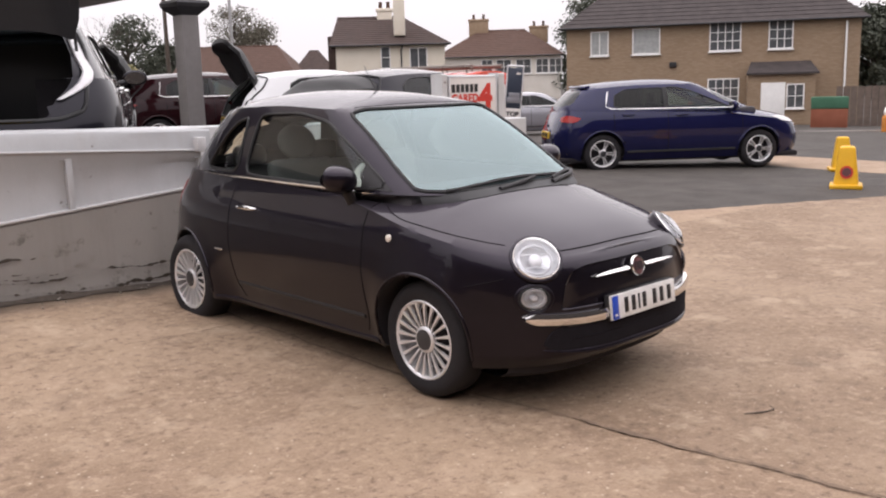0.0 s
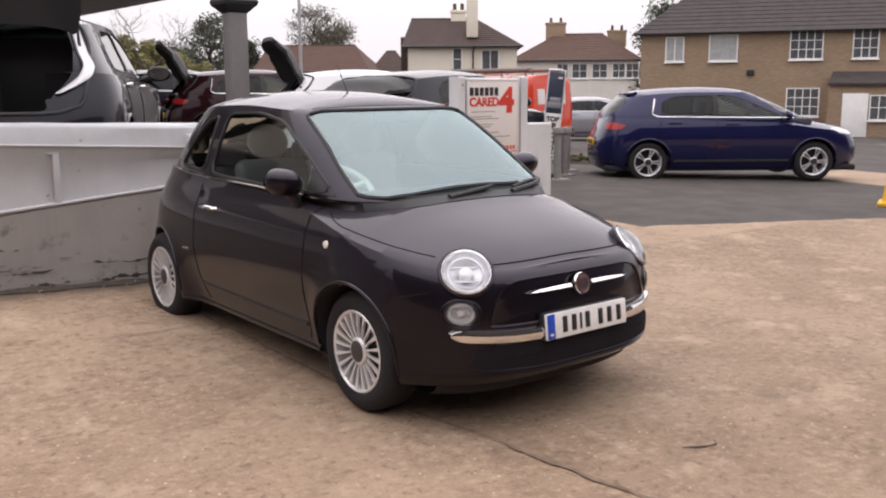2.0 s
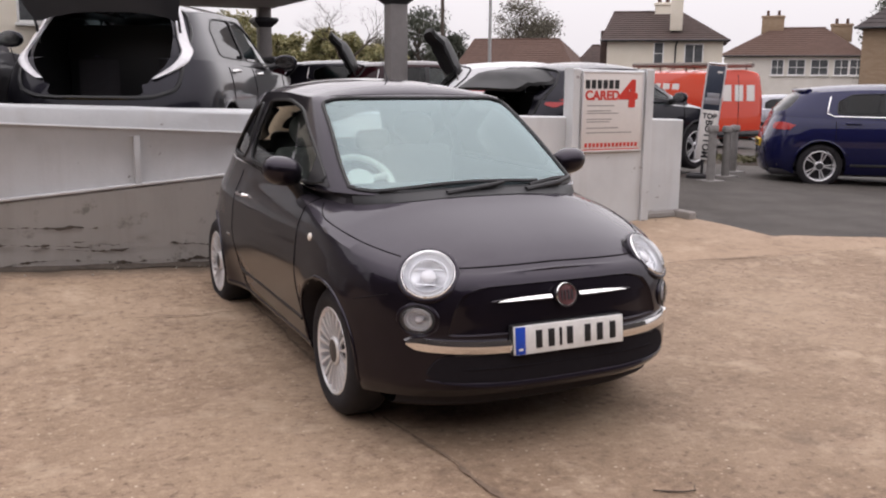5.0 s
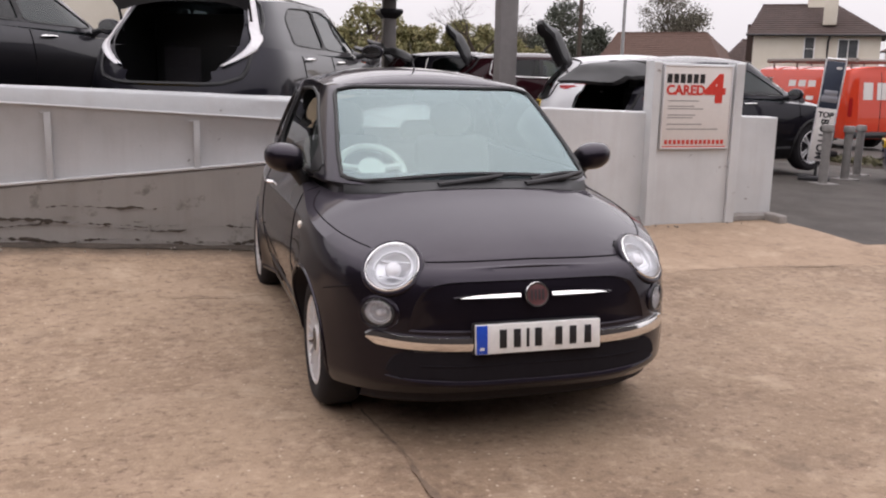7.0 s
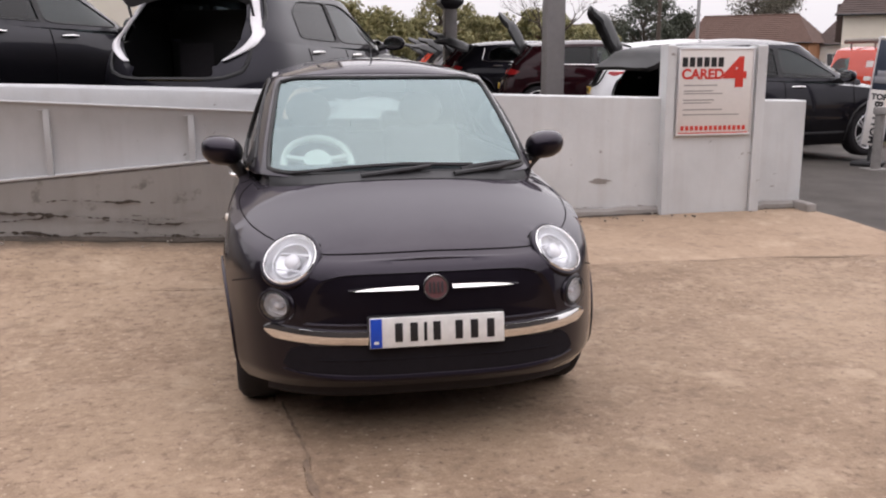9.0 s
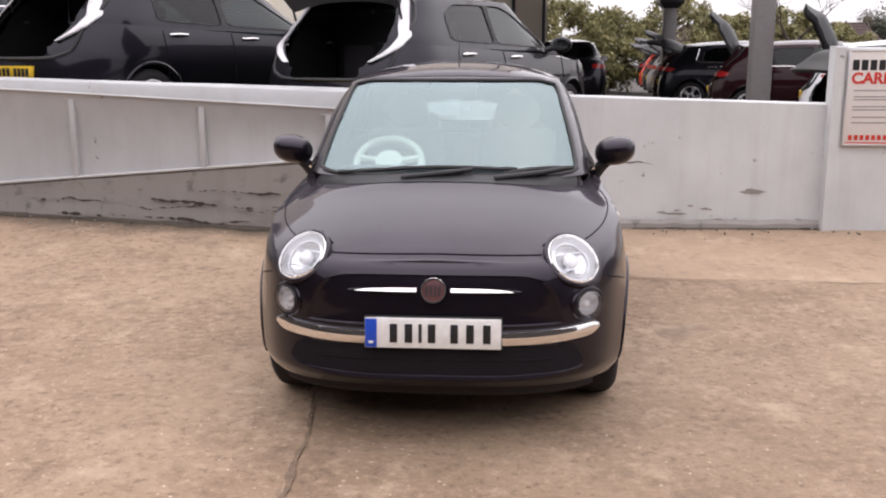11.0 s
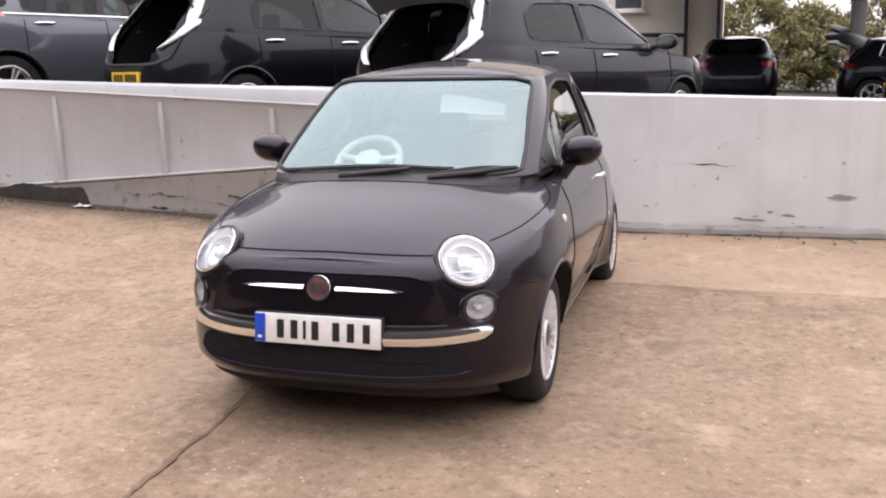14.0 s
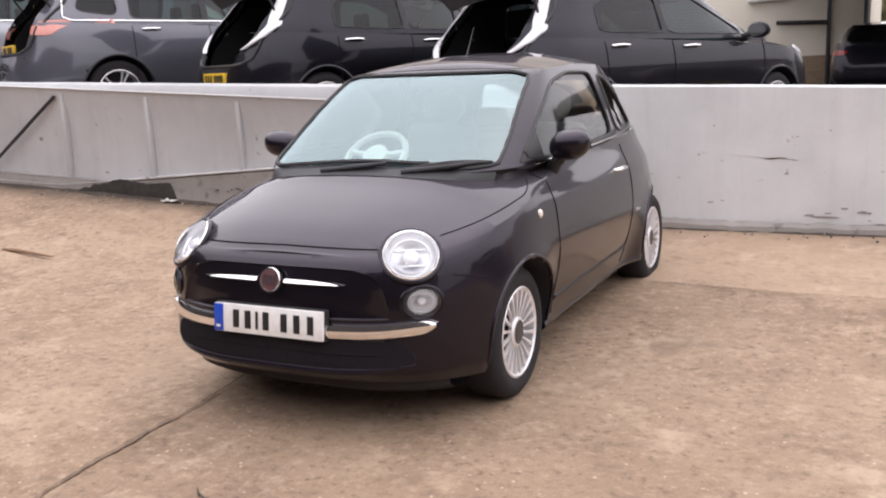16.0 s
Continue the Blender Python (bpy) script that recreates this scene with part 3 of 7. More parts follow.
# plinth that slopes up along the wall, with posts, panel and rail
SLOPE = lambda x: np.where(x > -5.4, 0.803 + 0.0775 * x, 0.385 - 0.01 * (x + 5.4))
plinth = thing("ramp_plinth", "stained concrete plinth with sloping top along the wall", "plinth", kind="structure")
b = bmesh.new()
rows = []
for x in np.linspace(-12, -0.02, 110):
    g = float(ground_height(x, 1.95))
    z = float(SLOPE(x))
    y = 2.02 + 0.006 * (x + 3)
    o = 0.012 * noise.noise((x * 2.3, 4, 0)) + 0.006 * noise.noise((x * 9.1, 4, 0))
    low_o = 0.03 * max(0, noise.noise((x * 3.1, 8, 0)))
    zz = max(z, g + 0.05)
    rows.append([(x, y - 0.015, g - 0.08), (x, y - 0.012 + low_o, g + 0.05 + low_o), (x, y + o + 0.005, g + 0.13 + 0.4 * low_o), (x, y + o, max(zz - 0.03, g + 0.135)), (x, y + 0.02, max(zz - 0.008, g + 0.14)), (x, y + 0.40, max(zz, g + 0.145)), (x, y + 0.55, max(zz, g + 0.145))])
vs = quads(b, rows)
b.faces.new(vs[-1])
part("plinth_body", b, PLINTH_MAT, plinth)
b = bmesh.new()
rows = []
for x in np.linspace(-12, -0.02, 60):
    z = max(float(SLOPE(x)), float(ground_height(x, 1.95)) + 0.06)
    y = 2.02 + 0.006 * (x + 3)
    rows.append([(x, y - 0.008, z - 0.010), (x, y - 0.012, z + 0.002), (x, y + 0.06, z + 0.006)])
quads(b, rows)
part("plinth_nosing", b, STEEL_WHITE, plinth)

barrier = thing("ramp_barrier", "white-painted steel barrier with sheet panels and flat posts", "barrier", kind="structure")
BEAM = lambda x: 1.212 - 0.033 * x
TOPZ = lambda x: np.minimum(1.056 - 0.0545 * x, BEAM(x) - 0.02)
LINE = lambda x: 2.02 + 0.006 * (x + 3)
b = bmesh.new()
rows = []
for x in np.linspace(-12, -0.12, 60):
    y, zt, zl = LINE(x), float(TOPZ(x)), float(SLOPE(x)) - 0.02
    rows.append([(x, y + 0.055, zl), (x, y + 0.068, zl + 0.35 * (zt - zl)), (x, y + 0.060, zl + 0.7 * (zt - zl)), (x, y + 0.020, zt - 0.05), (x, y + 0.010, zt - 0.004), (x, y + 0.20, zt - 0.004)])
quads(b, rows)
part("sheet_panel", b, PANEL_PAINT, barrier)
b = bmesh.new()
rows = []
for x in np.linspace(-12, -0.10, 60):
    y, zt = LINE(x), float(TOPZ(x))
    rows.append([(x, y + 0.02, zt - 0.007), (x, y - 0.004, zt - 0.006), (x, y - 0.004, zt + 0.003), (x, y + 0.03, zt + 0.006)])
quads(b, rows)
part("top_rail", b, STEEL_WHITE, barrier)
b = bmesh.new()
rows = []
for x in np.linspace(-12, -0.02, 60):
    y, zt, zb = LINE(x) + 0.022, float(TOPZ(x)), float(BEAM(x))
    rows.append([(x, y, zt), (x, y + 0.012, zb - 0.014), (x, y + 0.024, zb), (x, y + 0.56, zb)])
vs = quads(b, rows)
b.faces.new(vs[-1])
part("upper_beam", b, BEAM_PAINT, barrier)
for x in (-11.05, -9.93, -8.80, -7.68, -6.55, -5.42, -4.305, -3.22, -2.16, -1.136, -0.12):
    y, zt = LINE(x), float(TOPZ(x)) - 0.055
    bb = box(bmesh.new(), (x - 0.022, y + 0.012, float(SLOPE(x)) - 0.01), (x + 0.022, y + 0.07, zt), 0.004)
    box(bb, (x - 0.055, y + 0.012, zt - 0.005), (x + 0.03, y + 0.05, zt + 0.004), 0.002)
    part("post", bb, PANEL_PAINT, barrier)
b = tube(bmesh.new(), [(-5.50, 2.012, 1.27), (-6.5, 2.005, 0.60)], 0.018, 8)
part("diagonal_brace", b, ALLOY_DARK, barrier)
b = box(bmesh.new(), (-0.17, 1.99, 1.05), (-0.10, 2.14, 1.16), 0.008)
part("end_bracket", b, STEEL_WHITE, barrier)


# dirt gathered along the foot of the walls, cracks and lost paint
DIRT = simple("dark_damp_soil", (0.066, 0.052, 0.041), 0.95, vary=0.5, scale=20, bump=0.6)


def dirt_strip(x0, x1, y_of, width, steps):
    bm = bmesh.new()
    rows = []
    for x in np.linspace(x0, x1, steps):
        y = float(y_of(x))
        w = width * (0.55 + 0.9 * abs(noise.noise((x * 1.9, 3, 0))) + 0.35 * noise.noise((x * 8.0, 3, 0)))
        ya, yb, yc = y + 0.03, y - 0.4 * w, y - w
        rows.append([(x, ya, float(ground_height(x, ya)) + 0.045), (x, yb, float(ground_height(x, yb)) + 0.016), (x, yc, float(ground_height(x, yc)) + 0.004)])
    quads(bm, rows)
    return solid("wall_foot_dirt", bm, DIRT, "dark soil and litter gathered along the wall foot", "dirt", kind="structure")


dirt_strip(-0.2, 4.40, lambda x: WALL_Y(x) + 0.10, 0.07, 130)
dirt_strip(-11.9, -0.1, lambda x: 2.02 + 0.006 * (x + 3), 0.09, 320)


def crack(parent, x0, x1, y_of, z_of, size, seed, steps=60):
    """A ragged dark crack with broken lips along a wall."""
    bm = bmesh.new()
    rows = []
    for x in np.linspace(x0, x1, steps):
        y, z = float(y_of(x)), float(z_of(x))
        z += 0.05 * noise.noise((x * 1.7, seed, 0)) + 0.018 * noise.noise((x * 9, seed, 0))
        w = size * max(0.02, 1.7 * noise.noise((x * 3.3, seed, 5)) + 1.2 * noise.noise((x * 17, seed, 5)) + 0.7 * noise.noise((x * 43, seed, 5)) + 0.1)
        rows.append([(x, y - 0.004, z - w * 0.5), (x, y - 0.006, z + w * 0.1), (x, y - 0.004, z + w * 0.5)])
    quads(bm, rows)
    return part("crack", bm, DIRT, parent)


def chip(parent, x, y, z, w, h, seed):
    rng = np.random.default_rng(seed)
    bm = bmesh.new()
    pts = [Vector((x + w * math.cos(a) * (0.5 + 0.6 * rng.random()), y - 0.003, z + h * math.sin(a) * (0.5 + 0.6 * rng.random()))) for a in np.linspace(0, 2 * math.pi, 14, endpoint=False)]
    bm.faces.new([bm.verts.new(p) for p in pts])
    return part("paint_chip", bm, PLINTH_MAT, parent)


PL_Y = lambda x: 2.02 + 0.006 * (x + 3) - 0.010
# broken render at the foot of the plinth, with the dark core laid bare
bm = bmesh.new()
rows = []
for x in np.linspace(-5.6, -3.98, 110):
    g = float(ground_height(x, 1.95))
    full = 0.165 * float(smooth(-5.6, -4.6, x)) * float(smooth(-3.975, -4.06, x) if x > -4.06 else 1.0)
    h = max(0.004, full + 0.035 * noise.noise((x * 3.1, 4, 0)) + 0.025 * noise.noise((x * 12, 7, 0)))
    y = PL_Y(x) - 0.004
    rows.append([(x, y, g - 0.02), (x, y - 0.010 * (1 + noise.noise((x * 9, 1, 3))), g + h * 0.5), (x, y - 0.002, g + h)])
quads(bm, rows)
part("broken_render", bm, simple("dark_bare_core", (0.040, 0.035, 0.030), 0.95, vary=0.5, scale=18, bump=0.8), plinth, "dark broken patch of bare core")
crack(plinth, -3.6, -0.12, PL_Y, lambda x: float(ground_height(x, 1.95)) + 0.150, 0.020, 3.0, 300)
crack(plinth, -2.6, -0.15, PL_Y, lambda x: float(ground_height(x, 1.95)) + 0.165, 0.024, 4.3, 260)
crack(plinth, -3.4, -0.12, PL_Y, lambda x: float(ground_height(x, 1.95)) + 0.060, 0.030, 7.7, 300)
crack(plinth, -2.2, -1.3, PL_Y, lambda x: float(ground_height(x, 1.95)) + 0.34 + 0.03 * x, 0.014, 8.8, 120)
crack(plinth, -1.62, -1.52, PL_Y, lambda x: 0.33, 0.02, 5.0, 20)
FACE = lambda x: float(WALL_Y(x)) + 0.11
crack(wall, 1.0, 1.62, FACE, lambda x: 0.66, 0.008, 2.0, 60)
crack(wall, 0.3, 2.9, FACE, lambda x: 0.165, 0.003, 6.0, 160)
# soiled, crumbling strip along the wall's foot
bm = bmesh.new()
rows = []
for x in np.linspace(-0.3, 2.84, 220):
    y = FACE(x) - 0.003
    g = float(ground_height(x, y))
    h = 0.050 + 0.034 * noise.noise((x * 1.7, 2, 5)) + 0.026 * noise.noise((x * 8.0, 5, 1)) + 0.010 * noise.noise((x * 31, 3, 1))
    rows.append([(x, y, g - 0.02), (x, y - 0.003, g + max(0.004, h) * 0.5), (x, y, g + max(0.006, h))])
quads(bm, rows)
part("soiled_foot", bm, simple("soiled_render", (0.105, 0.080, 0.063), 0.95, vary=0.6, scale=14, bump=0.7), wall, "brown soiled strip of crumbling render")
rngc = random.Random(12)
for k in range(46):
    x = rngc.uniform(-0.05, 4.2)
    if 2.85 < x < 3.9:
        continue
    z = rngc.choice((rngc.uniform(0.12, 0.32), rngc.uniform(0.12, 0.24), rngc.uniform(0.3, 1.0)))
    s = rngc.uniform(0.006, 0.016) if z > 0.32 else rngc.uniform(0.010, 0.034)
    chip(wall, x, FACE(x) - 0.002, z, s * 1.3, s * 0.35, k)
chip(wall, 2.36, FACE(2.36) - 0.004, 0.40, 0.12, 0.030, 77)
chip(wall, 1.72, FACE(1.72) - 0.004, 0.21, 0.11, 0.010, 78)
for k in range(26):
    x = rngc.uniform(-5.5, -0.4)
    chip(plinth, x, PL_Y(x) - 0.004, float(ground_height(x, 1.95)) + rngc.uniform(0.1, 0.30), rngc.uniform(0.01, 0.05), rngc.uniform(0.006, 0.02), 200 + k)
for k in range(12):
    x = rngc.uniform(-5.5, -0.4)
    part("paint_chip", spin(bmesh.new(), [(0.009, -0.002), (0.006, 0.003), (0.0, 0.003)], 9, Matrix.Translation((x, 2.118 + 0.006 * (x + 3), rngc.uniform(0.8, 1.05))) @ Matrix.Rotation(radians(90), 4, "X")), DIRT, barrier)


# joints in the yard's concrete
def joint(pts, width, label):
    bm = bmesh.new()
    rows = []
    for k, (x, y) in enumerate(pts):
        d = Vector(pts[min(k + 1, len(pts) - 1)]) - Vector(pts[max(0, k - 1)])
        nrm = Vector((-d.y, d.x)).normalized()
        w = width * (0.45 + 1.2 * abs(noise.noise((x * 9, y * 9, 0))) + 0.5 * noise.noise((x * 31, y * 31, 2)))
        w *= 0.55 + 0.6 * abs(noise.noise((x * 1.3, y * 1.3, 4))) * 2
        o = 0.030 * noise.noise((x * 1.9, y * 1.9, 9)) + 0.014 * noise.noise((x * 11, y * 11, 9)) + 0.006 * noise.noise((x * 37, y * 37, 3))
        a, c = Vector((x, y)) + nrm * (o - w), Vector((x, y)) + nrm * (o + w)
        rows.append([(a.x, a.y, float(ground_height(a.x, a.y)) + 0.0085), (c.x, c.y, float(ground_height(c.x, c.y)) + 0.0085)])
    quads(bm, rows)
    return solid("expansion_joint", bm, JOINT_MAT, label, "floor joint", kind="structure")


JOINT_MAT = simple("dirt_filled_joint", (0.175, 0.122, 0.085), 0.95, vary=0.45, scale=25)
joint([(-0.565 - 0.092 * (y + 1.4), y) for y in np.linspace(-1.3, -7, 420)], 0.014, "dirt-filled slab joint in the concrete")
joint([(-0.62 + 0.0 * y, y) for y in np.linspace(-1.3, 1.1, 40)], 0.016, "dirt-filled slab joint under the car")
joint([(x, 0.93 - 0.04 * x) for x in np.linspace(-0.55, 4.45, 110)], 0.010, "slab joint along the wall")
joint([(x, 0.62 - 0.05 * x) for x in np.linspace(-1.45, -0.72, 60)], 0.010, "short crack beside the rear wheel")


# unseen dark walls added behind the walk to darken the car's reflections
UNSEEN_WALL = simple("unseen_dark_brown_wall", (0.042, 0.037, 0.036), 0.9, scale=3)
for nm, lo, hi in (("unseen_wall_south", (-30, -15.3, -0.5), (34, -15.0, 9.0)), ("unseen_wall_west", (-16.3, -15, -0.5), (-16.0, 4, 8.5))):
    solid(nm, box(bmesh.new(), lo, hi), UNSEEN_WALL, "unseen dark brown wall added to darken reflections on the car", "wall", kind="structure", smooth=False)


# ---- houses and yard buildings ----
def wall_material(name, colour, second, scale=4.0, brick=None):
    n = Nodes(name)
    if brick:
        bt = n.add("ShaderNodeTexBrick", Vector=n.co, Scale=1.0, Color1=c4(colour), Color2=c4(second), Mortar=c4(tuple(v * 0.8 for v in second)))
        bt.inputs["Brick Width"].default_value, bt.inputs["Row Height"].default_value, bt.inputs["Mortar Size"].default_value = 0.225, 0.075, 0.008
        rot = n.add("ShaderNodeMapping", Vector=n.co)
        rot.inputs["Rotation"].default_value = (radians(90), 0, 0)
        n.put(bt.inputs["Vector"], rot.outputs[0])
        col = n.mix(n.math("MULTIPLY", n.noise(0.5, 6), 0.5), bt.outputs[0], c4(tuple(v * 0.55 for v in colour)))
    else:
        col = n.ramp(n.noise(scale / 4, 6), 0.3, 0.7, c4(colour), c4(second))
    n.bump(n.noise(40, 4), 0.3, 0.01)
    return n.set(Base_Color=col, Roughness=0.9)


BRICK = wall_material("brown_brick", (0.31, 0.215, 0.137), (0.375, 0.275, 0.187), brick=True)
CREAM = wall_material("cream_render", (0.69, 0.63, 0.52), (0.76, 0.70, 0.60))
WHITE_RENDER = wall_material("white_render", (0.62, 0.58, 0.52), (0.72, 0.68, 0.62))
ROOF_BROWN = wall_material("brown_roof_tiles", (0.046, 0.030, 0.026), (0.072, 0.046, 0.039), 10)
ROOF_GREY = wall_material("grey_brown_roof_tiles", (0.042, 0.034, 0.034), (0.066, 0.054, 0.052), 10)
ROOF_RED = wall_material("red_brown_roof_tiles", (0.078, 0.043, 0.032), (0.108, 0.061, 0.045), 10)
FRAME_WHITE = simple("white_window_frame", (0.80, 0.79, 0.77), 0.5)
PANE = simple("dark_window_pane", (0.10, 0.105, 0.11), 0.06, vary=0.4, scale=3)
NET = simple("net_curtain_pane", (0.36, 0.37, 0.36), 0.25, vary=0.25, scale=5)


def window(parent, x, z, w, h, cols, rows, pane=None, y=0.0, frame=0.06):
    """A window in a facade whose face looks along -y; x, z is its lower left corner."""
    win = new("window")
    win.parent = parent
    win.matrix_local = Matrix.Translation((x, y, z))
    b = bmesh.new()
    for a, c in (((0, 0), (w, frame)), ((0, h - frame), (w, h)), ((0, 0), (frame, h)), ((w - frame, 0), (w, h))):
        box(b, (a[0], -0.05, a[1]), (c[0], 0.06, c[1]), 0.008)
    part("window_frame", b, FRAME_WHITE, win)
    part("window_sill", box(bmesh.new(), (-0.05, -0.12, -0.07), (w + 0.05, 0.05, 0.0), 0.01), FRAME_WHITE, win)
    pw, ph = (w - 2 * frame) / cols, (h - 2 * frame) / rows
    bb = bmesh.new()
    for i in range(1, cols):
        box(bb, (frame + i * pw - 0.022, -0.035, frame), (frame + i * pw + 0.022, 0.03, h - frame))
    for j in range(1, rows):
        box(bb, (frame, -0.030, frame + j * ph - 0.018), (w - frame, 0.03, frame + j * ph + 0.018))
    if cols > 1 or rows > 1:
        part("glazing_grid", bb, FRAME_WHITE, win)
    for i in range(cols):
        for j in range(rows):
            part("pane", box(bmesh.new(), (frame + i * pw, 0.0, frame + j * ph), (frame + (i + 1) * pw, 0.02, frame + (j + 1) * ph)), pane or PANE, win)
    return win


def roof(parent, x0, x1, y0, y1, z, rise, hip0, hip1, mat, over=0.35):
    """A ridged roof along x; hip0 and hip1 draw its ends in."""
    x0, x1, y0, y1 = x0 - over, x1 + over, y0 - over, y1 + over
    ym = (y0 + y1) / 2
    bm = bmesh.new()
    r0, r1 = (x0 + hip0, ym, z + rise), (x1 - hip1, ym, z + rise)
    a, b, c, d = (x0, y0, z), (x1, y0, z), (x1, y1, z), (x0, y1, z)
    n = 14
    for p, q, s, t in ((a, b, r1, r0), (c, d, r0, r1)):
        p, q, s, t = map(Vector, (p, q, s, t))
        # courses of tiles, each a small step
        rows, up = [], Vector((0, 0, 0.03))
        for k in range(n + 1):
            l0, l1 = p.lerp(t, k / n), q.lerp(s, k / n)
            rows += [[l0, l1], [l0 + up, l1 + up]]
        quads(bm, rows)
    for p, q, s in ((a, d, r0), (b, c, r1)):
        bm.faces.new([bm.verts.new(v) for v in (p, q, s)])
    bm.faces.new([bm.verts.new(v) for v in (a, b, c, d)])
    bmesh.ops.remove_doubles(bm, verts=bm.verts, dist=0.001)
    ob = part("roof", bm, mat, parent, smooth=False)
    part("ridge_tiles", tube(bmesh.new(), [r0, r1], 0.09, 8), mat, ob)
    b2 = bmesh.new()
    tube(b2, [(x0, y0 - 0.03, z - 0.02), (x1, y0 - 0.03, z - 0.02)], 0.055, 8)
    part("gutter", b2, TRIM, ob)
    return ob


def chimney(parent, x, y, z0, z1, w, mat, pots=2):
    ob = part("chimney", box(bmesh.new(), (x - w / 2, y - 0.3, z0), (x + w / 2, y + 0.3, z1), 0.02), mat, parent)
    part("chimney_cap", box(bmesh.new(), (x - w / 2 - 0.06, y - 0.36, z1 - 0.18), (x + w / 2 + 0.06, y + 0.36, z1 - 0.02), 0.02), mat, ob)
    for k in range(pots):
        px = x - w / 4 + k * w / 2 / max(1, pots - 1)
        part("chimney_pot", spin(bmesh.new(), [(0.12, 0), (0.10, 0.35), (0.13, 0.38), (0.10, 0.4), (0.0, 0.36)], 12, Matrix.Translation((px, y, z1 - 0.02))), ROOF_RED, ob)


def facing(px, py, pz, azimuth):
    """A pose at which a facade looks back along a bearing from +y towards +x."""
    return Matrix.Translation((px, py, pz)) @ Matrix.Rotation(radians(-azimuth), 4, "Z")


def bearing(az, d, z=0.0):
    """A place at a bearing and distance from where the walk begins."""
    return -3.667 + d * math.sin(radians(az)), -4.36 + d * math.cos(radians(az)), z


# the brown brick pair of houses across the street; local x runs along the facade
bx, by, _ = bearing(59.5, 50)
house = thing("brick_house", "brown brick semi-detached houses with white casement windows and dark hipped roof", "house", facing(bx, by, -0.95, 59.5))
HX = lambda az: 50 * math.tan(radians(az - 59.5))
HZ = lambda slope: 1.52 + 50 * slope + 0.95
part("wall", box(bmesh.new(), (HX(51.26), 0.03, -0.5), (HX(67.65), 7.5, HZ(0.052)), 0.0), BRICK, house)
roof(house, HX(51.26), HX(67.65), 0.03, 7.5, HZ(0.051), 3.0, 3.4, 3.4, ROOF_GREY)
window(house, HX(52.68), HZ(0.0222), HX(53.75) - HX(52.68), 1.25, 2, 1, NET)
window(house, HX(55.13), HZ(0.0222), HX(56.75) - HX(55.13), 1.32, 1, 1, NET)
window(house, HX(59.54), HZ(0.0228), HX(61.31) - HX(59.54), 1.42, 4, 3)
window(house, HX(62.80), HZ(0.0231), HX(64.13) - HX(62.80), 1.45, 3, 3)
window(house, HX(59.49), HZ(-0.0326), HX(61.27) - HX(59.49), 1.4, 4, 3)
window(house, HX(52.7), HZ(-0.034), 1.6, 1.4, 2, 1, NET)
porch = part("porch", box(bmesh.new(), (HX(61.68), -1.0, -0.5), (HX(65.28), 0.03, HZ(-0.001)), 0.0), BRICK, house)
b = bmesh.new()
quads(b, [[(HX(61.6), -1.2, HZ(-0.002)), (HX(65.45), -1.2, HZ(-0.002))], [(HX(61.6), -1.2, HZ(0.0)), (HX(65.45), -1.2, HZ(0.0))], [(HX(61.9), 0.04, HZ(0.011)), (HX(65.1), 0.04, HZ(0.011))]])
part("porch_roof", b, ROOF_GREY, house, smooth=False)
door = part("front_door", box(bmesh.new(), (HX(62.42), -1.06, HZ(-0.052)), (HX(63.72), -0.98, HZ(-0.0098)), 0.02), FRAME_WHITE, house, "white front door")
window(house, HX(63.78), HZ(-0.0353), HX(64.50) - HX(63.78) + 0.2, 1.2, 2, 2, y=-1.02)
part("downpipe", tube(bmesh.new(), [(HX(66.9), -0.06, -0.5), (HX(66.9), -0.06, HZ(0.048))], 0.05, 8), FRAME_WHITE, house)
part("wall_lamp", box(bmesh.new(), (HX(57.3), -0.12, HZ(0.008)), (HX(57.7), 0.03, HZ(0.0135)), 0.03), TRIM, house)

# the cream house and the terrace behind the yard
hx, hy, _ = bearing(40.6, 53)
house = thing("cream_house", "cream rendered house with brown tiled roof and tall chimney", "house", facing(hx, hy, -0.6, 40.6))
CX = lambda az: 53 * math.tan(radians(az - 40.6))
CZ = lambda slope: 1.52 + 53 * slope + 0.6
part("wall", box(bmesh.new(), (CX(37.3), 0.03, -0.6), (CX(43.9), 8.0, CZ(0.0405)), 0.0), CREAM, house)
roof(house, CX(37.3), CX(43.9), 0.03, 8.0, CZ(0.040), 53 * 0.033, 0.3, 2.6, ROOF_BROWN)
part("side_roof", box(bmesh.new(), (CX(36.7), 2.0, CZ(0.015)), (CX(37.25), 6.0, CZ(0.052)), 0.05), ROOF_BROWN, house)
part("tall_chimney", box(bmesh.new(), (CX(40.85), 0.6, CZ(0.05)), (CX(41.55), 1.6, CZ(0.098)), 0.03), CREAM, house)
chimney(house, CX(40.3), 4.0, CZ(0.06), CZ(0.083), 0.9, CREAM)
window(house, CX(40.0), CZ(0.0150), 0.55, 1.25, 1, 2)
window(house, CX(41.75), CZ(0.0139), 1.0, 1.2, 2, 1)
part("downpipe", tube(bmesh.new(), [(CX(41.25), -0.06, -0.5), (CX(41.25), -0.06, CZ(0.034)), (CX(41.35), -0.1, CZ(0.039))], 0.05, 8), TRIM, house)
hx, hy, _ = bearing(47.6, 74)
house = thing("white_terrace", "white rendered terrace with red-brown tiled roof and brick chimneys", "house", facing(hx, hy, -0.6, 47.6))
TX = lambda az: 74 * math.tan(radians(az - 47.6))
TZ = lambda slope: 1.52 + 74 * slope + 0.6
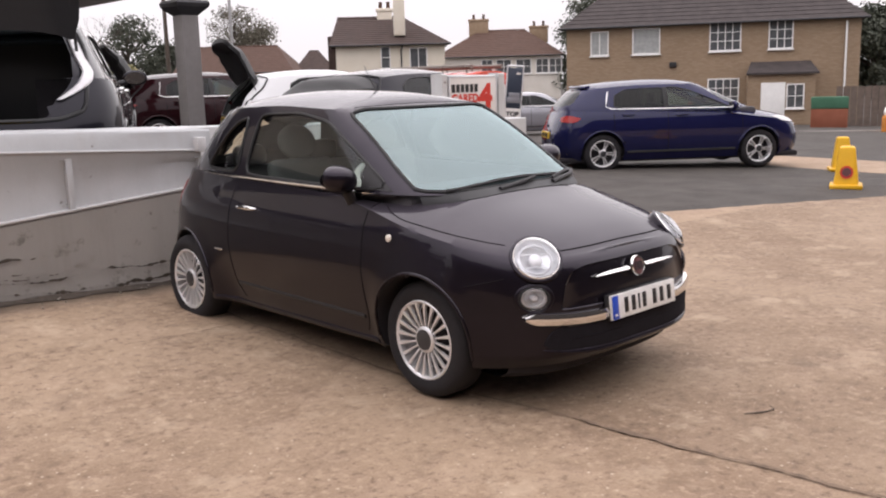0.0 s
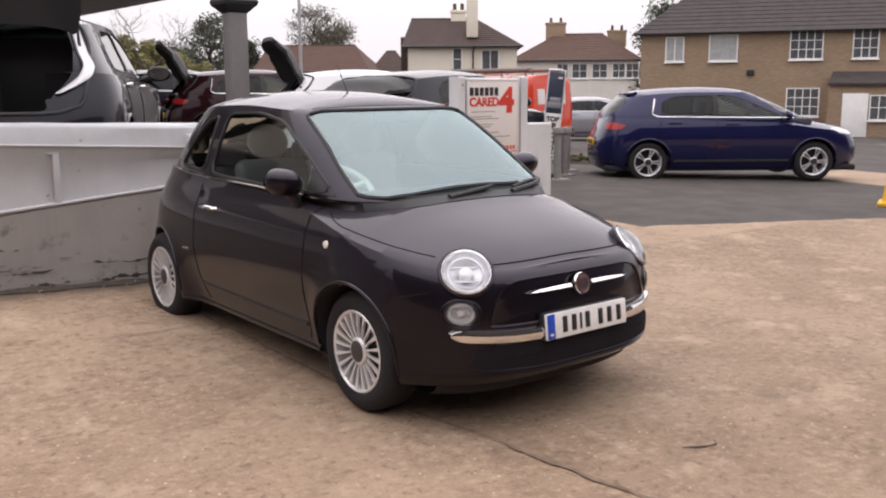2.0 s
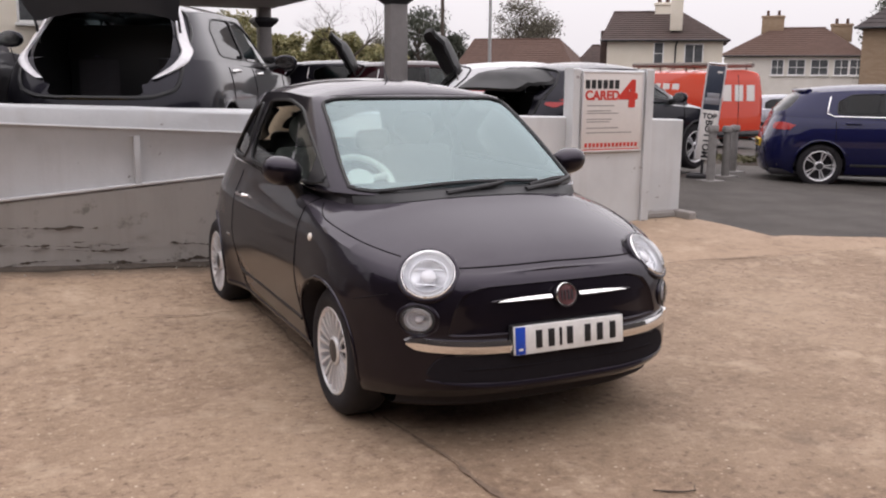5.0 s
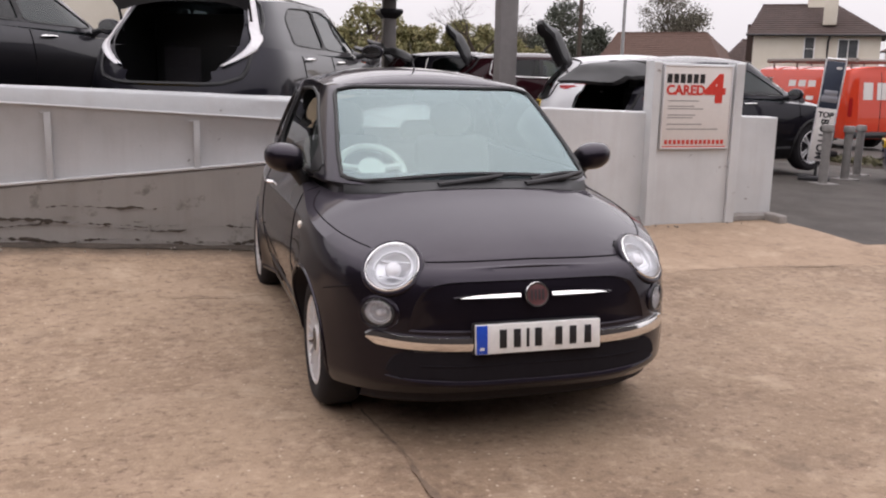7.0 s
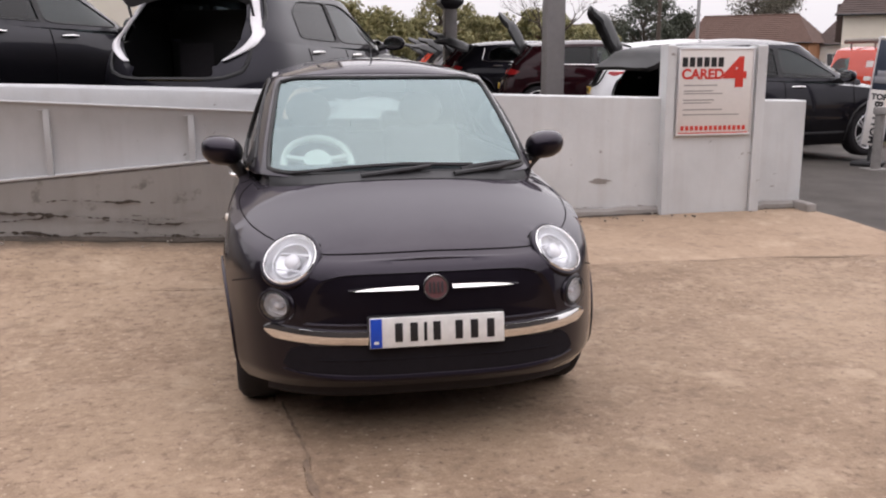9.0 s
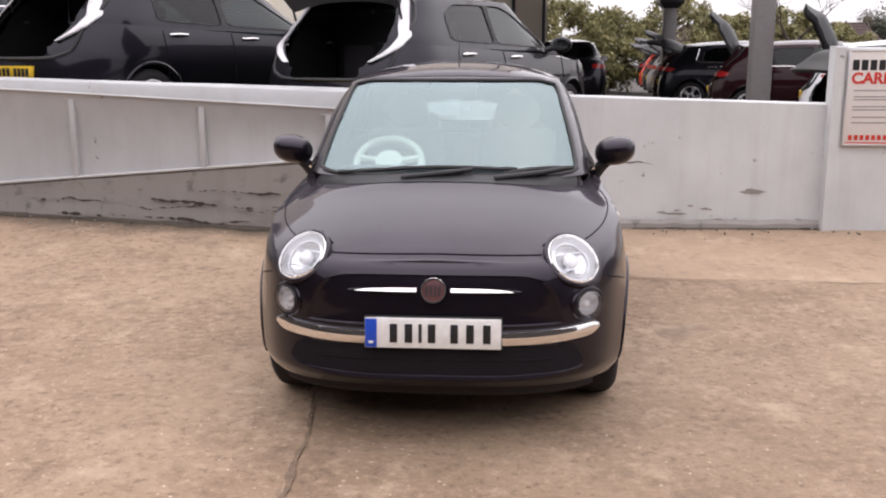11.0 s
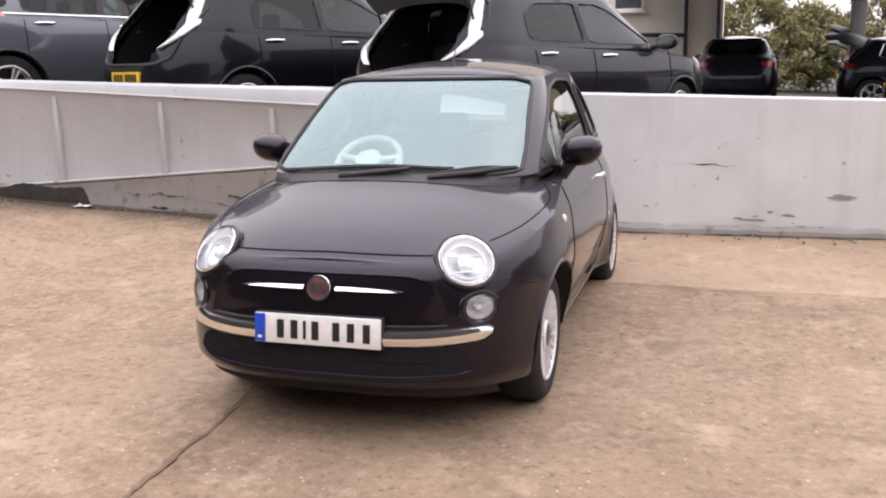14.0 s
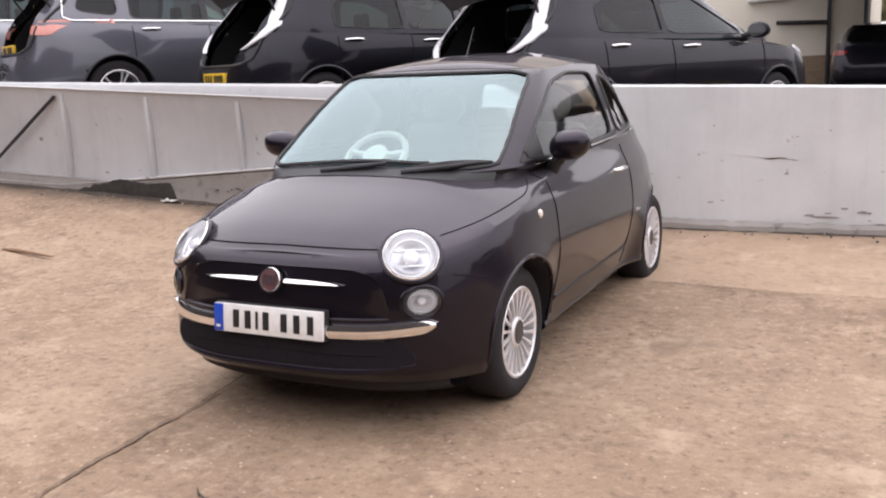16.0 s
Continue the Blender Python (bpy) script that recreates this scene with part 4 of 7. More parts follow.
part("wall", box(bmesh.new(), (TX(43.5), 0.03, -1.5), (TX(50.9), 8, TZ(0.0262)), 0.0), WHITE_RENDER, house)
roof(house, TX(43.5), TX(50.9), 0.03, 8, TZ(0.0250), 74 * 0.029, 3.5, 3.0, ROOF_RED)
chimney(house, TX(45.9), 4, TZ(0.045), TZ(0.067), 1.6, BRICK)
chimney(house, TX(49.7), 4, TZ(0.040), TZ(0.058), 1.5, BRICK)
for az, w in ((46.1, 0.9), (47.0, 1.2), (48.2, 1.2), (49.4, 1.0), (50.2, 1.0)):
    window(house, TX(az), TZ(0.006), w, 1.15, 2, 2)
GABLE_BRICK = wall_material("orange_brick_gable", (0.30, 0.135, 0.060), (0.36, 0.175, 0.085))
for az, d, w, z, rise, mat, hip0, turn in ((31.2, 81, 9.6, 3.3, 2.3, ROOF_RED, 0.4, 14), (36.0, 84, 3.4, 3.2, 2.0, ROOF_BROWN, 1.6, 0),
                                           (20.9, 82, 9.0, 3.1, 1.9, ROOF_BROWN, 2.0, 0), (15.0, 88, 11, 3.0, 2.2, ROOF_BROWN, 2.5, 0)):
    hx, hy, _ = bearing(az, d)
    house = thing("far_house", "distant house with brown tiled roof beyond the yard", "house", facing(hx, hy, -0.6, az) @ Matrix.Rotation(radians(-turn), 4, "Z"), group="far houses")
    part("wall", box(bmesh.new(), (-w / 2, 0.03, -0.6), (w / 2, 7, z), 0.0), WHITE_RENDER if mat is ROOF_BROWN else GABLE_BRICK, house)
    roof(house, -w / 2, w / 2, 0.03, 7, z, rise, hip0, 1.6 if w < 4 else 2.0, mat)
    if turn:
        b = bmesh.new()
        for x in (-w / 2 - 0.1, -w / 2 + 0.1):
            b.faces.new([b.verts.new(v) for v in ((x, 0.03, z - 0.1), (x, 7, z - 0.1), (x, 3.515, z + rise - 0.1))])
        quads(b, [[(x, 0.03, z - 0.1), (x, 3.515, z + rise - 0.1), (x, 7, z - 0.1)] for x in (-w / 2 - 0.1, -w / 2 + 0.1)])
        part("gable_wall", b, GABLE_BRICK, house, smooth=False)
    window(house, -w / 4, 1.4, 1.0, 1.1, 2, 1)
    if w > 5:
        window(house, w / 5, 1.4, 1.2, 1.1, 2, 1)

# cream showroom behind the deck, with drainpipes
hall = thing("showroom", "cream rendered building with drainpipes behind the parked cars", "building", Matrix.Translation((0, 20.0, 0.4)))
# unseen upper height is added to block sky from the car's reflections
part("wall", box(bmesh.new(), (-20, 0.03, -0.3), (1.35, 9, 13.5), 0.0), CREAM, hall)
part("brick_base", box(bmesh.new(), (-20.05, -0.02, -0.3), (1.40, 0.06, 0.9), 0.01), BRICK, hall)
part("downpipe", tube(bmesh.new(), [(0.45, -0.06, -0.3), (0.45, -0.06, 13.5)], 0.05, 8), TRIM, hall)
part("waste_pipe", tube(bmesh.new(), [(-0.75, -0.08, 1.72), (0.45, -0.08, 1.68)], 0.05, 8), TRIM, hall)
part("downpipe", tube(bmesh.new(), [(1.25, -0.06, -0.3), (1.25, -0.06, 13.5)], 0.045, 8), TRIM, hall)
window(hall, -1.4, 2.33, 0.78, 1.2, 1, 1)
window(hall, -8.6, 2.35, 1.4, 1.3, 2, 1)

# forecourt canopy on steel pillars
CANOPY = simple("grey_canopy_soffit", (0.42, 0.40, 0.38), 0.7, scale=6)
PILLAR = simple("grey_painted_steel_pillar", (0.20, 0.185, 0.18), 0.6, scale=8)
canopy = thing("forecourt_canopy", "flat grey forecourt canopy on square steel pillars", "canopy")
b = box(bmesh.new(), (-1.0, 11.5, 3.25), (4.7, 19.8, 3.65), 0.03)
part("canopy_roof", b, CANOPY, canopy)
for y in (10.4, 19.2):
    pil = part("pillar", box(bmesh.new(), (4.4 - 0.16, y - 0.16, 0.2), (4.4 + 0.16, y + 0.16, 3.6), 0.015), PILLAR, canopy)
    cone = [(0.16, -0.30), (0.22, -0.20), (0.42, -0.06), (0.44, 0.0), (0.40, 0.05), (0.0, 0.06)]
    part("pillar_collar", spin(bmesh.new(), cone, 4, Matrix.Translation((4.4, y, 2.95)) @ Matrix.Rotation(radians(45), 4, "Z")), ALLOY_DARK, pil, smooth=False)


# ---- trees and hedges ----
BARK = simple("grey_brown_bark", (0.075, 0.058, 0.046), 0.9, vary=0.35, scale=18, bump=0.5)


def foliage(name, a, b2):
    n = Nodes(name)
    rnd = n.add("ShaderNodeNewGeometry").outputs["Random Per Island"]
    col = n.ramp(rnd, 0.0, 1.0, c4(a), c4(b2))
    return n.set(Base_Color=col, Roughness=0.75)


# conifer and dull leaves are lightened to carry distance haze in their colour
LEAVES_DARK = foliage("hazed_conifer_leaves", (0.045, 0.052, 0.038), (0.095, 0.105, 0.072))
LEAVES_GREY = foliage("hazed_dull_leaves", (0.085, 0.08, 0.058), (0.17, 0.15, 0.11))
LEAVES_HEDGE = foliage("autumn_hedge_leaves", (0.15, 0.155, 0.062), (0.33, 0.29, 0.14))


def clumps(rng, centres, count, spread, size):
    """Many small bent leaves scattered about some centres."""
    verts, faces = [], []
    c = np.array(centres, float)
    pick = rng.integers(0, len(c), count)
    off = rng.normal(size=(count, 3))
    off /= np.linalg.norm(off, axis=1)[:, None]
    off *= rng.random((count, 1)) ** 0.7 * 1.25
    p = c[pick, :3] + off * c[pick, 3:4] * np.array([1, 1, spread])
    for q in p:
        u, v = rng.normal(size=3), rng.normal(size=3)
        u /= np.linalg.norm(u)
        v -= u * (u @ v)
        v /= np.linalg.norm(v)
        s = size * (0.6 + 0.8 * rng.random())
        k = len(verts)
        verts += [tuple(q - u * s), tuple(q + v * s * 0.45), tuple(q + u * s), tuple(q - v * s * 0.45)]
        faces.append((k, k + 1, k + 2, k + 3))
    return verts, faces


def tree(name, label, x, y, z, height, girth, seed, leaves, crown=0.35, wide=0.3, dense=2600, size=0.16, limbs=30):
    """A tapered trunk with limbs and a ragged crown of small leaves."""
    rng = np.random.default_rng(seed)
    ob = thing(name, label, "tree", Matrix.Translation((x, y, z)))
    b = bmesh.new()
    trunk = [(0.10 * k * rng.normal() * 0.4, 0.10 * k * rng.normal() * 0.4, height * 0.9 * k / 6) for k in range(7)]
    tube(b, trunk, [girth * (1 - 0.14 * k) for k in range(7)], 9)
    centres = []
    for k in range(limbs):
        u = crown + (1 - crown) * rng.random()
        a = 2 * math.pi * rng.random()
        reach = height * wide * (1.15 - 0.75 * u) * (0.6 + 0.7 * rng.random())
        q = np.array([reach * math.cos(a), reach * math.sin(a), height * u])
        base = np.array([0, 0, height * max(0.2, u - 0.2)])
        mid = (q + base) / 2 + rng.normal(size=3) * 0.06 * height * np.array([1, 1, 0.3])
        tube(b, [base, mid, q], [girth * 0.42, girth * 0.25, girth * 0.08], 6)
        centres.append((*q, height * (0.10 + 0.09 * rng.random()) * (30 / limbs) ** 0.25))
    part("trunk", b, BARK, ob)
    if leaves:
        me = bpy.data.meshes.new("crown")
        me.from_pydata(*(lambda vf: (vf[0], [], vf[1]))(clumps(rng, centres, dense, 0.8, size)))
        me.materials.append(leaves)
        c = new("crown", me)
        c.parent = ob
    return ob


def bare_tree(x, y, z, height, seed):
    rng = np.random.default_rng(seed)
    ob = thing("bare_tree", "leafless winter tree with fine spreading twigs", "tree", Matrix.Translation((x, y, z)))
    b = bmesh.new()

    def grow(p, d, length, r, depth):
        n = 4
        pts, radii = [p], [r]
        for k in range(n):
            d = d + rng.normal(size=3) * 0.13
            d /= np.linalg.norm(d)
            p = p + d * length / n
            pts.append(p)
            radii.append(r * (1 - 0.5 * (k + 1) / n))
        tube(b, pts, radii, 6 if depth < 2 else 4, caps=False)
        if depth < 5:
            for _ in range(3):
                s = d + rng.normal(size=3) * 0.55
                s[2] = abs(s[2]) * 0.8 + 0.25
                grow(p if rng.random() < 0.5 else pts[-2], s / np.linalg.norm(s), length * 0.68, radii[-1] * 0.95, depth + 1)

    grow(np.array([0, 0, 0.0]), np.array([0, 0, 1.0]), height * 0.33, height * 0.018, 0)
    part("trunk", b, BARK, ob)


bare_tree(*bearing(22.5, 40)[:2], 0.2, 6.2, 5)
for az, d, h, seed in ((25.3, 88, 10.4, 12), (27.4, 90, 7.6, 14), (68.6, 56, 6.8, 17), (70.5, 58, 8.5, 18), (72.5, 60, 9.0, 19), (15.5, 95, 7.2, 20), (52.8, 76, 10.0, 23)):
    tx, ty, _ = bearing(az, d)
    tree("conifer", "dark green broad tree against the pale sky", tx, ty, -0.8, h * 0.8, 0.22, seed, LEAVES_DARK, 0.22, 0.36, 12000, 0.13, 70)
for az, h, seed in ((31.4, 8.9, 61), (32.5, 7.6, 62), (23.3, 6.0, 65)):
    tx, ty, _ = bearing(az, 90)
    tree("broad_tree", "dull green and brown tree beyond the roofs", tx, ty, -0.6, h, 0.20, seed, LEAVES_GREY, 0.28, 0.32, 9000, 0.10)
for k, (x, y, h) in enumerate(((2.2, 33, 3.4), (4.6, 34, 3.0), (7.2, 35, 3.6), (9.8, 36, 2.9), (12.4, 37, 3.2), (15.2, 38, 2.6))):
    tree("hedge_bush", "overgrown olive-green and brown hedge at the back of the yard", x, y, 0.3, h, 0.10, 40 + k, LEAVES_HEDGE, 0.05, 0.62, 15000, 0.085, 70)
FENCE_WOOD = simple("weathered_fence_wood", (0.15, 0.115, 0.095), 0.9, vary=0.3, scale=5)


GRASS = foliage("rough_verge_grass", (0.060, 0.058, 0.024), (0.13, 0.115, 0.055))
verge = bmesh.new()
rows = []
for k in range(40):
    u = k / 39
    cx, cy = 9.2 + 4.6 * u, 10.1 - 4.3 * u
    rows.append([(cx + 0.68 * o, cy + 0.73 * o, float(ground_height(cx + 0.68 * o, cy + 0.73 * o)) + h + 0.02 * noise.noise((cx * 3, o * 5, 1))) for o, h in ((-0.55, 0.0), (-0.45, 0.05), (0.0, 0.08), (0.45, 0.05), (0.55, 0.0))])
quads(verge, rows)
solid("grass_verge", verge, DIRT, "worn grass verge between yard and street", "verge", kind="structure")
rngv = np.random.default_rng(31)
tufts = [(9.3 + 4.4 * u + 0.68 * o, 10.0 - 4.1 * u + 0.73 * o, float(ground_height(9.3 + 4.4 * u, 10.0 - 4.1 * u)) + 0.08, 0.10) for u, o in zip(rngv.random(500), rngv.uniform(-0.45, 0.45, 500))]
me = bpy.data.meshes.new("verge_grass")
me.from_pydata(*(lambda vf: (vf[0], [], vf[1]))(clumps(rngv, tufts, 6000, 0.6, 0.05)))
me.materials.append(GRASS)
tagged(new("verge_grass", me), "short dull green and brown grass on the verge", "grass", kind="stuff")


# litter and twig on the ground
rngg = np.random.default_rng(77)
crumbs = bmesh.new()
for k in range(120):
    x = rngg.uniform(-5.6, 4.2)
    y = (2.02 + 0.006 * (x + 3) - 0.02 if x < -0.1 else float(WALL_Y(x)) + 0.04) - abs(rngg.normal()) * 0.16
    r = rngg.uniform(0.004, 0.013)
    tmp = bmesh.new()
    bmesh.ops.create_icosphere(tmp, subdivisions=1, radius=r)
    for v in tmp.verts:
        v.co *= 0.7 + 0.5 * rngg.random()
    bmesh.ops.transform(tmp, matrix=Matrix.Translation((x, y, float(ground_height(x, y)) + 0.5 * r + 0.004)), verts=tmp.verts)
    join(crumbs, tmp)
CRUMB = foliage("pale_and_dark_crumbs", (0.05, 0.04, 0.03), (0.38, 0.34, 0.29))
solid("wall_crumbs", crumbs, CRUMB, "crumbs of render and small stones along the walls", "rubble", kind="stuff", smooth=False)
b = bmesh.new()
rngl = np.random.default_rng(8)
quads(b, [[(0.032 * i - 0.07 + 0.008 * rngl.normal(), 0.032 * j - 0.03 + 0.008 * rngl.normal(), 0.012 + 0.012 * abs(rngl.normal())) for i in range(6)] for j in range(3)])
solid("paper_litter", b, simple("white_litter_paper", (0.72, 0.70, 0.67), 0.8), "crumpled white scrap of paper at the wall foot", "litter", Matrix.Translation((-4.02, 1.93, float(ground_height(-4.02, 1.93)) + 0.003)), smooth=False)
b = tube(bmesh.new(), [(-0.06, 0.04, 0.006), (-0.02, 0.0, 0.009), (0.03, -0.02, 0.007), (0.075, -0.035, 0.010), (0.10, 0.0, 0.016)], [0.002, 0.004, 0.003, 0.003, 0.001], 7)
solid("twig", b, BARK, "short dark bent twig lying on the concrete", "twig", Matrix.Translation((0.10, -2.44, 0.0)))
b = tube(bmesh.new(), [(-0.34, 0.05, 0.012), (-0.12, 0.01, 0.02), (0.10, -0.02, 0.016), (0.36, -0.06, 0.012)], [0.010, 0.016, 0.013, 0.006], 8)
solid("broken_stick", b, simple("weathered_brown_wood", (0.24, 0.145, 0.09), 0.85, vary=0.3, scale=30), "broken brown stick lying on the concrete", "stick", Matrix.Translation((-4.05, 0.30, float(ground_height(-4.05, 0.30)) + 0.004)))


# ---- the black city car ----
from mathutils.bvhtree import BVHTree

SCUTTLE = simple("black_scuttle_plastic", (0.016, 0.016, 0.018), 0.5)


def city_car():
    car = thing("city_car", "glossy black retro city car with chrome trim on the concrete", "car")
    low = Hull(
        curve((0.14, 0.735), (0.19, 0.785), (0.28, 0.808), (0.42, 0.8155), (0.56, 0.8135), (0.70, 0.803), (0.80, 0.787), (0.85, 0.766), (0.93, 0.730), (1.0, 0.71), (1.1, 0.69)),
        curve((0.14, -1.66), (0.20, -1.755), (0.25, -1.825), (0.285, -1.862), (0.33, -1.864), (0.45, -1.858), (0.55, -1.848), (0.62, -1.834), (0.67, -1.819), (0.705, -1.797), (0.735, -1.757), (0.765, -1.70), (0.81, -1.61), (0.87, -1.45), (0.95, -1.18), (1.05, -0.95)),
        curve((0.16, 1.60), (0.25, 1.67), (0.45, 1.70), (0.65, 1.685), (0.85, 1.63), (1.0, 1.56), (1.1, 1.5)),
        (-0.85, 0.10), (3.25, 3.8))
    shoulder = curve((-1.75, 0.722), (-1.62, 0.75), (-1.45, 0.785), (-1.2, 0.845), (-1.0, 0.903), (-0.8, 0.945), (-0.3, 0.962), (0.6, 0.985), (1.1, 1.0), (1.5, 0.99), (1.7, 0.97))
    bonnet = curve((-1.76, 0.73), (-1.70, 0.768), (-1.6, 0.817), (-1.45, 0.870), (-1.25, 0.930), (-1.14, 0.966), (-0.98, 0.992), (-0.7, 0.995), (1.7, 1.02))
    cabin = Hull(
        curve((0.90, 0.735), (0.98, 0.714), (1.08, 0.682), (1.2, 0.640), (1.32, 0.589), (1.40, 0.549), (1.46, 0.50)),
        curve((0.90, -1.20), (0.96, -1.13), (1.05, -0.99), (1.15, -0.83), (1.25, -0.66), (1.34, -0.48), (1.40, -0.33), (1.46, -0.12)),
        curve((0.90, 1.61), (1.0, 1.56), (1.12, 1.46), (1.24, 1.345), (1.34, 1.225), (1.40, 1.12), (1.46, 0.98)),
        (-0.1, 0.55), (4.2, 2.7))
    belt = curve((-1.3, 0.93), (-1.0, 0.955), (-0.8, 0.965), (0.6, 0.985), (1.1, 1.0), (1.6, 1.0))
    eaves = curve((-0.6, 1.386), (-0.3, 1.394), (0.2, 1.408), (0.8, 1.395), (1.3, 1.34), (1.5, 1.30))
    crown = curve((-0.6, 1.385), (-0.345, 1.394), (-0.27, 1.428), (-0.17, 1.452), (0.1, 1.478), (0.4, 1.488), (0.8, 1.470), (1.1, 1.42), (1.3, 1.35), (1.5, 1.30))
    FY, RY, WZ, WR = -1.135, 1.128, 0.288, 0.29

    # painted shells
    arches = [("side", arch(y, WZ + 0.005, 0.322)) for y in (FY, RY)]
    grille_loop = outline([(-0.52, 0.300), (0.52, 0.300), (0.590, 0.335), (0.545, 0.405), (0.47, 0.424), (-0.47, 0.424), (-0.545, 0.405), (-0.590, 0.335)], 2)
    nose_loop = outline([(-0.34, 0.682), (0.34, 0.682), (0.435, 0.655), (0.475, 0.60), (0.505, 0.50), (0.50, 0.492), (-0.50, 0.492), (-0.505, 0.50), (-0.475, 0.60), (-0.435, 0.655)], 2, 120)
    lamps = []
    for nm, x, z, r in (("headlight", 0.538, 0.722, 0.1105), ("fog_lamp", 0.600, 0.552, 0.061)):
        e = 0.02
        gx = (float(low.front(x + e, z)) - float(low.front(x - e, z))) / (2 * e)
        gz = (float(low.front(x, z + e)) - float(low.front(x, z - e))) / (2 * e)
        lamps.append((nm, Vector((x, float(low.front(x, z)) + (0.020 if nm == "headlight" else 0.006), z)), Vector((gx * 1.05, -1, gz * 0.80)).normalized(), r))
    bm = shell(low, curve((-1.86, 0.232), (-1.5, 0.205), (-0.8, 0.19), (0.8, 0.205), (1.4, 0.28), (1.7, 0.32)), shoulder, bonnet, arches + [("front", nose_loop)], 240, 40, 14, 2.8,
               inner=lambda y: max(0.0, float(cabin.side(y, float(belt(y)))) - 0.03), bores=[(tuple(p), tuple(n), r + 0.002) for _, p, n, r in lamps])
    for v in bm.verts:
        # the wings swell round the wheels
        for y in (FY, RY):
            d = math.hypot(v.co.y - y, v.co.z - WZ)
            if abs(v.co.x) > 0.6 and v.co.z < 0.80:
                v.co.x += math.copysign(0.009 * math.exp(-((d - 0.33) / 0.07) ** 2), v.co.x)
        # the doors tuck in towards the sill
        if abs(v.co.x) > 0.6:
            v.co.x -= math.copysign(0.066 * (1 - float(smooth(0.20, 0.62, v.co.z))) * float(smooth(-1.00, -0.74, v.co.y)) * (1 - float(smooth(0.55, 0.85, v.co.y))), v.co.x)
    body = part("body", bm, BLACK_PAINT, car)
    # shallow sunk panel round the nose bars
    sunk = bmesh.new()
    vs = quads(sunk, [at_front(low, nose_loop, 0.002), at_front(low, nose_loop * 0.985 + 0.015 * nose_loop.mean(0), -0.003), at_front(low, nose_loop * 0.96 + 0.04 * nose_loop.mean(0), -0.011)]
               + [at_front(low, nose_loop * k + (1 - k) * nose_loop.mean(0), -0.012) for k in (0.8, 0.6, 0.4, 0.2, 0.03)], close=True)
    sunk.faces.new(vs[-1])
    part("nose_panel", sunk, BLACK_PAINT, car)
    skin = BVHTree.FromPolygons([v.co for v in body.data.vertices], [tuple(p.vertices) for p in body.data.polygons])

    def on_body(origin, way, lift=0.0):
        """The place where a line from outside meets the painted body."""
        hit = skin.ray_cast(Vector(origin), Vector(way))
        return hit[0] - Vector(way) * lift if hit[0] is not None else None

    screen = outline([(-0.602, 0.980), (0.602, 0.980), (0.588, 1.10), (0.524, 1.386), (-0.524, 1.386), (-0.588, 1.10)], 3, 110, 0.08)
    side_win = outline([(-0.83, 0.985), (0.45, 1.005), (0.48, 1.06), (0.46, 1.335), (0.42, 1.36), (0.08, 1.368), (-0.22, 1.325), (-0.52, 1.17)], 2, 90, 0.13)
    quarter = outline([(0.57, 1.015), (0.95, 1.03), (0.91, 1.10), (0.78, 1.25), (0.69, 1.315), (0.58, 1.340)], 2, 72, 0.12)
    tail_win = outline([(-0.50, 1.05), (0.50, 1.05), (0.45, 1.20), (0.39, 1.31), (-0.39, 1.31), (-0.45, 1.20)], 2)
    openings = [("front", screen), ("side", side_win), ("side", quarter), ("rear", tail_win)]
    bm = shell(cabin, belt, eaves, crown, openings, 150, 18, 12, 2.4)
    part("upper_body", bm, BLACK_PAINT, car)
    bm = shell(cabin, belt, eaves, crown, openings, 150, 18, 12, 2.4)
    bm.normal_update()
    for v in bm.verts:
        inward = v.normal if v.normal.dot(Vector((0, 0.3, 1.0)) - v.co) > 0 else -v.normal
        v.co += 0.014 * inward
    part("cabin_lining", bm, CABIN, car)

    # glass and its rubber
    b = sheet(bmesh.new(), lambda q: at_front(cabin, q, -0.004), screen, rings=8)
    ob = part("windscreen", b, SCREEN_GLASS, car, "curved windscreen glass")
    ob.visible_shadow = False
    part("screen_seal", seal(bmesh.new(), at_front(cabin, screen, 0.0), 0.011), SEAL, car)
    for sign in (1, -1):
        for loop, nm in ((side_win, "door_window"), (quarter, "quarter_window")):
            b = sheet(bmesh.new(), lambda q: at_side(cabin, q, sign, -0.006), loop, rings=7)
            ob = part(nm, b, GLASS, car)
            ob.visible_shadow = False
            part("window_seal", seal(bmesh.new(), at_side(cabin, loop, sign, 0.0), 0.010), SEAL, car)
        sail = outline([(-0.84, 0.985), (-0.625, 0.990), (-0.605, 1.115), (-0.66, 1.09)], 1, 40, 0.06)
        part("sail_panel", sheet(bmesh.new(), lambda q: at_side(cabin, q, sign, 0.004), sail), TRIM, car)
    b = sheet(bmesh.new(), lambda q: at_rear(cabin, q, -0.004), tail_win)
    ob = part("rear_window", b, GLASS, car)
    ob.visible_shadow = False
    part("rear_window_seal", seal(bmesh.new(), at_rear(cabin, tail_win), 0.010), SEAL, car)

    # wheels and their openings
    for y, turn in ((FY, 3), (RY, 8)):
        def lip_reach(yy, zz, y=y):
            hit = on_body((2.0, y + (yy - y) * 1.03, WZ + (zz - WZ) * 1.03), (-1, 0, 0))
            return hit.x - 0.006 if hit is not None and hit.x > 0.6 else 0.735

        wheel_well(car, y, WZ + 0.005, 0.321, 0.735, low, lip_reach)
        for sign in (1, -1):
            wheel(car, (sign * (0.672 if y == FY else 0.690), y, WZ), sign, WR, 0.185, 0.198, 20, "fine", turn)
            a = np.linspace(-0.12, math.pi + 0.12, 34)
            pts = [on_body((sign * 2.0, y + 0.331 * math.cos(t), WZ + 0.005 + 0.331 * math.sin(t)), (-sign, 0, 0)) for t in a]
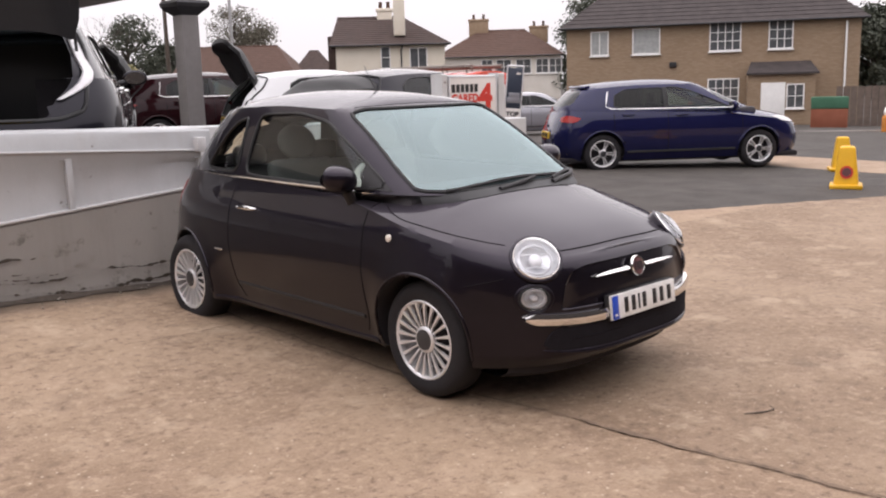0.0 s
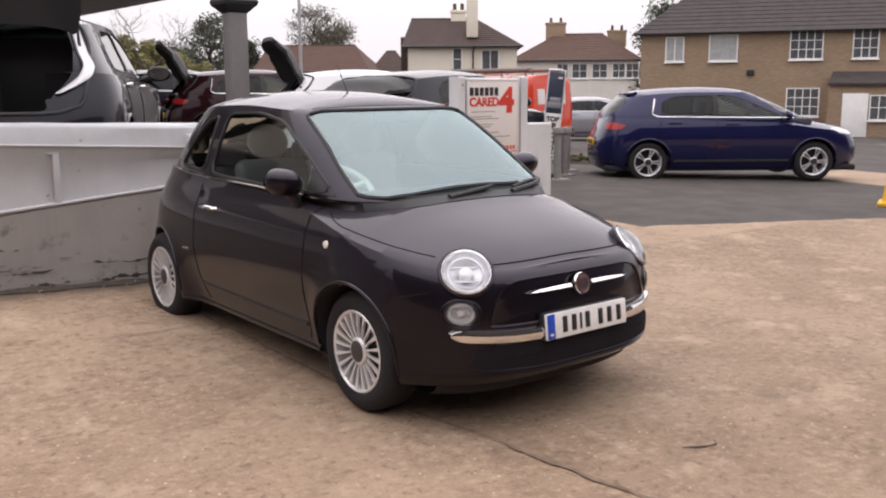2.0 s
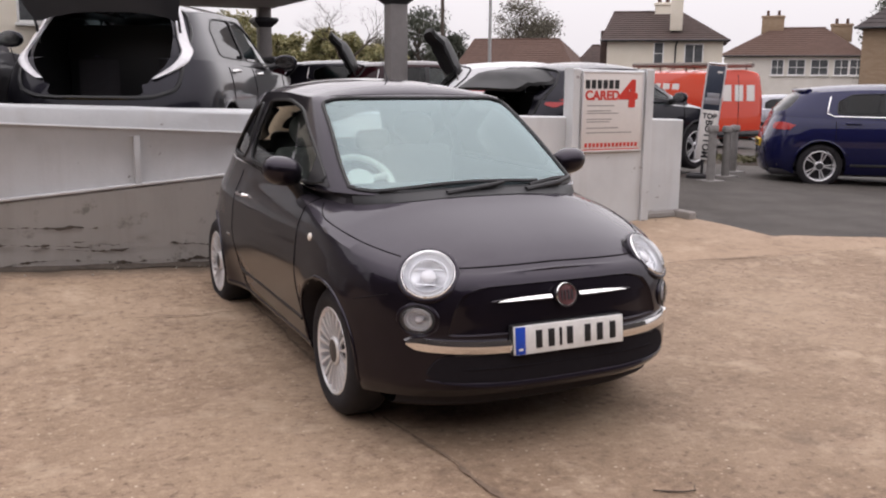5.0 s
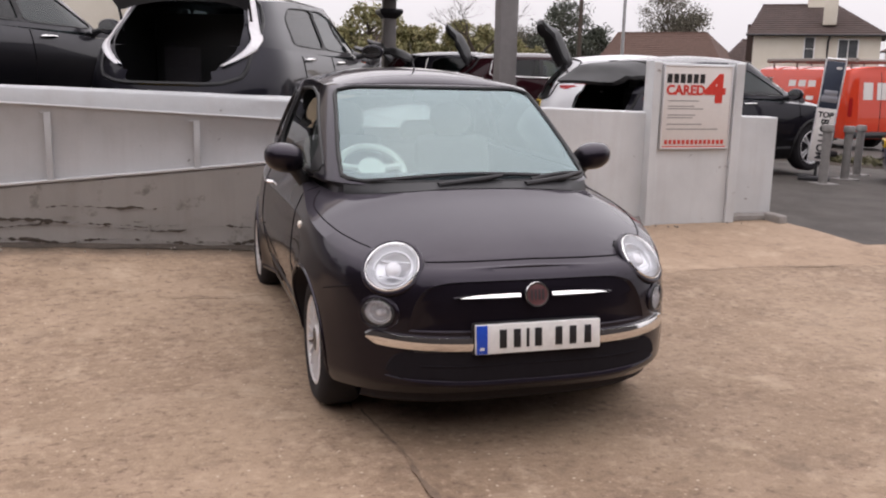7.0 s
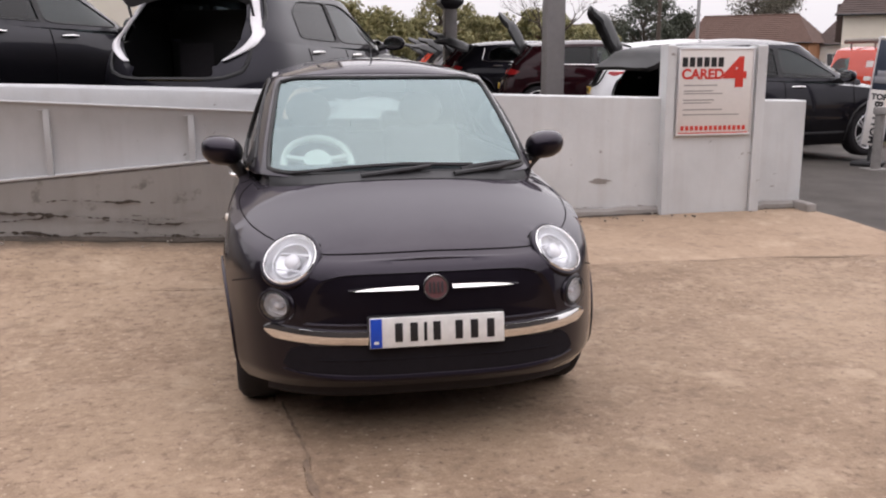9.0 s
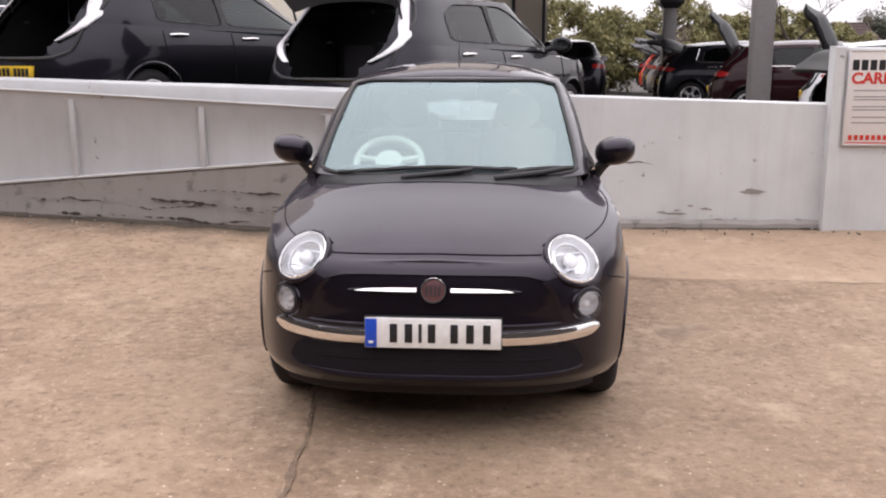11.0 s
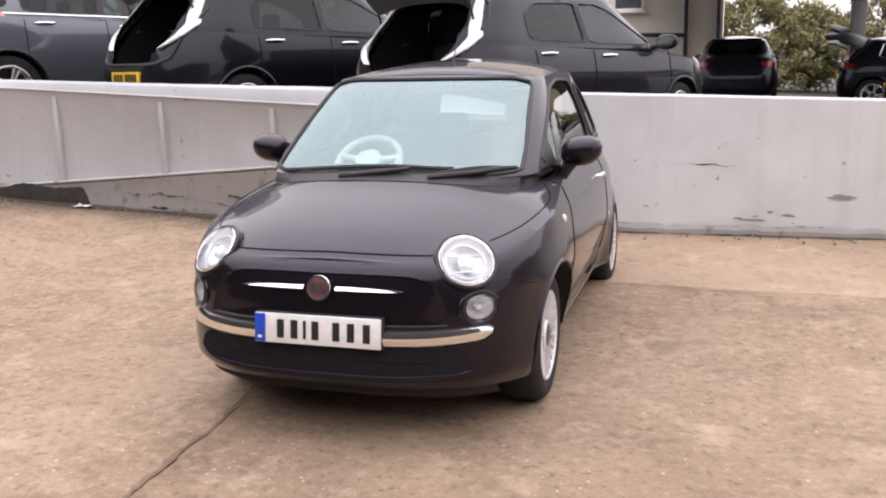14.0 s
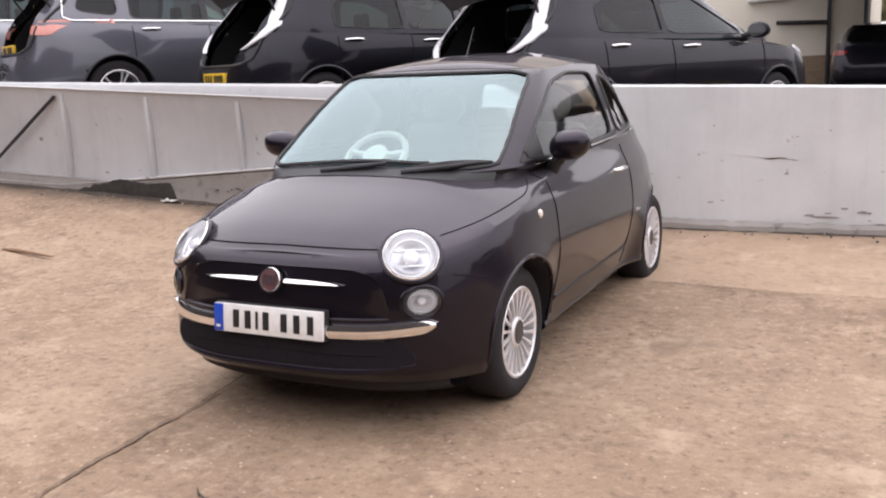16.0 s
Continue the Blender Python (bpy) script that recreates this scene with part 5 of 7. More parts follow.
            pts = [p for p in pts if p and p.x * sign > 0.6]
            part("wheel_arch_lip", tube(bmesh.new(), pts, 0.008, 8), BLACK_PAINT, car)
    b = bmesh.new()
    box(b, (-0.50, -1.62, 0.18), (0.50, 1.50, 0.24), 0.03)
    part("floor_pan", b, WELL, car)
    part("under_tray", box(bmesh.new(), (-0.69, -0.80, 0.175), (0.69, 0.80, 0.215), 0.012), WELL, car)
    for sign in (1, -1):
        pts = [on_body((sign * 2.0, y, 0.222 + 0.008 * y), (-sign, 0, 0), -0.012) for y in np.linspace(-0.78, 0.78, 14)]
        part("sill", tube(bmesh.new(), [p for p in pts if p], 0.020, 8), BLACK_PAINT, car)
        pts = [on_body((sign * 2.0, y, 0.345 + 0.012 * y), (-sign, 0, 0)) for y in np.linspace(-0.70, 0.52, 16)]
        part("side_moulding", tube(bmesh.new(), [p for p in pts if p], 0.012, 8, flat=0.6), TRIM, car)

    # bumper bar, nose bar and badge
    for sign in (1, -1):
        rows = []
        for x in np.linspace(0.262, 0.648, 22):
            zc = 0.462 - 0.014 * (1 - ((x - 0.262) / 0.386) ** 2)
            hh = 0.0275 * (1 if x < 0.60 else math.sqrt(max(0.02, 1 - ((x - 0.60) / 0.05) ** 2)))
            rows.append([Vector((sign * x, float(low.front(x, zc + k * hh)) - o, zc + k * hh)) for k, o in ((-1, 0.0), (-0.95, 0.017), (-0.4, 0.024), (0.3, 0.025), (0.9, 0.019), (1, 0.0))])
        part("chrome_bumper_bar", quads_bm(rows), CHROME, car, "chrome bumper strip")
        rows = []
        for k, x in enumerate(np.linspace(0.066, 0.332, 16)):
            u = k / 15
            hh = 0.013 * (1 - u**3 * 0.9)
            rows.append([Vector((sign * x, float(low.front(x, 0.624)) - o, 0.624 + 0.0 * u + s * hh)) for s, o in ((-1, 0.0), (-0.7, 0.012), (0, 0.019), (0.7, 0.012), (1, 0.0))])
        part("chrome_nose_bar", quads_bm(rows), CHROME, car, "chrome whisker bar")
    tilt = Matrix.Translation((0, float(low.front(0.0, 0.626)) - 0.004, 0.626)) @ Matrix.Rotation(radians(90 - 14), 4, "X")
    b = spin(bmesh.new(), [(0.051, 0.0), (0.051, 0.014), (0.048, 0.019), (0.043, 0.019), (0.041, 0.014)], 40, tilt)
    part("badge_ring", b, CHROME, car)
    badge = part("badge", spin(bmesh.new(), [(0.0415, 0.0), (0.0415, 0.014), (0.03, 0.016), (0.0, 0.017)], 36, tilt), BADGE_RED, car, "dark red round badge")
    b = bmesh.new()
    for k in range(4):
        x = -0.024 + 0.016 * k
        box(b, (x - 0.004, -0.020, 0.015), (x + 0.004, 0.020, 0.0190), 0.0, tilt)
    part("badge_bars", b, simple_cap(), badge)

    # dark lower grille and lip
    b = sheet(bmesh.new(), lambda q: at_front(low, q, 0.009), grille_loop, 0.02, Vector((0, 1, 0)))
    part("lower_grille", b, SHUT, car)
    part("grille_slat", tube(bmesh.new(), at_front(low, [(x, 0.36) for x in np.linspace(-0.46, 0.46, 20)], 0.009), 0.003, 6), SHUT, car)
    b = bmesh.new()
    tube(b, at_front(low, [(x, 0.286 + 0.030 * abs(x / 0.6) ** 4) for x in np.linspace(-0.58, 0.58, 34)], 0.004), [0.002 + 0.013 * min(1, (17 - abs(k - 16.5)) / 6) for k in range(34)], 8)
    part("chin_lip", b, BLACK_PAINT, car)
    for sign in (1, -1):
        b = bmesh.new()
        tube(b, at_front(low, [(sign * x, 0.418) for x in np.linspace(0.36, 0.48, 6)], 0.002), 0.008, 6)
        part("bumper_slot", b, TRIM, car)

    chin = [(x, 0.235) for x in np.linspace(-0.64, 0.64, 30)]
    rows = [[Vector((p.x, p.y + back, z)) for p in at_front(low, chin, 0.0)] for z, back in ((0.262, 0.020), (0.235, 0.035), (0.185, 0.055), (0.160, 0.10), (0.160, 0.30))]
    part("chin_spoiler", quads_bm(rows), WELL, car)

    # number plate, with plain bars in place of its writing
    plate = new("number_plate")
    plate.parent = car
    plate.matrix_local = Matrix.Translation((0, -1.884, 0.470)) @ Matrix.Rotation(radians(-6), 4, "X")
    part("plate", box(bmesh.new(), (-0.26, -0.006, -0.0575), (0.26, 0.012, 0.0575), 0.004), PLATE_WHITE, plate, "white front number plate")
    part("plate_holder", box(bmesh.new(), (-0.265, 0.010, -0.062), (0.265, 0.04, 0.062), 0.006), TRIM, plate)
    part("plate_band", box(bmesh.new(), (-0.258, -0.009, -0.055), (-0.214, -0.004, 0.055), 0.001), PLATE_BLUE, plate, "blue band")
    for x in (-0.150, -0.092, -0.048, -0.004, 0.082, 0.142, 0.206):
        w = 0.006 if abs(x + 0.048) < 1e-6 else 0.0145
        part("plate_bar", box(bmesh.new(), (x - w, -0.0085, -0.036), (x + w, -0.004, 0.036), 0.001), INK, plate)
    b = bmesh.new()
    box(b, (-0.245, -0.0105, -0.040), (-0.227, -0.008, -0.030))
    part("plate_mark", b, PLATE_WHITE, plate)

    # lamps
    for sign in (1, -1):
        for nm, p, n, r in lamps:
            rot = Vector((sign * n.x, n.y, n.z)).to_track_quat("Z", "Y").to_matrix().to_4x4()
            mm = Matrix.Translation((sign * p.x, p.y, p.z)) @ rot
            lamp = new(nm)
            lamp.parent = car
            lamp.matrix_local = mm if nm == "headlight" else mm @ Matrix.Diagonal((1.2, 0.92, 1, 1))
            dome = 0.042 if nm == "headlight" else 0.016
            part("lamp_bezel", spin(bmesh.new(), [(r + 0.008, -0.07), (r + 0.013, -0.012), (r + 0.015, -0.002), (r + 0.012, 0.004), (r + 0.005, 0.007), (r - 0.001, 0.005), (r - 0.001, -0.01)], 44), BLACK_PAINT, lamp)
            part("lamp_rim", spin(bmesh.new(), [(r, -0.01), (r, 0.006), (r - 0.003, 0.010), (r - 0.009, 0.009), (r - 0.012, 0.0)], 44), CHROME if nm == "headlight" else TRIM, lamp)
            rr = r - 0.011
            bowl = [(rr, 0.003), (rr * 0.96, -0.006), (rr * 0.82, -0.016), (rr * 0.74, -0.012), (rr * 0.71, -0.024), (rr * 0.50, -0.040), (rr * 0.2, -0.050), (0.0, -0.052)]
            part("lamp_reflector", spin(bmesh.new(), bowl, 40), REFLECTOR, lamp)
            part("lamp_bulb", spin(bmesh.new(), [(rr * 0.30, -0.033), (rr * 0.30, -0.012), (rr * 0.2, -0.004), (0.0, -0.002)], 20), CLEAR_LAMP, lamp)
            if nm == "headlight":
                b = bmesh.new()
                box(b, (-rr * 0.5, -rr * 0.42, -0.02), (rr * 0.5, -rr * 0.36, -0.012), 0.003)
                box(b, (-rr * 0.62, rr * 0.30, -0.024), (rr * 0.62, rr * 0.36, -0.016), 0.003)
                part("lamp_shade", b, REFLECTOR, lamp)
            lens = spin(bmesh.new(), [(r - 0.002, 0.006), (r * 0.9, 0.006 + dome * 0.30), (r * 0.7, 0.006 + dome * 0.62), (r * 0.4, 0.006 + dome * 0.9), (0.0, 0.006 + dome)], 40)
            ob = part("lamp_lens", lens, LENS, lamp)
            ob.visible_shadow = False

    # bonnet and door shut lines
    wing_line = curve((-1.55, 0.585), (-1.45, 0.640), (-1.30, 0.695), (-1.12, 0.728), (-1.0, 0.735), (-0.91, 0.722), (-0.85, 0.70), (-0.80, 0.675))
    pts = [on_body((x, -3.0, 0.742 + 0.006 * (1 - abs(x) / 0.45)), (0, 1, 0)) for x in np.linspace(-0.425, 0.425, 60)]
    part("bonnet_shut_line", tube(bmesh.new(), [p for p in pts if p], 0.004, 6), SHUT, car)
    for sign in (1, -1):
        pts = [on_body((sign * float(wing_line(y)), y, 2.0), (0, 0, -1)) for y in np.linspace(-1.53, -0.81, 60)]
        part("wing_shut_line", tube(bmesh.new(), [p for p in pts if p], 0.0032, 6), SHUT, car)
        for ys in ((-0.735, -0.735, -0.70), (0.545, 0.56, 0.50)):
            pts = []
            for u in np.linspace(0, 1, 40):
                z = 0.26 + 0.68 * u
                y = ys[0] + (ys[1] - ys[0]) * u + (ys[2] - ys[1]) * max(0, 1 - u * 5) ** 2
                pts.append(on_body((sign * 2.0, y, z), (-sign, 0, 0)))
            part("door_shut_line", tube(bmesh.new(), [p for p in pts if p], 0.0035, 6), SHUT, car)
        pts = [(sign * (float(cabin.side(y, float(belt(y)) + 0.006)) + 0.006), y, float(belt(y)) + 0.006) for y in np.linspace(-0.74, 1.00, 34)]
        part("belt_strip", tube(bmesh.new(), pts, 0.007, 6), CHROME, car, "chrome belt strip")
        pts = [on_body((sign * 2.0, -1.60 + 0.17 * u, 0.640 - 0.045 * u), (-sign, 0, 0)) for u in np.linspace(0, 1, 16)]
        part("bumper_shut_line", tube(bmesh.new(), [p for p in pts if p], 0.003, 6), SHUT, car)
        p = on_body((sign * 2.0, 0.68, 0.545), (-sign, 0, 0))
        part("side_script", box(bmesh.new(), (-0.004, -0.045, -0.008), (0.004, 0.045, 0.008), 0.003, Matrix.Translation(p)), CHROME, car, "small chrome script badge")
        # handle, repeater and mirror
        hx, hy, hz = float(low.side(0.36, 0.822)), 0.36, 0.822
        b = bmesh.new()
        tube(b, [(sign * (hx - 0.004), hy - 0.085, hz), (sign * (hx + 0.022), hy - 0.07, hz + 0.002), (sign * (hx + 0.028), hy, hz + 0.004), (sign * (hx + 0.022), hy + 0.07, hz + 0.002), (sign * (hx - 0.004), hy + 0.085, hz)], [0.007, 0.011, 0.013, 0.012, 0.008], 8)
        part("door_handle", b, CHROME, car, "chrome door handle")
        rep = Matrix.Translation((sign * float(low.side(-0.94, 0.775)), -0.94, 0.775)) @ Matrix.Rotation(radians(90 * sign), 4, "Y")
        part("side_repeater", spin(bmesh.new(), [(0.019, -0.004), (0.018, 0.006), (0.010, 0.011), (0.0, 0.012)], 20, rep), AMBER_LENS, car)
        mirror = new("door_mirror")
        mirror.parent = car
        mirror.matrix_local = Matrix.Translation((sign * 0.815, -0.585, 1.045)) @ Matrix.Rotation(radians(-6 * sign), 4, "Z")
        b = bmesh.new()
        bmesh.ops.create_uvsphere(b, u_segments=28, v_segments=16, radius=1.0)
        for v in b.verts:
            x, y, z = v.co
            s = 1.0 if y < 0 else 0.42
            v.co = (0.100 * math.copysign(abs(x) ** 0.85, x), 0.092 * y * s, 0.072 * math.copysign(abs(z) ** 0.88, z) + 0.012 * x * sign)
        part("mirror_shell", b, BLACK_PAINT, mirror)
        b = bmesh.new()
        sheet(b, lambda q: [Vector((x, 0.036, z)) for x, z in q], arch(0, 0, 1.0, 32) * np.array([0.092, 0.05]))
        part("mirror_glass", b, CHROME, mirror)
        b = bmesh.new()
        tube(b, [(-sign * 0.035, -0.005, -0.040), (-sign * 0.072, 0.0, -0.085), (-sign * 0.098, 0.005, -0.125), (-sign * 0.118, 0.01, -0.150)], [0.034, 0.030, 0.030, 0.036], 10)
        part("mirror_foot", b, TRIM, mirror)

    # wipers, washers, aerial
    def on_screen(x, z, out):
        return Vector((x, float(cabin.front(x, z)) - out, z))

    for x0, x1, z0, z1, px in ((-0.50, 0.32, 0.985, 1.012, 0.02), (0.26, 0.58, 0.988, 1.008, 0.44)):
        wiper = new("wiper")
        wiper.parent = car
        part("blade", tube(bmesh.new(), [on_screen(x0 + (x1 - x0) * u, z0 + (z1 - z0) * math.sin(math.pi * min(1, u * 1.1) * 0.72), 0.018) for u in np.linspace(0, 1, 14)], 0.010, 6), TRIM, wiper)
        part("wiper_arm", tube(bmesh.new(), [on_screen(px - 0.22, 0.972, 0.03), on_screen(px, 0.995, 0.042), on_screen(px + 0.1, 1.006, 0.036)], [0.014, 0.012, 0.009], 8), TRIM, wiper)
    rows = []
    for x in np.linspace(-0.60, 0.60, 40):
        back = on_screen(x, 0.990, 0.004)
        lip = on_body((x, back.y - 0.085 * (1 - 0.5 * (x / 0.6) ** 4), 2.0), (0, 0, -1), 0.004)
        if lip is None:
            continue
        rows.append([lip - Vector((0, 0.002, 0.012)), lip, lip.lerp(back, 0.5) + Vector((0, 0, 0.002)), back])
    part("scuttle", quads_bm(rows), SCUTTLE, car)
    for x in (-0.19, 0.27):
        b = bmesh.new()
        bmesh.ops.create_uvsphere(b, u_segments=12, v_segments=8, radius=0.013)
        bmesh.ops.transform(b, matrix=Matrix.Translation((x, -1.085, float(bonnet(-1.085)) + 0.004)) @ Matrix.Diagonal((1.2, 1.4, 0.8, 1)), verts=b.verts)
        part("washer_jet", b, TRIM, car)
    part("aerial", tube(bmesh.new(), [(0, 0.06, 1.47), (0, 0.11, 1.54), (0, 0.17, 1.63)], [0.006, 0.003, 0.002], 8), TRIM, car)
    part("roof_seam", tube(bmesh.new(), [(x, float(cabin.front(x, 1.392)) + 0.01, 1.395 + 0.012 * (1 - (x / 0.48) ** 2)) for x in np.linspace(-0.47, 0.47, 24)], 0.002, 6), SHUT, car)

    # rear lamps, rear plate
    for sign in (1, -1):
        loop = outline([(0.50, 0.70), (0.62, 0.70), (0.60, 0.92), (0.50, 0.90)], 2, 36) * np.array([sign, 1])
        part("tail_lamp", sheet(bmesh.new(), lambda q: at_rear(low, q, 0.012), loop, 0.03, Vector((0, -1, 0))), RED_LENS, car)

    # cabin
    b = bmesh.new()
    box(b, (-0.64, -0.95, 0.62), (0.64, -0.52, 0.965), 0.06)
    part("dashboard", b, CABIN, car)
    b = bmesh.new()
    box(b, (-0.60, -0.56, 0.76), (0.60, -0.50, 0.90), 0.03)
    part("dash_panel", b, TRIM, car)
    b = bmesh.new()
    box(b, (-0.67, -0.9, 0.22), (0.67, 1.4, 0.30), 0.03)
    part("cabin_floor", b, CABIN, car)
    for sign in (1, -1):
        rows = []
        for y in np.linspace(-0.84, 1.05, 30):
            z, x = float(belt(y)), float(cabin.side(y, float(belt(y)) + 0.015))
            rows.append([Vector((sign * (x - 0.008), y, z - 0.01)), Vector((sign * (x - 0.012), y, z + 0.016)), Vector((sign * (x - 0.045), y, z + 0.014)), Vector((sign * (x - 0.065), y, z - 0.03)), Vector((sign * (x - 0.060), y, 0.34))])
        part("door_lining", quads_bm(rows), CABIN, car)
    for x in (-0.34, 0.34):
        seat = new("front_seat")
        seat.parent = car
        seat.matrix_local = Matrix.Translation((x, 0.22, 0.30))
        part("cushion", box(bmesh.new(), (-0.24, -0.42, 0.08), (0.24, 0.10, 0.26), 0.07, seg=3), SEAT_CLOTH, seat)
        lean = Matrix.Translation((0, 0.06, 0.2)) @ Matrix.Rotation(radians(-14), 4, "X")
        part("backrest", box(bmesh.new(), (-0.235, -0.06, 0.0), (0.235, 0.07, 0.60), 0.08, lean, 3), SEAT_CLOTH, seat)
        b = bmesh.new()
        bmesh.ops.create_uvsphere(b, u_segments=20, v_segments=12, radius=1.0)
        bmesh.ops.transform(b, matrix=lean @ Matrix.Translation((0, 0.0, 0.70)) @ Matrix.Diagonal((0.135, 0.06, 0.11, 1)), verts=b.verts)
        part("headrest", b, HEAD_CLOTH, seat)
    seat = new("rear_bench")
    seat.parent = car
    part("bench_back", box(bmesh.new(), (-0.56, 0.98, 0.45), (0.56, 1.14, 1.0), 0.07, seg=3), SEAT_CLOTH, seat)
    for x in (-0.3, 0.3):
        part("headrest", box(bmesh.new(), (x - 0.12, 1.02, 1.0), (x + 0.12, 1.12, 1.14), 0.05, seg=3), HEAD_CLOTH, seat)
    helm = new("steering_wheel")
    helm.parent = car
    helm.matrix_local = Matrix.Translation((-0.345, -0.40, 0.960)) @ Matrix.Rotation(radians(40), 4, "X")
    b = bmesh.new()
    ring = [(0.172 * math.cos(a), 0.172 * math.sin(a), 0) for a in np.linspace(0, 2 * math.pi, 37)]
    tube(b, ring, 0.019, 10, caps=False)
    part("wheel_rim", b, IVORY, helm, "ivory steering wheel rim")
    b = spin(bmesh.new(), [(0.075, -0.02), (0.07, 0.02), (0.0, 0.03)], 24)
    for a in (0.2, math.pi - 0.2, -math.pi / 2):
        tube(b, [(0.05 * math.cos(a), 0.05 * math.sin(a), 0), (0.175 * math.cos(a), 0.175 * math.sin(a), 0)], 0.017, 8)
    part("wheel_boss", b, IVORY, helm)
    part("steering_column", tube(bmesh.new(), [(-0.34, -0.41, 0.88), (-0.34, -0.62, 0.78)], 0.035, 10), CABIN, car)
    b = bmesh.new()
    box(b, (-0.12, -0.40, 1.312), (0.12, -0.375, 1.375), 0.02)
    part("rear_view_mirror", b, CABIN, car)
    return car


def quads_bm(rows):
    b = bmesh.new()
    quads(b, rows)
    return b


city_car()


# ---- other vehicles ----
def road_car(name, label, spec, m, paint_mat, hatch=False, side_glass=None, rear_glass=None, plate=True, lamp_mat=None, lid_mat=None):
    """A five-door car from its main sizes. Front towards -y. spec: L, W, H, wheelbase, rear overhang, belt height, bonnet height and so on."""
    car = thing(name, label, "car", m)
    L, W, H, WB = spec["L"], spec["W"] / 2, spec["H"], spec["WB"]
    rear = WB / 2 + spec["RO"]
    front = rear - L
    zb, r = spec["belt"], spec["R"]
    bon = spec["bonnet"]
    low = Hull(
        curve((0.18, W * 0.88), (0.30, W * 0.95), (0.5, W * 0.995), (0.7, W), (zb - 0.1, W * 0.97), (zb + 0.05, W * 0.91), (zb + 0.2, W * 0.85)),
        curve((0.18, front + 0.10), (0.35, front + 0.01), (0.5, front), (0.65, front + 0.04), (bon - 0.12, front + 0.16), (bon, front + 0.5), (zb + 0.1, front + 1.0)),
        curve((0.18, rear - 0.08), (0.4, rear), (0.6, rear - 0.01), (0.8, rear - 0.07), (zb, rear - 0.16), (zb + 0.2, rear - 0.24)),
        (front + 0.95, rear - 0.75), (3.0, 3.2))
    shoulder = curve((front, bon - 0.20), (front + 0.25, bon - 0.13), (front + 0.7, bon - 0.06), (front + 1.2, zb - 0.06), (0, zb - 0.02), (rear, zb + 0.04))
    bonnet = curve((front, bon - 0.19), (front + 0.12, bon - 0.10), (front + 0.5, bon), (front + 1.25, zb + 0.03), (rear, zb + 0.06))
    cowl, head, tip, trail = spec["cowl"], spec["head"], spec["tip"], spec["trail"]
    cabin = Hull(
        curve((zb - 0.08, W * 0.90), (zb + 0.05, W * 0.86), (zb + 0.25, W * 0.77), (H - 0.09, W * 0.66), (H, W * 0.58)),
        curve((zb - 0.08, cowl - 0.15), (zb + 0.03, cowl), (zb + 0.25, cowl + 0.5 * (head - cowl)), (H - 0.08, head), (H, head + 0.2)),
        curve((zb - 0.08, trail + 0.02), (zb + 0.05, trail), (zb + 0.3, 0.45 * trail + 0.55 * tip), (H - 0.10, tip), (H, tip - 0.12)),
        (head + 0.35, tip - 0.5), (3.6, 3.4))
    eaves = lambda y: H - 0.085 - 0.05 * np.clip((np.asarray(y, float) - 0.3) / (tip - 0.3), 0, 1) ** 2
    crown = curve((head - 0.3, H - 0.09), (head, H - 0.06), (head + 0.4, H - 0.01), (head + 0.8, H), (tip - 0.6, H - 0.02), (tip, H - 0.08), (tip + 0.2, H - 0.12))
    belt = lambda y: zb - 0.03 + 0.05 * np.clip((np.asarray(y, float) - front) / L, 0, 1)
    wz = r
    arches = [("side", arch(y, wz, r + 0.055)) for y in (-WB / 2, WB / 2)]
    boot_low = [("rear", outline(spec["mouth"] if "mouth" in spec else [(-0.62 * W, spec["boot"]), (0.62 * W, spec["boot"]), (0.66 * W, zb + 0.3), (-0.66 * W, zb + 0.3)], 1))] if hatch else []
    bm = shell(low, lambda y: 0.20 + 0 * np.asarray(y, float), shoulder, bonnet, arches + boot_low, 90, 16, 7, 2.6,
               inner=lambda y: max(0.0, float(cabin.side(y, float(belt(y)))) - 0.04))
    part("body", bm, paint_mat, car)
    hw = W * 0.80
    screen = outline([(-hw, zb + 0.05), (hw, zb + 0.05), (0.62 * W, H - 0.12), (-0.62 * W, H - 0.12)], 2)
    a0 = cowl + 0.42
    bp = spec["pillar"]
    top = H - 0.135
    door1 = outline([(a0, zb + 0.03), (bp - 0.015, zb + 0.05), (bp - 0.015, top), (head + 0.42, top), (head + 0.2, top - 0.06)], 2, 72, 0.09)
    door2 = outline([(bp + 0.02, zb + 0.05), (spec["door_end"], zb + 0.075), (spec["door_end"] - 0.02, top - 0.12), (spec["door_end"] - 0.22, top - 0.02), (bp + 0.02, top)], 2, 72, 0.09)
    tailw = outline([(-0.66 * W, zb + 0.10), (0.66 * W, zb + 0.10), (0.56 * W, H - 0.15), (-0.56 * W, H - 0.15)], 2)
    if hatch:
        tailw = outline([(-0.63 * W, zb - 0.2), (0.63 * W, zb - 0.2), (0.62 * W, zb + 0.2), (0.52 * W, H - 0.13), (-0.52 * W, H - 0.13), (-0.62 * W, zb + 0.2)], 2)
    holes = [("front", screen), ("side", door1), ("side", door2), ("rear", tailw)]
    quarter = None
    if "quarter" in spec:
        q0, q1 = spec["quarter"]
        quarter = outline([(q0, zb + 0.10), (q1, zb + 0.16), (q1 - 0.10, top - 0.10), (q0, top - 0.06)], 2)
        holes.append(("side", quarter))
    bm = shell(cabin, belt, eaves, crown, holes, 90, 12, 7, 2.6)
    part("upper_body", bm, paint_mat, car)
    g1, g2 = side_glass or TINT_GLASS, rear_glass or DARK_GLASS
    ob = part("windscreen", sheet(bmesh.new(), lambda q: at_front(cabin, q, -0.004), screen), g1, car)
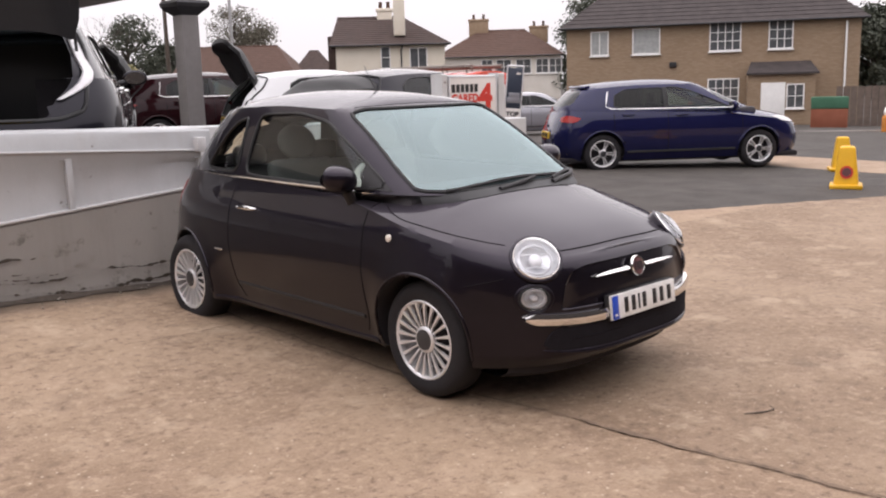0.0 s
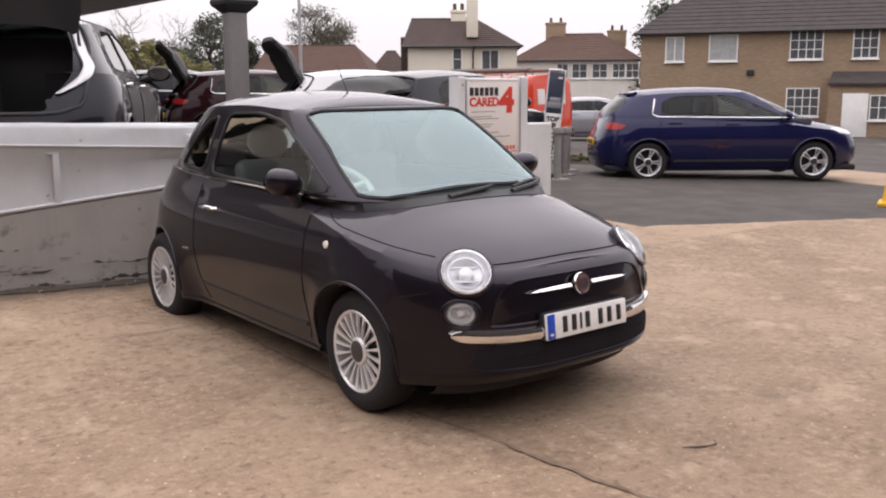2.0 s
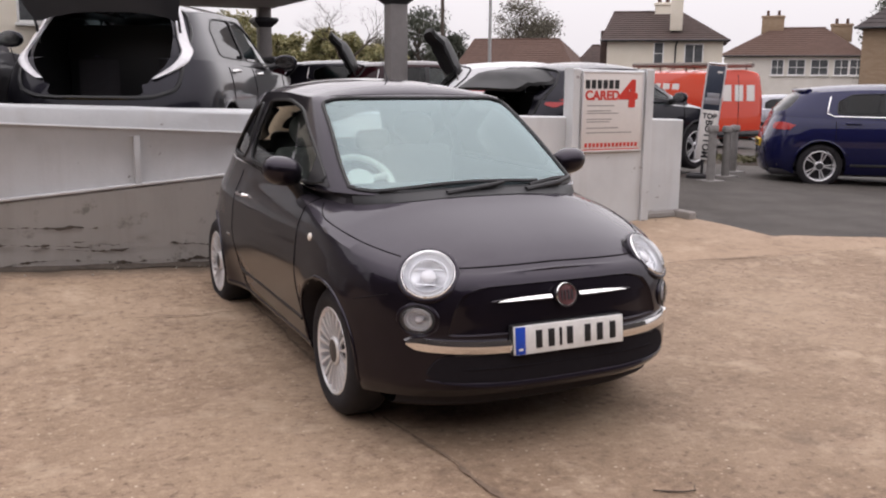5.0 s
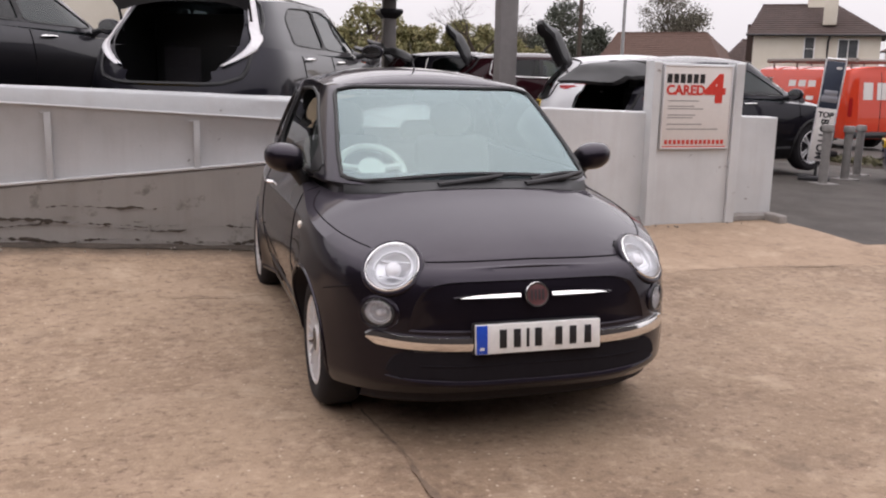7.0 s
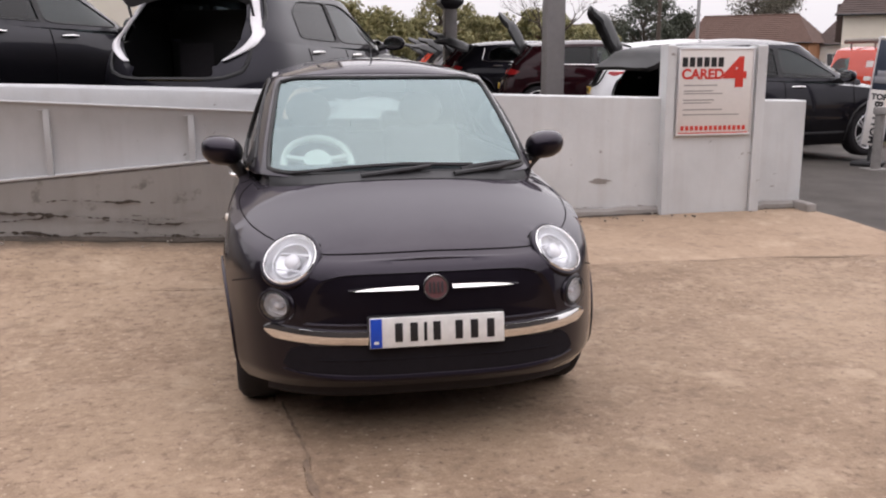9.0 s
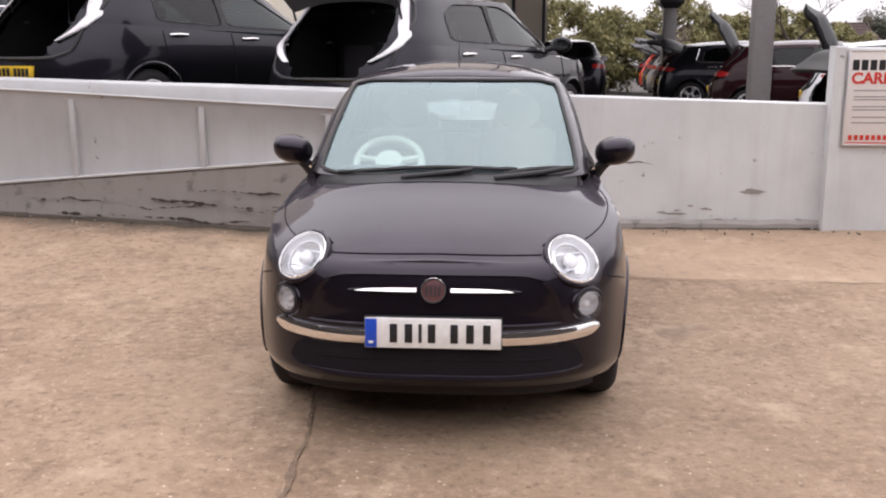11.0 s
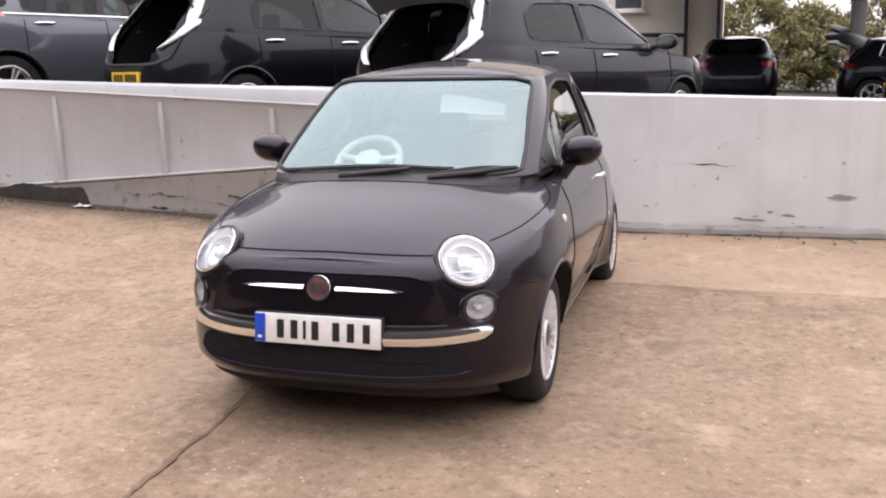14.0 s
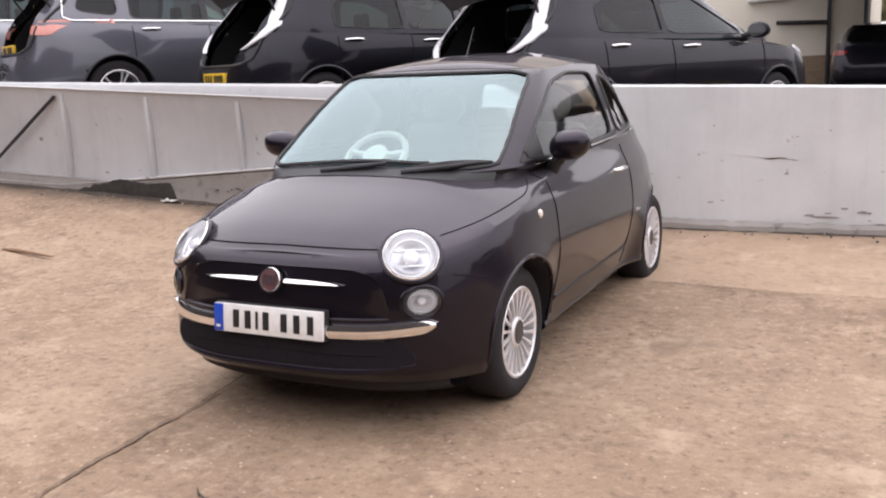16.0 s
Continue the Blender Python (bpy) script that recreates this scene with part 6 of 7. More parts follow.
    for sign in (1, -1):
        for loop, g in ((door1, g1), (door2, g2)) + (((quarter, g2),) if quarter is not None else ()):
            part("door_window", sheet(bmesh.new(), lambda q: at_side(cabin, q, sign, -0.006), loop), g, car)
            part("window_seal", seal(bmesh.new(), at_side(cabin, loop, sign, 0.0), 0.007), SEAL, car)
    for sign in (1, -1):
        loop = outline([(bp - 0.035, zb + 0.045), (bp + 0.045, zb + 0.05), (bp + 0.045, top + 0.005), (bp - 0.035, top + 0.005)], 1, 40, 0.05)
        part("pillar_trim", sheet(bmesh.new(), lambda q: at_side(cabin, q, sign, 0.004), loop), SEAL, car)
    if not hatch:
        part("rear_window", sheet(bmesh.new(), lambda q: at_rear(cabin, q, -0.004), tailw), g2, car)
    for y in (-WB / 2, WB / 2):
        wheel_well(car, y, wz, r + 0.05, W - 0.03, low)
        for sign in (1, -1):
            wheel(car, (sign * (W - 0.125), y, wz), sign, r, 0.21, r * 0.70, spec.get("spokes", 5), "twin", 20)
            a = np.linspace(-0.3, math.pi + 0.3, 26)
            rr = r + 0.058
            pts = [(sign * (float(low.side(y + rr * math.cos(t), wz + rr * math.sin(t))) + 0.001), y + rr * math.cos(t), wz + rr * math.sin(t)) for t in a]
            part("wheel_arch_lip", tube(bmesh.new(), pts, 0.016, 6), TRIM if spec.get("cladding") else paint_mat, car)
    part("floor_pan", box(bmesh.new(), (-W + 0.12, front + 0.15, 0.17), (W - 0.12, rear - 0.12, 0.26), 0.03), WELL, car)
    part("cabin_floor", box(bmesh.new(), (-W + 0.14, front + 1.0, 0.30), (W - 0.14, rear - 0.2, 0.42), 0.03), CABIN, car)
    part("dashboard", box(bmesh.new(), (-W + 0.2, cowl - 0.05, 0.6), (W - 0.2, cowl + 0.5, zb + 0.02), 0.06), CABIN, car)
    for x in (-0.36, 0.36):
        for y in (0.0, 0.85):
            b = box(bmesh.new(), (x - 0.24, y + 0.06, 0.45), (x + 0.24, y + 0.20, zb + 0.10), 0.06)
            box(b, (x - 0.13, y + 0.10, zb + 0.10), (x + 0.13, y + 0.19, zb + 0.28), 0.05)
            part("seat_back", b, CABIN, car)
    if hatch:
        b = bmesh.new()
        box(b, (-0.64 * W, spec["door_end"] - 0.1, spec["boot"] - 0.05), (0.64 * W, rear - 0.10, spec["boot"] - 0.01), 0.01)
        for s in (1, -1):
            zs = np.linspace(spec["boot"] - 0.05, H - 0.2, 9)
            ends = [float(low.rear(0.7 * W, z)) if z < zb else float(cabin.rear(min(0.7 * W, 0.9 * float(cabin.half(z))), z)) for z in zs]
            quads(b, [[(s * min(0.71 * W, 0.92 * float(cabin.half(z)) if z > zb else 9), y, z) for y in (spec["door_end"] - 0.1, 0.5 * (spec["door_end"] + e), e - 0.10)] for z, e in zip(zs, ends)])
        box(b, (-0.7 * W, spec["door_end"] - 0.16, spec["boot"] - 0.05), (0.7 * W, spec["door_end"] - 0.10, H - 0.22), 0.01)
        part("boot_lining", b, SEAL, car)
        lid_loop = outline([(-0.72 * W, spec["boot"] + 0.02), (0.72 * W, spec["boot"] + 0.02), (0.74 * W, zb + 0.2), (0.62 * W, H - 0.10), (-0.62 * W, H - 0.10), (-0.74 * W, zb + 0.2)], 2)
        hinge = Vector((0, float(cabin.rear(0.0, H - 0.10)), H - 0.09))
        swing = Matrix.Translation(hinge) @ Matrix.Rotation(radians(spec.get("lift", 80)), 4, "X") @ Matrix.Translation(-hinge)

        def lid_at(q):
            return [swing @ Vector((x, max(float(cabin.rear(x, z)), float(low.rear(x, z)) if z < zb + 0.02 else -9), z)) for x, z in q]

        b = sheet(bmesh.new(), lid_at, lid_loop, 0.07, swing.to_3x3() @ Vector((0, -1, 0)))
        lid = part("tailgate", b, lid_mat or paint_mat, car, "raised tailgate")
        c = lid_loop.mean(0)
        b = sheet(bmesh.new(), lambda q: [p + swing.to_3x3() @ Vector((0, -0.07, 0)) for p in lid_at(q)], lid_loop)
        part("tailgate_lining", b, TRIM, lid)
        for s in (1, -1):
            p0 = Vector((s * 0.66 * W, float(cabin.rear(0.6 * W, zb + 0.2)) - 0.1, zb + 0.16))
            p1 = swing @ Vector((s * 0.66 * W, float(cabin.rear(0.6 * W, zb + 0.2)) - 0.08, zb + 0.14))
            part("gas_strut", tube(bmesh.new(), [p0, p0 + 0.5 * (p1 - p0), p1], [0.012, 0.011, 0.007], 8), TRIM, lid)
        b = seal(bmesh.new(), [Vector((x, max(float(cabin.rear(x, z)), float(low.rear(x, z)) if z < zb + 0.02 else -9) + 0.004, z)) for x, z in lid_loop], 0.018)
        part("boot_seal", b, SEAL, car)
    for sign in (1, -1):
        loop = outline(spec["tail_lamp"], 1, 40)
        b = bmesh.new()
        if "blade_lamp" in spec:
            rows = []
            lip_in = curve((0.86, 0.48), (0.93, 0.61), (1.02, 0.75), (1.10, 0.81), (1.46, 0.80))
            lip_out = curve((0.86, 0.52), (0.93, 0.70), (1.02, 0.86), (1.10, 0.90), (1.46, 0.885))
            for z in np.linspace(0.87, 1.45, 30):
                f = float(smooth(zb - 0.06, zb + 0.22, z))
                row = []
                for u, lift in ((0, -0.002), (0.06, 0.024), (0.35, 0.034), (0.7, 0.034), (0.94, 0.024), (1, -0.002)):
                    k = float(lip_in(z)) + (float(lip_out(z)) - float(lip_in(z))) * u
                    x = k * ((1 - f) * float(low.half(z)) + f * float(cabin.half(z)))
                    g = float(smooth(zb + 0.02, zb + 0.14, z))
                    yc = float(cabin.rear(min(x, 0.985 * float(cabin.half(z))), z))
                    p = Vector((x, (1 - g) * max(yc, float(low.rear(x, z))) + g * yc))
                    row.append(Vector((sign * (p.x + 0.4 * lift), p.y + lift, z)))
                rows.append(row)
            quads(b, rows)
            part("tail_lamp", b, lamp_mat or RED_LENS, car)

        def lamp_at(q, sign=sign):
            out = []
            for x, z in q:
                h = low if z < zb + 0.01 else cabin
                out.append(Vector((sign * x * W, float(h.rear(x * W, z)) + 0.014, z)))
            return out

        if "blade_lamp" not in spec:
            part("tail_lamp", sheet(b, lamp_at, loop, 0.05, Vector((-sign * 0.3, -1, 0))), lamp_mat or RED_LENS, car)
        loop = outline([(0.58, bon - 0.20), (0.93, bon - 0.15), (0.96, bon - 0.05), (0.80, bon - 0.06)], 1, 36)
        part("headlight", sheet(bmesh.new(), lambda q: [Vector((sign * x * W, float(low.front(x * W, z)) - 0.008, z)) for x, z in q], loop), CLEAR_LAMP, car)
        for y in (spec["h1"], spec["h2"]):
            hz = zb - 0.07 + 0.02 * (y > 0.3)
            hx = float(low.side(y, hz))
            b = tube(bmesh.new(), [(sign * (hx - 0.003), y - 0.11, hz), (sign * (hx + 0.024), y - 0.085, hz), (sign * (hx + 0.03), y, hz + 0.003), (sign * (hx + 0.024), y + 0.085, hz), (sign * (hx - 0.003), y + 0.11, hz)], [0.008, 0.013, 0.015, 0.013, 0.008], 8)
            part("door_handle", b, paint_mat if spec is HATCHBACK else CHROME, car)
        for y in (a0 - 0.14, bp, spec["door_end"] + 0.02):
            pts = [(sign * (float(low.side(y, z)) + 0.001), y + (0.10 * max(0, (0.55 - z)) if y > bp + 0.2 else 0), z) for z in np.linspace(0.28, zb - 0.02, 12)]
            part("door_shut_line", tube(bmesh.new(), pts, 0.005, 6), SHUT, car)
        mir = new("door_mirror")
        mir.parent = car
        mir.matrix_local = Matrix.Translation((sign * (W + 0.05), a0 + 0.06, zb + 0.06))
        b = bmesh.new()
        bmesh.ops.create_uvsphere(b, u_segments=18, v_segments=10, radius=1.0)
        for v in b.verts:
            v.co = (0.125 * v.co.x, 0.09 * v.co.y * (1 if v.co.y < 0 else 0.4), 0.08 * math.copysign(abs(v.co.z) ** 0.85, v.co.z))
        part("mirror_shell", b, paint_mat, mir)
        part("mirror_glass", sheet(bmesh.new(), lambda q: [Vector((x, 0.038, z)) for x, z in q], arch(0, 0, 1, 28) * np.array([0.105, 0.062])), CHROME, mir)
        part("mirror_foot", tube(bmesh.new(), [(-sign * 0.08, 0, -0.03), (-sign * 0.18, 0.01, -0.06)], 0.03, 8), TRIM, mir)
        if spec.get("chrome"):
            end = spec["quarter"][1] if "quarter" in spec else spec["door_end"]
            pts = [(y, zb + 0.022 + 0.05 * (y - a0) / L) for y in np.linspace(a0 - 0.15, end + 0.05, 18)]
            pts += [(end + 0.14 - 0.05 * u, zb + 0.09 + 0.24 * u) for u in np.linspace(0, 1, 6)]
            part("window_line", tube(bmesh.new(), [(sign * (float(cabin.side(y, z)) + 0.008), y, z) for y, z in pts], 0.011, 6), CHROME, car, "chrome window line")
        if spec.get("rails"):
            pts = [(sign * W * 0.62, y, H - 0.055 + 0.05 * math.sin(math.pi * u) ** 0.4) for u, y in zip(np.linspace(0, 1, 16), np.linspace(head + 0.45, tip - 0.35, 16))]
            part("roof_rail", tube(bmesh.new(), pts, 0.016, 8), CHROME, car)
        pts = [(sign * (float(low.side(y, 0.34)) + 0.002), y, 0.34) for y in np.linspace(-WB / 2 + r + 0.1, WB / 2 - r - 0.1, 8)]
        part("sill_trim", tube(bmesh.new(), pts, 0.02, 6, flat=0.5), TRIM, car)
    b = bmesh.new()
    sheet(b, lambda q: at_front(low, q, 0.006), outline([(-0.5 * W, 0.32), (0.5 * W, 0.32), (0.55 * W, bon - 0.22), (-0.55 * W, bon - 0.22)], 2))
    part("grille", b, TRIM, car)
    part("grille_bar", tube(bmesh.new(), at_front(low, [(x * W, bon - 0.22 - 0.1 * (1 - abs(x) / 0.5)) for x in np.linspace(-0.5, 0.5, 15)], 0.012), 0.012, 6), CHROME, car)
    if plate:
        pz = spec.get("plate_z", 0.62)
        py = float(low.rear(0.0, pz))
        pl = new("rear_number_plate")
        pl.parent = car
        pl.matrix_local = Matrix.Translation((0, py + 0.012, pz))
        part("plate", box(bmesh.new(), (-0.26, -0.03, -0.056), (0.26, 0.006, 0.056), 0.004), PLATE_YELLOW, pl, "yellow rear number plate")
        for x in (-0.20, -0.145, -0.09, -0.035, 0.065, 0.125, 0.185):
            part("plate_bar", box(bmesh.new(), (x - 0.02, 0.004, -0.035), (x + 0.02, 0.009, 0.035)), INK, pl)
    if not hatch:
        part("tail_spoiler", tube(bmesh.new(), [(x * W, float(cabin.rear(x * W, H - 0.09)) + 0.03, H - 0.105) for x in np.linspace(-0.55, 0.55, 13)], 0.03, 8, flat=2.0), paint_mat, car)
    return car


LEAF = dict(L=4.445, W=1.77, H=1.55, WB=2.70, RO=0.80, belt=0.99, R=0.315, bonnet=0.95, cowl=-1.38, head=-0.45, tip=1.62, trail=2.0, pillar=0.28, door_end=1.15,
            boot=0.70, lift=116, h1=0.02, h2=0.98, spokes=5, plate_z=0.60,
            tail_lamp=[(0.50, 0.90), (0.62, 0.88), (0.94, 1.10), (0.97, 1.20), (0.86, 1.44), (0.76, 1.44), (0.82, 1.20), (0.78, 1.10)],
            mouth=[(-0.36, 0.72), (0.36, 0.72), (0.42, 0.86), (0.52, 0.96), (0.56, 1.06), (0.56, 1.30), (-0.56, 1.30), (-0.56, 1.06), (-0.52, 0.96), (-0.42, 0.86)], blade_lamp=True)
SUV = dict(L=4.64, W=1.82, H=1.70, WB=2.705, RO=1.02, belt=1.09, R=0.35, bonnet=1.06, cowl=-1.35, head=-0.45, tip=1.85, trail=2.22, pillar=0.22, door_end=1.12, quarter=(1.26, 1.72),
           boot=0.78, lift=100, h1=-0.05, h2=0.92, spokes=5, cladding=True, chrome=True, rails=True, plate_z=0.85,
           tail_lamp=[(0.66, 1.00), (0.90, 0.98), (0.93, 1.08), (0.88, 1.16), (0.66, 1.14)])
HATCHBACK = dict(L=4.385, W=1.77, H=1.52, WB=2.70, RO=0.80, belt=1.0, R=0.32, bonnet=0.92, cowl=-1.32, head=-0.38, tip=1.60, trail=1.98, pillar=0.24, door_end=1.14,
                 boot=0.72, lift=104, h1=0.0, h2=0.92, spokes=5, chrome=True, plate_z=0.62,
                 tail_lamp=[(0.64, 0.86), (0.92, 0.84), (0.94, 0.92), (0.80, 0.96), (0.60, 0.94)])
COMPACT = dict(L=4.135, W=1.765, H=1.57, WB=2.53, RO=0.78, belt=1.02, R=0.34, bonnet=0.98, cowl=-1.22, head=-0.35, tip=1.48, trail=1.90, pillar=0.22, door_end=1.0,
               boot=0.76, lift=104, h1=0.0, h2=0.85, spokes=5, cladding=True, plate_z=0.70,
               tail_lamp=[(0.80, 1.00), (0.92, 0.95), (0.94, 1.02), (0.86, 1.10)])


def parked(x, y, z, heading):
    """A pose for a car whose nose points heading degrees from +y towards +x."""
    return Matrix.Translation((x, y, z)) @ Matrix.Rotation(radians(180 - heading), 4, "Z") @ Matrix.Rotation(0, 4, "X")


road_car("electric_hatchback", "black electric hatchback with raised tailgate behind the low wall", LEAF, parked(-0.38, 4.72, 0.60, 27), LEAF_PAINT, True, lamp_mat=CLEAR_LAMP)
road_car("electric_hatchback", "black electric hatchback with raised tailgate and yellow plate", LEAF, parked(-3.10, 4.70, 0.78, 27), LEAF_PAINT, True, lamp_mat=CLEAR_LAMP)
road_car("family_suv", "grey metallic family SUV with open tailgate and chrome trim", SUV, parked(-5.95, 4.80, 0.93, 27), GREY_PAINT, True, lamp_mat=PINK_LENS)
road_car("family_suv", "silver grey family SUV parked at the end of the row", SUV, parked(-8.9, 4.85, 1.10, 27), SILVER_PAINT, True)
road_car("blue_hatchback", "dark blue five-door hatchback with chrome window line on the asphalt", HATCHBACK, parked(10.49, 4.80, -0.055, 128), BLUE_PAINT, False, TINT_GLASS, DARK_GLASS)
road_car("street_car", "silver hatchback parked along the street", HATCHBACK, parked(21.3, 17.3, -0.42, 122), SILVER_PAINT, False, DARK_GLASS, DARK_GLASS)
road_car("compact_suv", "black compact SUV with half-raised tailgate behind the sign", dict(COMPACT, lift=36), parked(6.10, 6.66, 0.17, 79), LEAF_PAINT, True, lid_mat=SEAL)
road_car("white_crossover", "white crossover with raised dark tailgate", COMPACT, parked(7.05, 9.97, 0.24, 106), WHITE_PAINT, True, lid_mat=SEAL)
road_car("red_hatchback", "dark red hatchback with raised tailgate", HATCHBACK, parked(6.31, 12.89, 0.33, 106), DARKRED_PAINT, True, lid_mat=SEAL)
for k, (mat, word) in enumerate(((LEAF_PAINT, "black"), (DARKRED_PAINT, "dark red"), (SILVER_PAINT, "silver"), (LEAF_PAINT, "black"), (RED_PAINT, "bright red"), (LEAF_PAINT, "black"))):
    road_car("row_hatchback", word + " hatchback with raised tailgate in the far row", dict(HATCHBACK, lift=(62, 84, 74)[k % 3]), parked(5.85 + 0.3 * k, 16.0 + 2.9 * k, 0.38, 106), mat, True, lid_mat=SEAL)
road_car("black_saloon", "black hatchback standing beside the showroom", HATCHBACK, parked(1.74, 17.8, 0.45, 3), LEAF_PAINT, False, plate=False)


# ---- things round the yard ----
SIGN_FACE = simple("white_sign_face", (0.72, 0.68, 0.65), 0.45, vary=0.04)
SIGN_RED = simple("red_sign_print", (0.62, 0.045, 0.03), 0.45)
SIGN_GREY = simple("grey_sign_print", (0.30, 0.28, 0.27), 0.5)


def lettering(text, parent, material, size, m, name="lettering", bold=0.0):
    cu = bpy.data.curves.new(name, "FONT")
    cu.body, cu.size, cu.extrude, cu.offset = text, size, 0.002, bold
    cu.materials.append(material)
    ob = new(name, cu)
    ob.parent = parent
    ob.matrix_local = m
    return ob


sign = thing("wall_sign", "white notice board with dark and red print on the wall slab", "sign", Matrix.Translation((3.395, float(WALL_Y(3.395)) + 0.012, 1.185)) @ Matrix.Rotation(radians(2.2), 4, "Z"))
part("board", box(bmesh.new(), (-0.362, -0.012, -0.375), (0.362, 0.010, 0.375), 0.004), SIGN_FACE, sign)
b = bmesh.new()
for lo, hi in (((-0.372, -0.385), (0.372, -0.372)), ((-0.372, 0.372), (0.372, 0.385)), ((-0.372, -0.385), (-0.358, 0.385)), ((0.358, -0.385), (0.372, 0.385))):
    box(b, (lo[0], -0.018, lo[1]), (hi[0], 0.012, hi[1]), 0.003)
part("sign_frame", b, ALLOY, sign)
flat = Matrix.Rotation(radians(90), 4, "X")
for k in range(6):
    part("name_bar", box(bmesh.new(), (-0.335 + k * 0.070, -0.0145, 0.222), (-0.335 + k * 0.070 + 0.052, -0.011, 0.305)), INK, sign)
lettering("CARED", sign, SIGN_RED, 0.122, Matrix.Translation((-0.338, -0.014, 0.118)) @ flat @ Matrix.Diagonal((1.05, 1, 1, 1)), "word", 0.004)
lettering("4", sign, SIGN_RED, 0.345, Matrix.Translation((0.085, -0.014, 0.058)) @ flat @ Matrix.Diagonal((1.2, 1, 1, 1)), "numeral", 0.016)
b = bmesh.new()
rngs = random.Random(4)
for z in (0.055, 0.005, -0.018, -0.075, -0.10, -0.16, -0.205):
    box(b, (-0.31, -0.0135, z), (-0.31 + 0.25 + 0.33 * rngs.random(), -0.011, z + 0.010))
part("text_bars", b, SIGN_GREY, sign)
for k in range(14):
    part("address_bar", box(bmesh.new(), (-0.325 + k * 0.047, -0.0145, -0.340), (-0.325 + k * 0.047 + 0.030, -0.011, -0.300)), SIGN_RED, sign)
part("red_footer", box(bmesh.new(), (-0.345, -0.0125, -0.368), (0.345, -0.0105, -0.358)), SIGN_RED, sign)

# bollards
BOLLARD = simple("grey_bollard_paint", (0.23, 0.215, 0.205), 0.6, vary=0.2, scale=12)


def bollard(x, y):
    z = float(ground_height(x, y))
    ob = thing("bollard", "grey painted steel bollard with flanged cap", "bollard", Matrix.Translation((x, y, z)), group="bollards by the lane")
    part("post", spin(bmesh.new(), [(0.058, 0), (0.058, 0.70), (0.0, 0.70)], 20), BOLLARD, ob)
    part("cap", spin(bmesh.new(), [(0.062, 0.68), (0.082, 0.69), (0.082, 0.75), (0.07, 0.775), (0.0, 0.78)], 20), BOLLARD, ob)
    part("base_plate", box(bmesh.new(), (-0.14, -0.14, -0.01), (0.14, 0.14, 0.012), 0.003), BOLLARD, ob)


for x, y in ((6.94, 5.08), (8.14, 6.09), (9.04, 6.89)):
    bollard(x, y)

# swing sign on the pavement
board = thing("pavement_sign", "tall dark and white swing sign beside the bollards", "sign", facing(7.09, 5.45, float(ground_height(7.09, 5.45)), 42))
panel = new("panel")
panel.parent = board
panel.matrix_local = Matrix.Rotation(radians(5), 4, "Y")
part("dark_half", box(bmesh.new(), (-0.115, -0.015, 0.98), (0.115, 0.015, 1.60), 0.01), simple("navy_sign_panel", (0.035, 0.045, 0.07), 0.35), panel)
part("white_half", box(bmesh.new(), (-0.115, -0.015, 0.27), (0.115, 0.015, 0.98), 0.01), SIGN_FACE, panel)
b = bmesh.new()
box(b, (-0.105, -0.022, 1.06), (0.105, -0.012, 1.15), 0.02)
box(b, (-0.08, -0.022, 1.14), (0.09, -0.012, 1.22), 0.03)
part("printed_car_shape", b, SILVER_PAINT, panel)
part("logo_bar", box(bmesh.new(), (0.02, -0.02, 1.50), (0.09, -0.012, 1.53)), SIGN_FACE, panel)
lettering("TOP", panel, INK, 0.10, Matrix.Translation((-0.10, -0.017, 0.86)) @ flat, "word", 0.004)
lettering("BOTTOM", panel, INK, 0.13, Matrix.Translation((-0.04, -0.017, 0.84)) @ flat @ Matrix.Rotation(radians(-90), 4, "Z"), "word", 0.004)
for x in (-0.122, 0.122):
    part("frame_post", tube(bmesh.new(), [(x, 0, 0.25), (x, 0, 1.63)], 0.013, 8), ALLOY, panel)
part("frame_top", tube(bmesh.new(), [(-0.122, 0, 1.63), (0.122, 0, 1.63)], 0.013, 8), ALLOY, panel)
part("stem", tube(bmesh.new(), [(0.01, 0.0, 0.05), (0.02, 0.02, 0.40)], 0.02, 8), TRIM, board)
part("weighted_base", box(bmesh.new(), (-0.20, -0.16, 0.0), (0.20, 0.16, 0.07), 0.03), TRIM, board)

# no-parking cones
CONE = simple("yellow_cone_plastic", (0.80, 0.44, 0.015), 0.4, vary=0.08, scale=10)


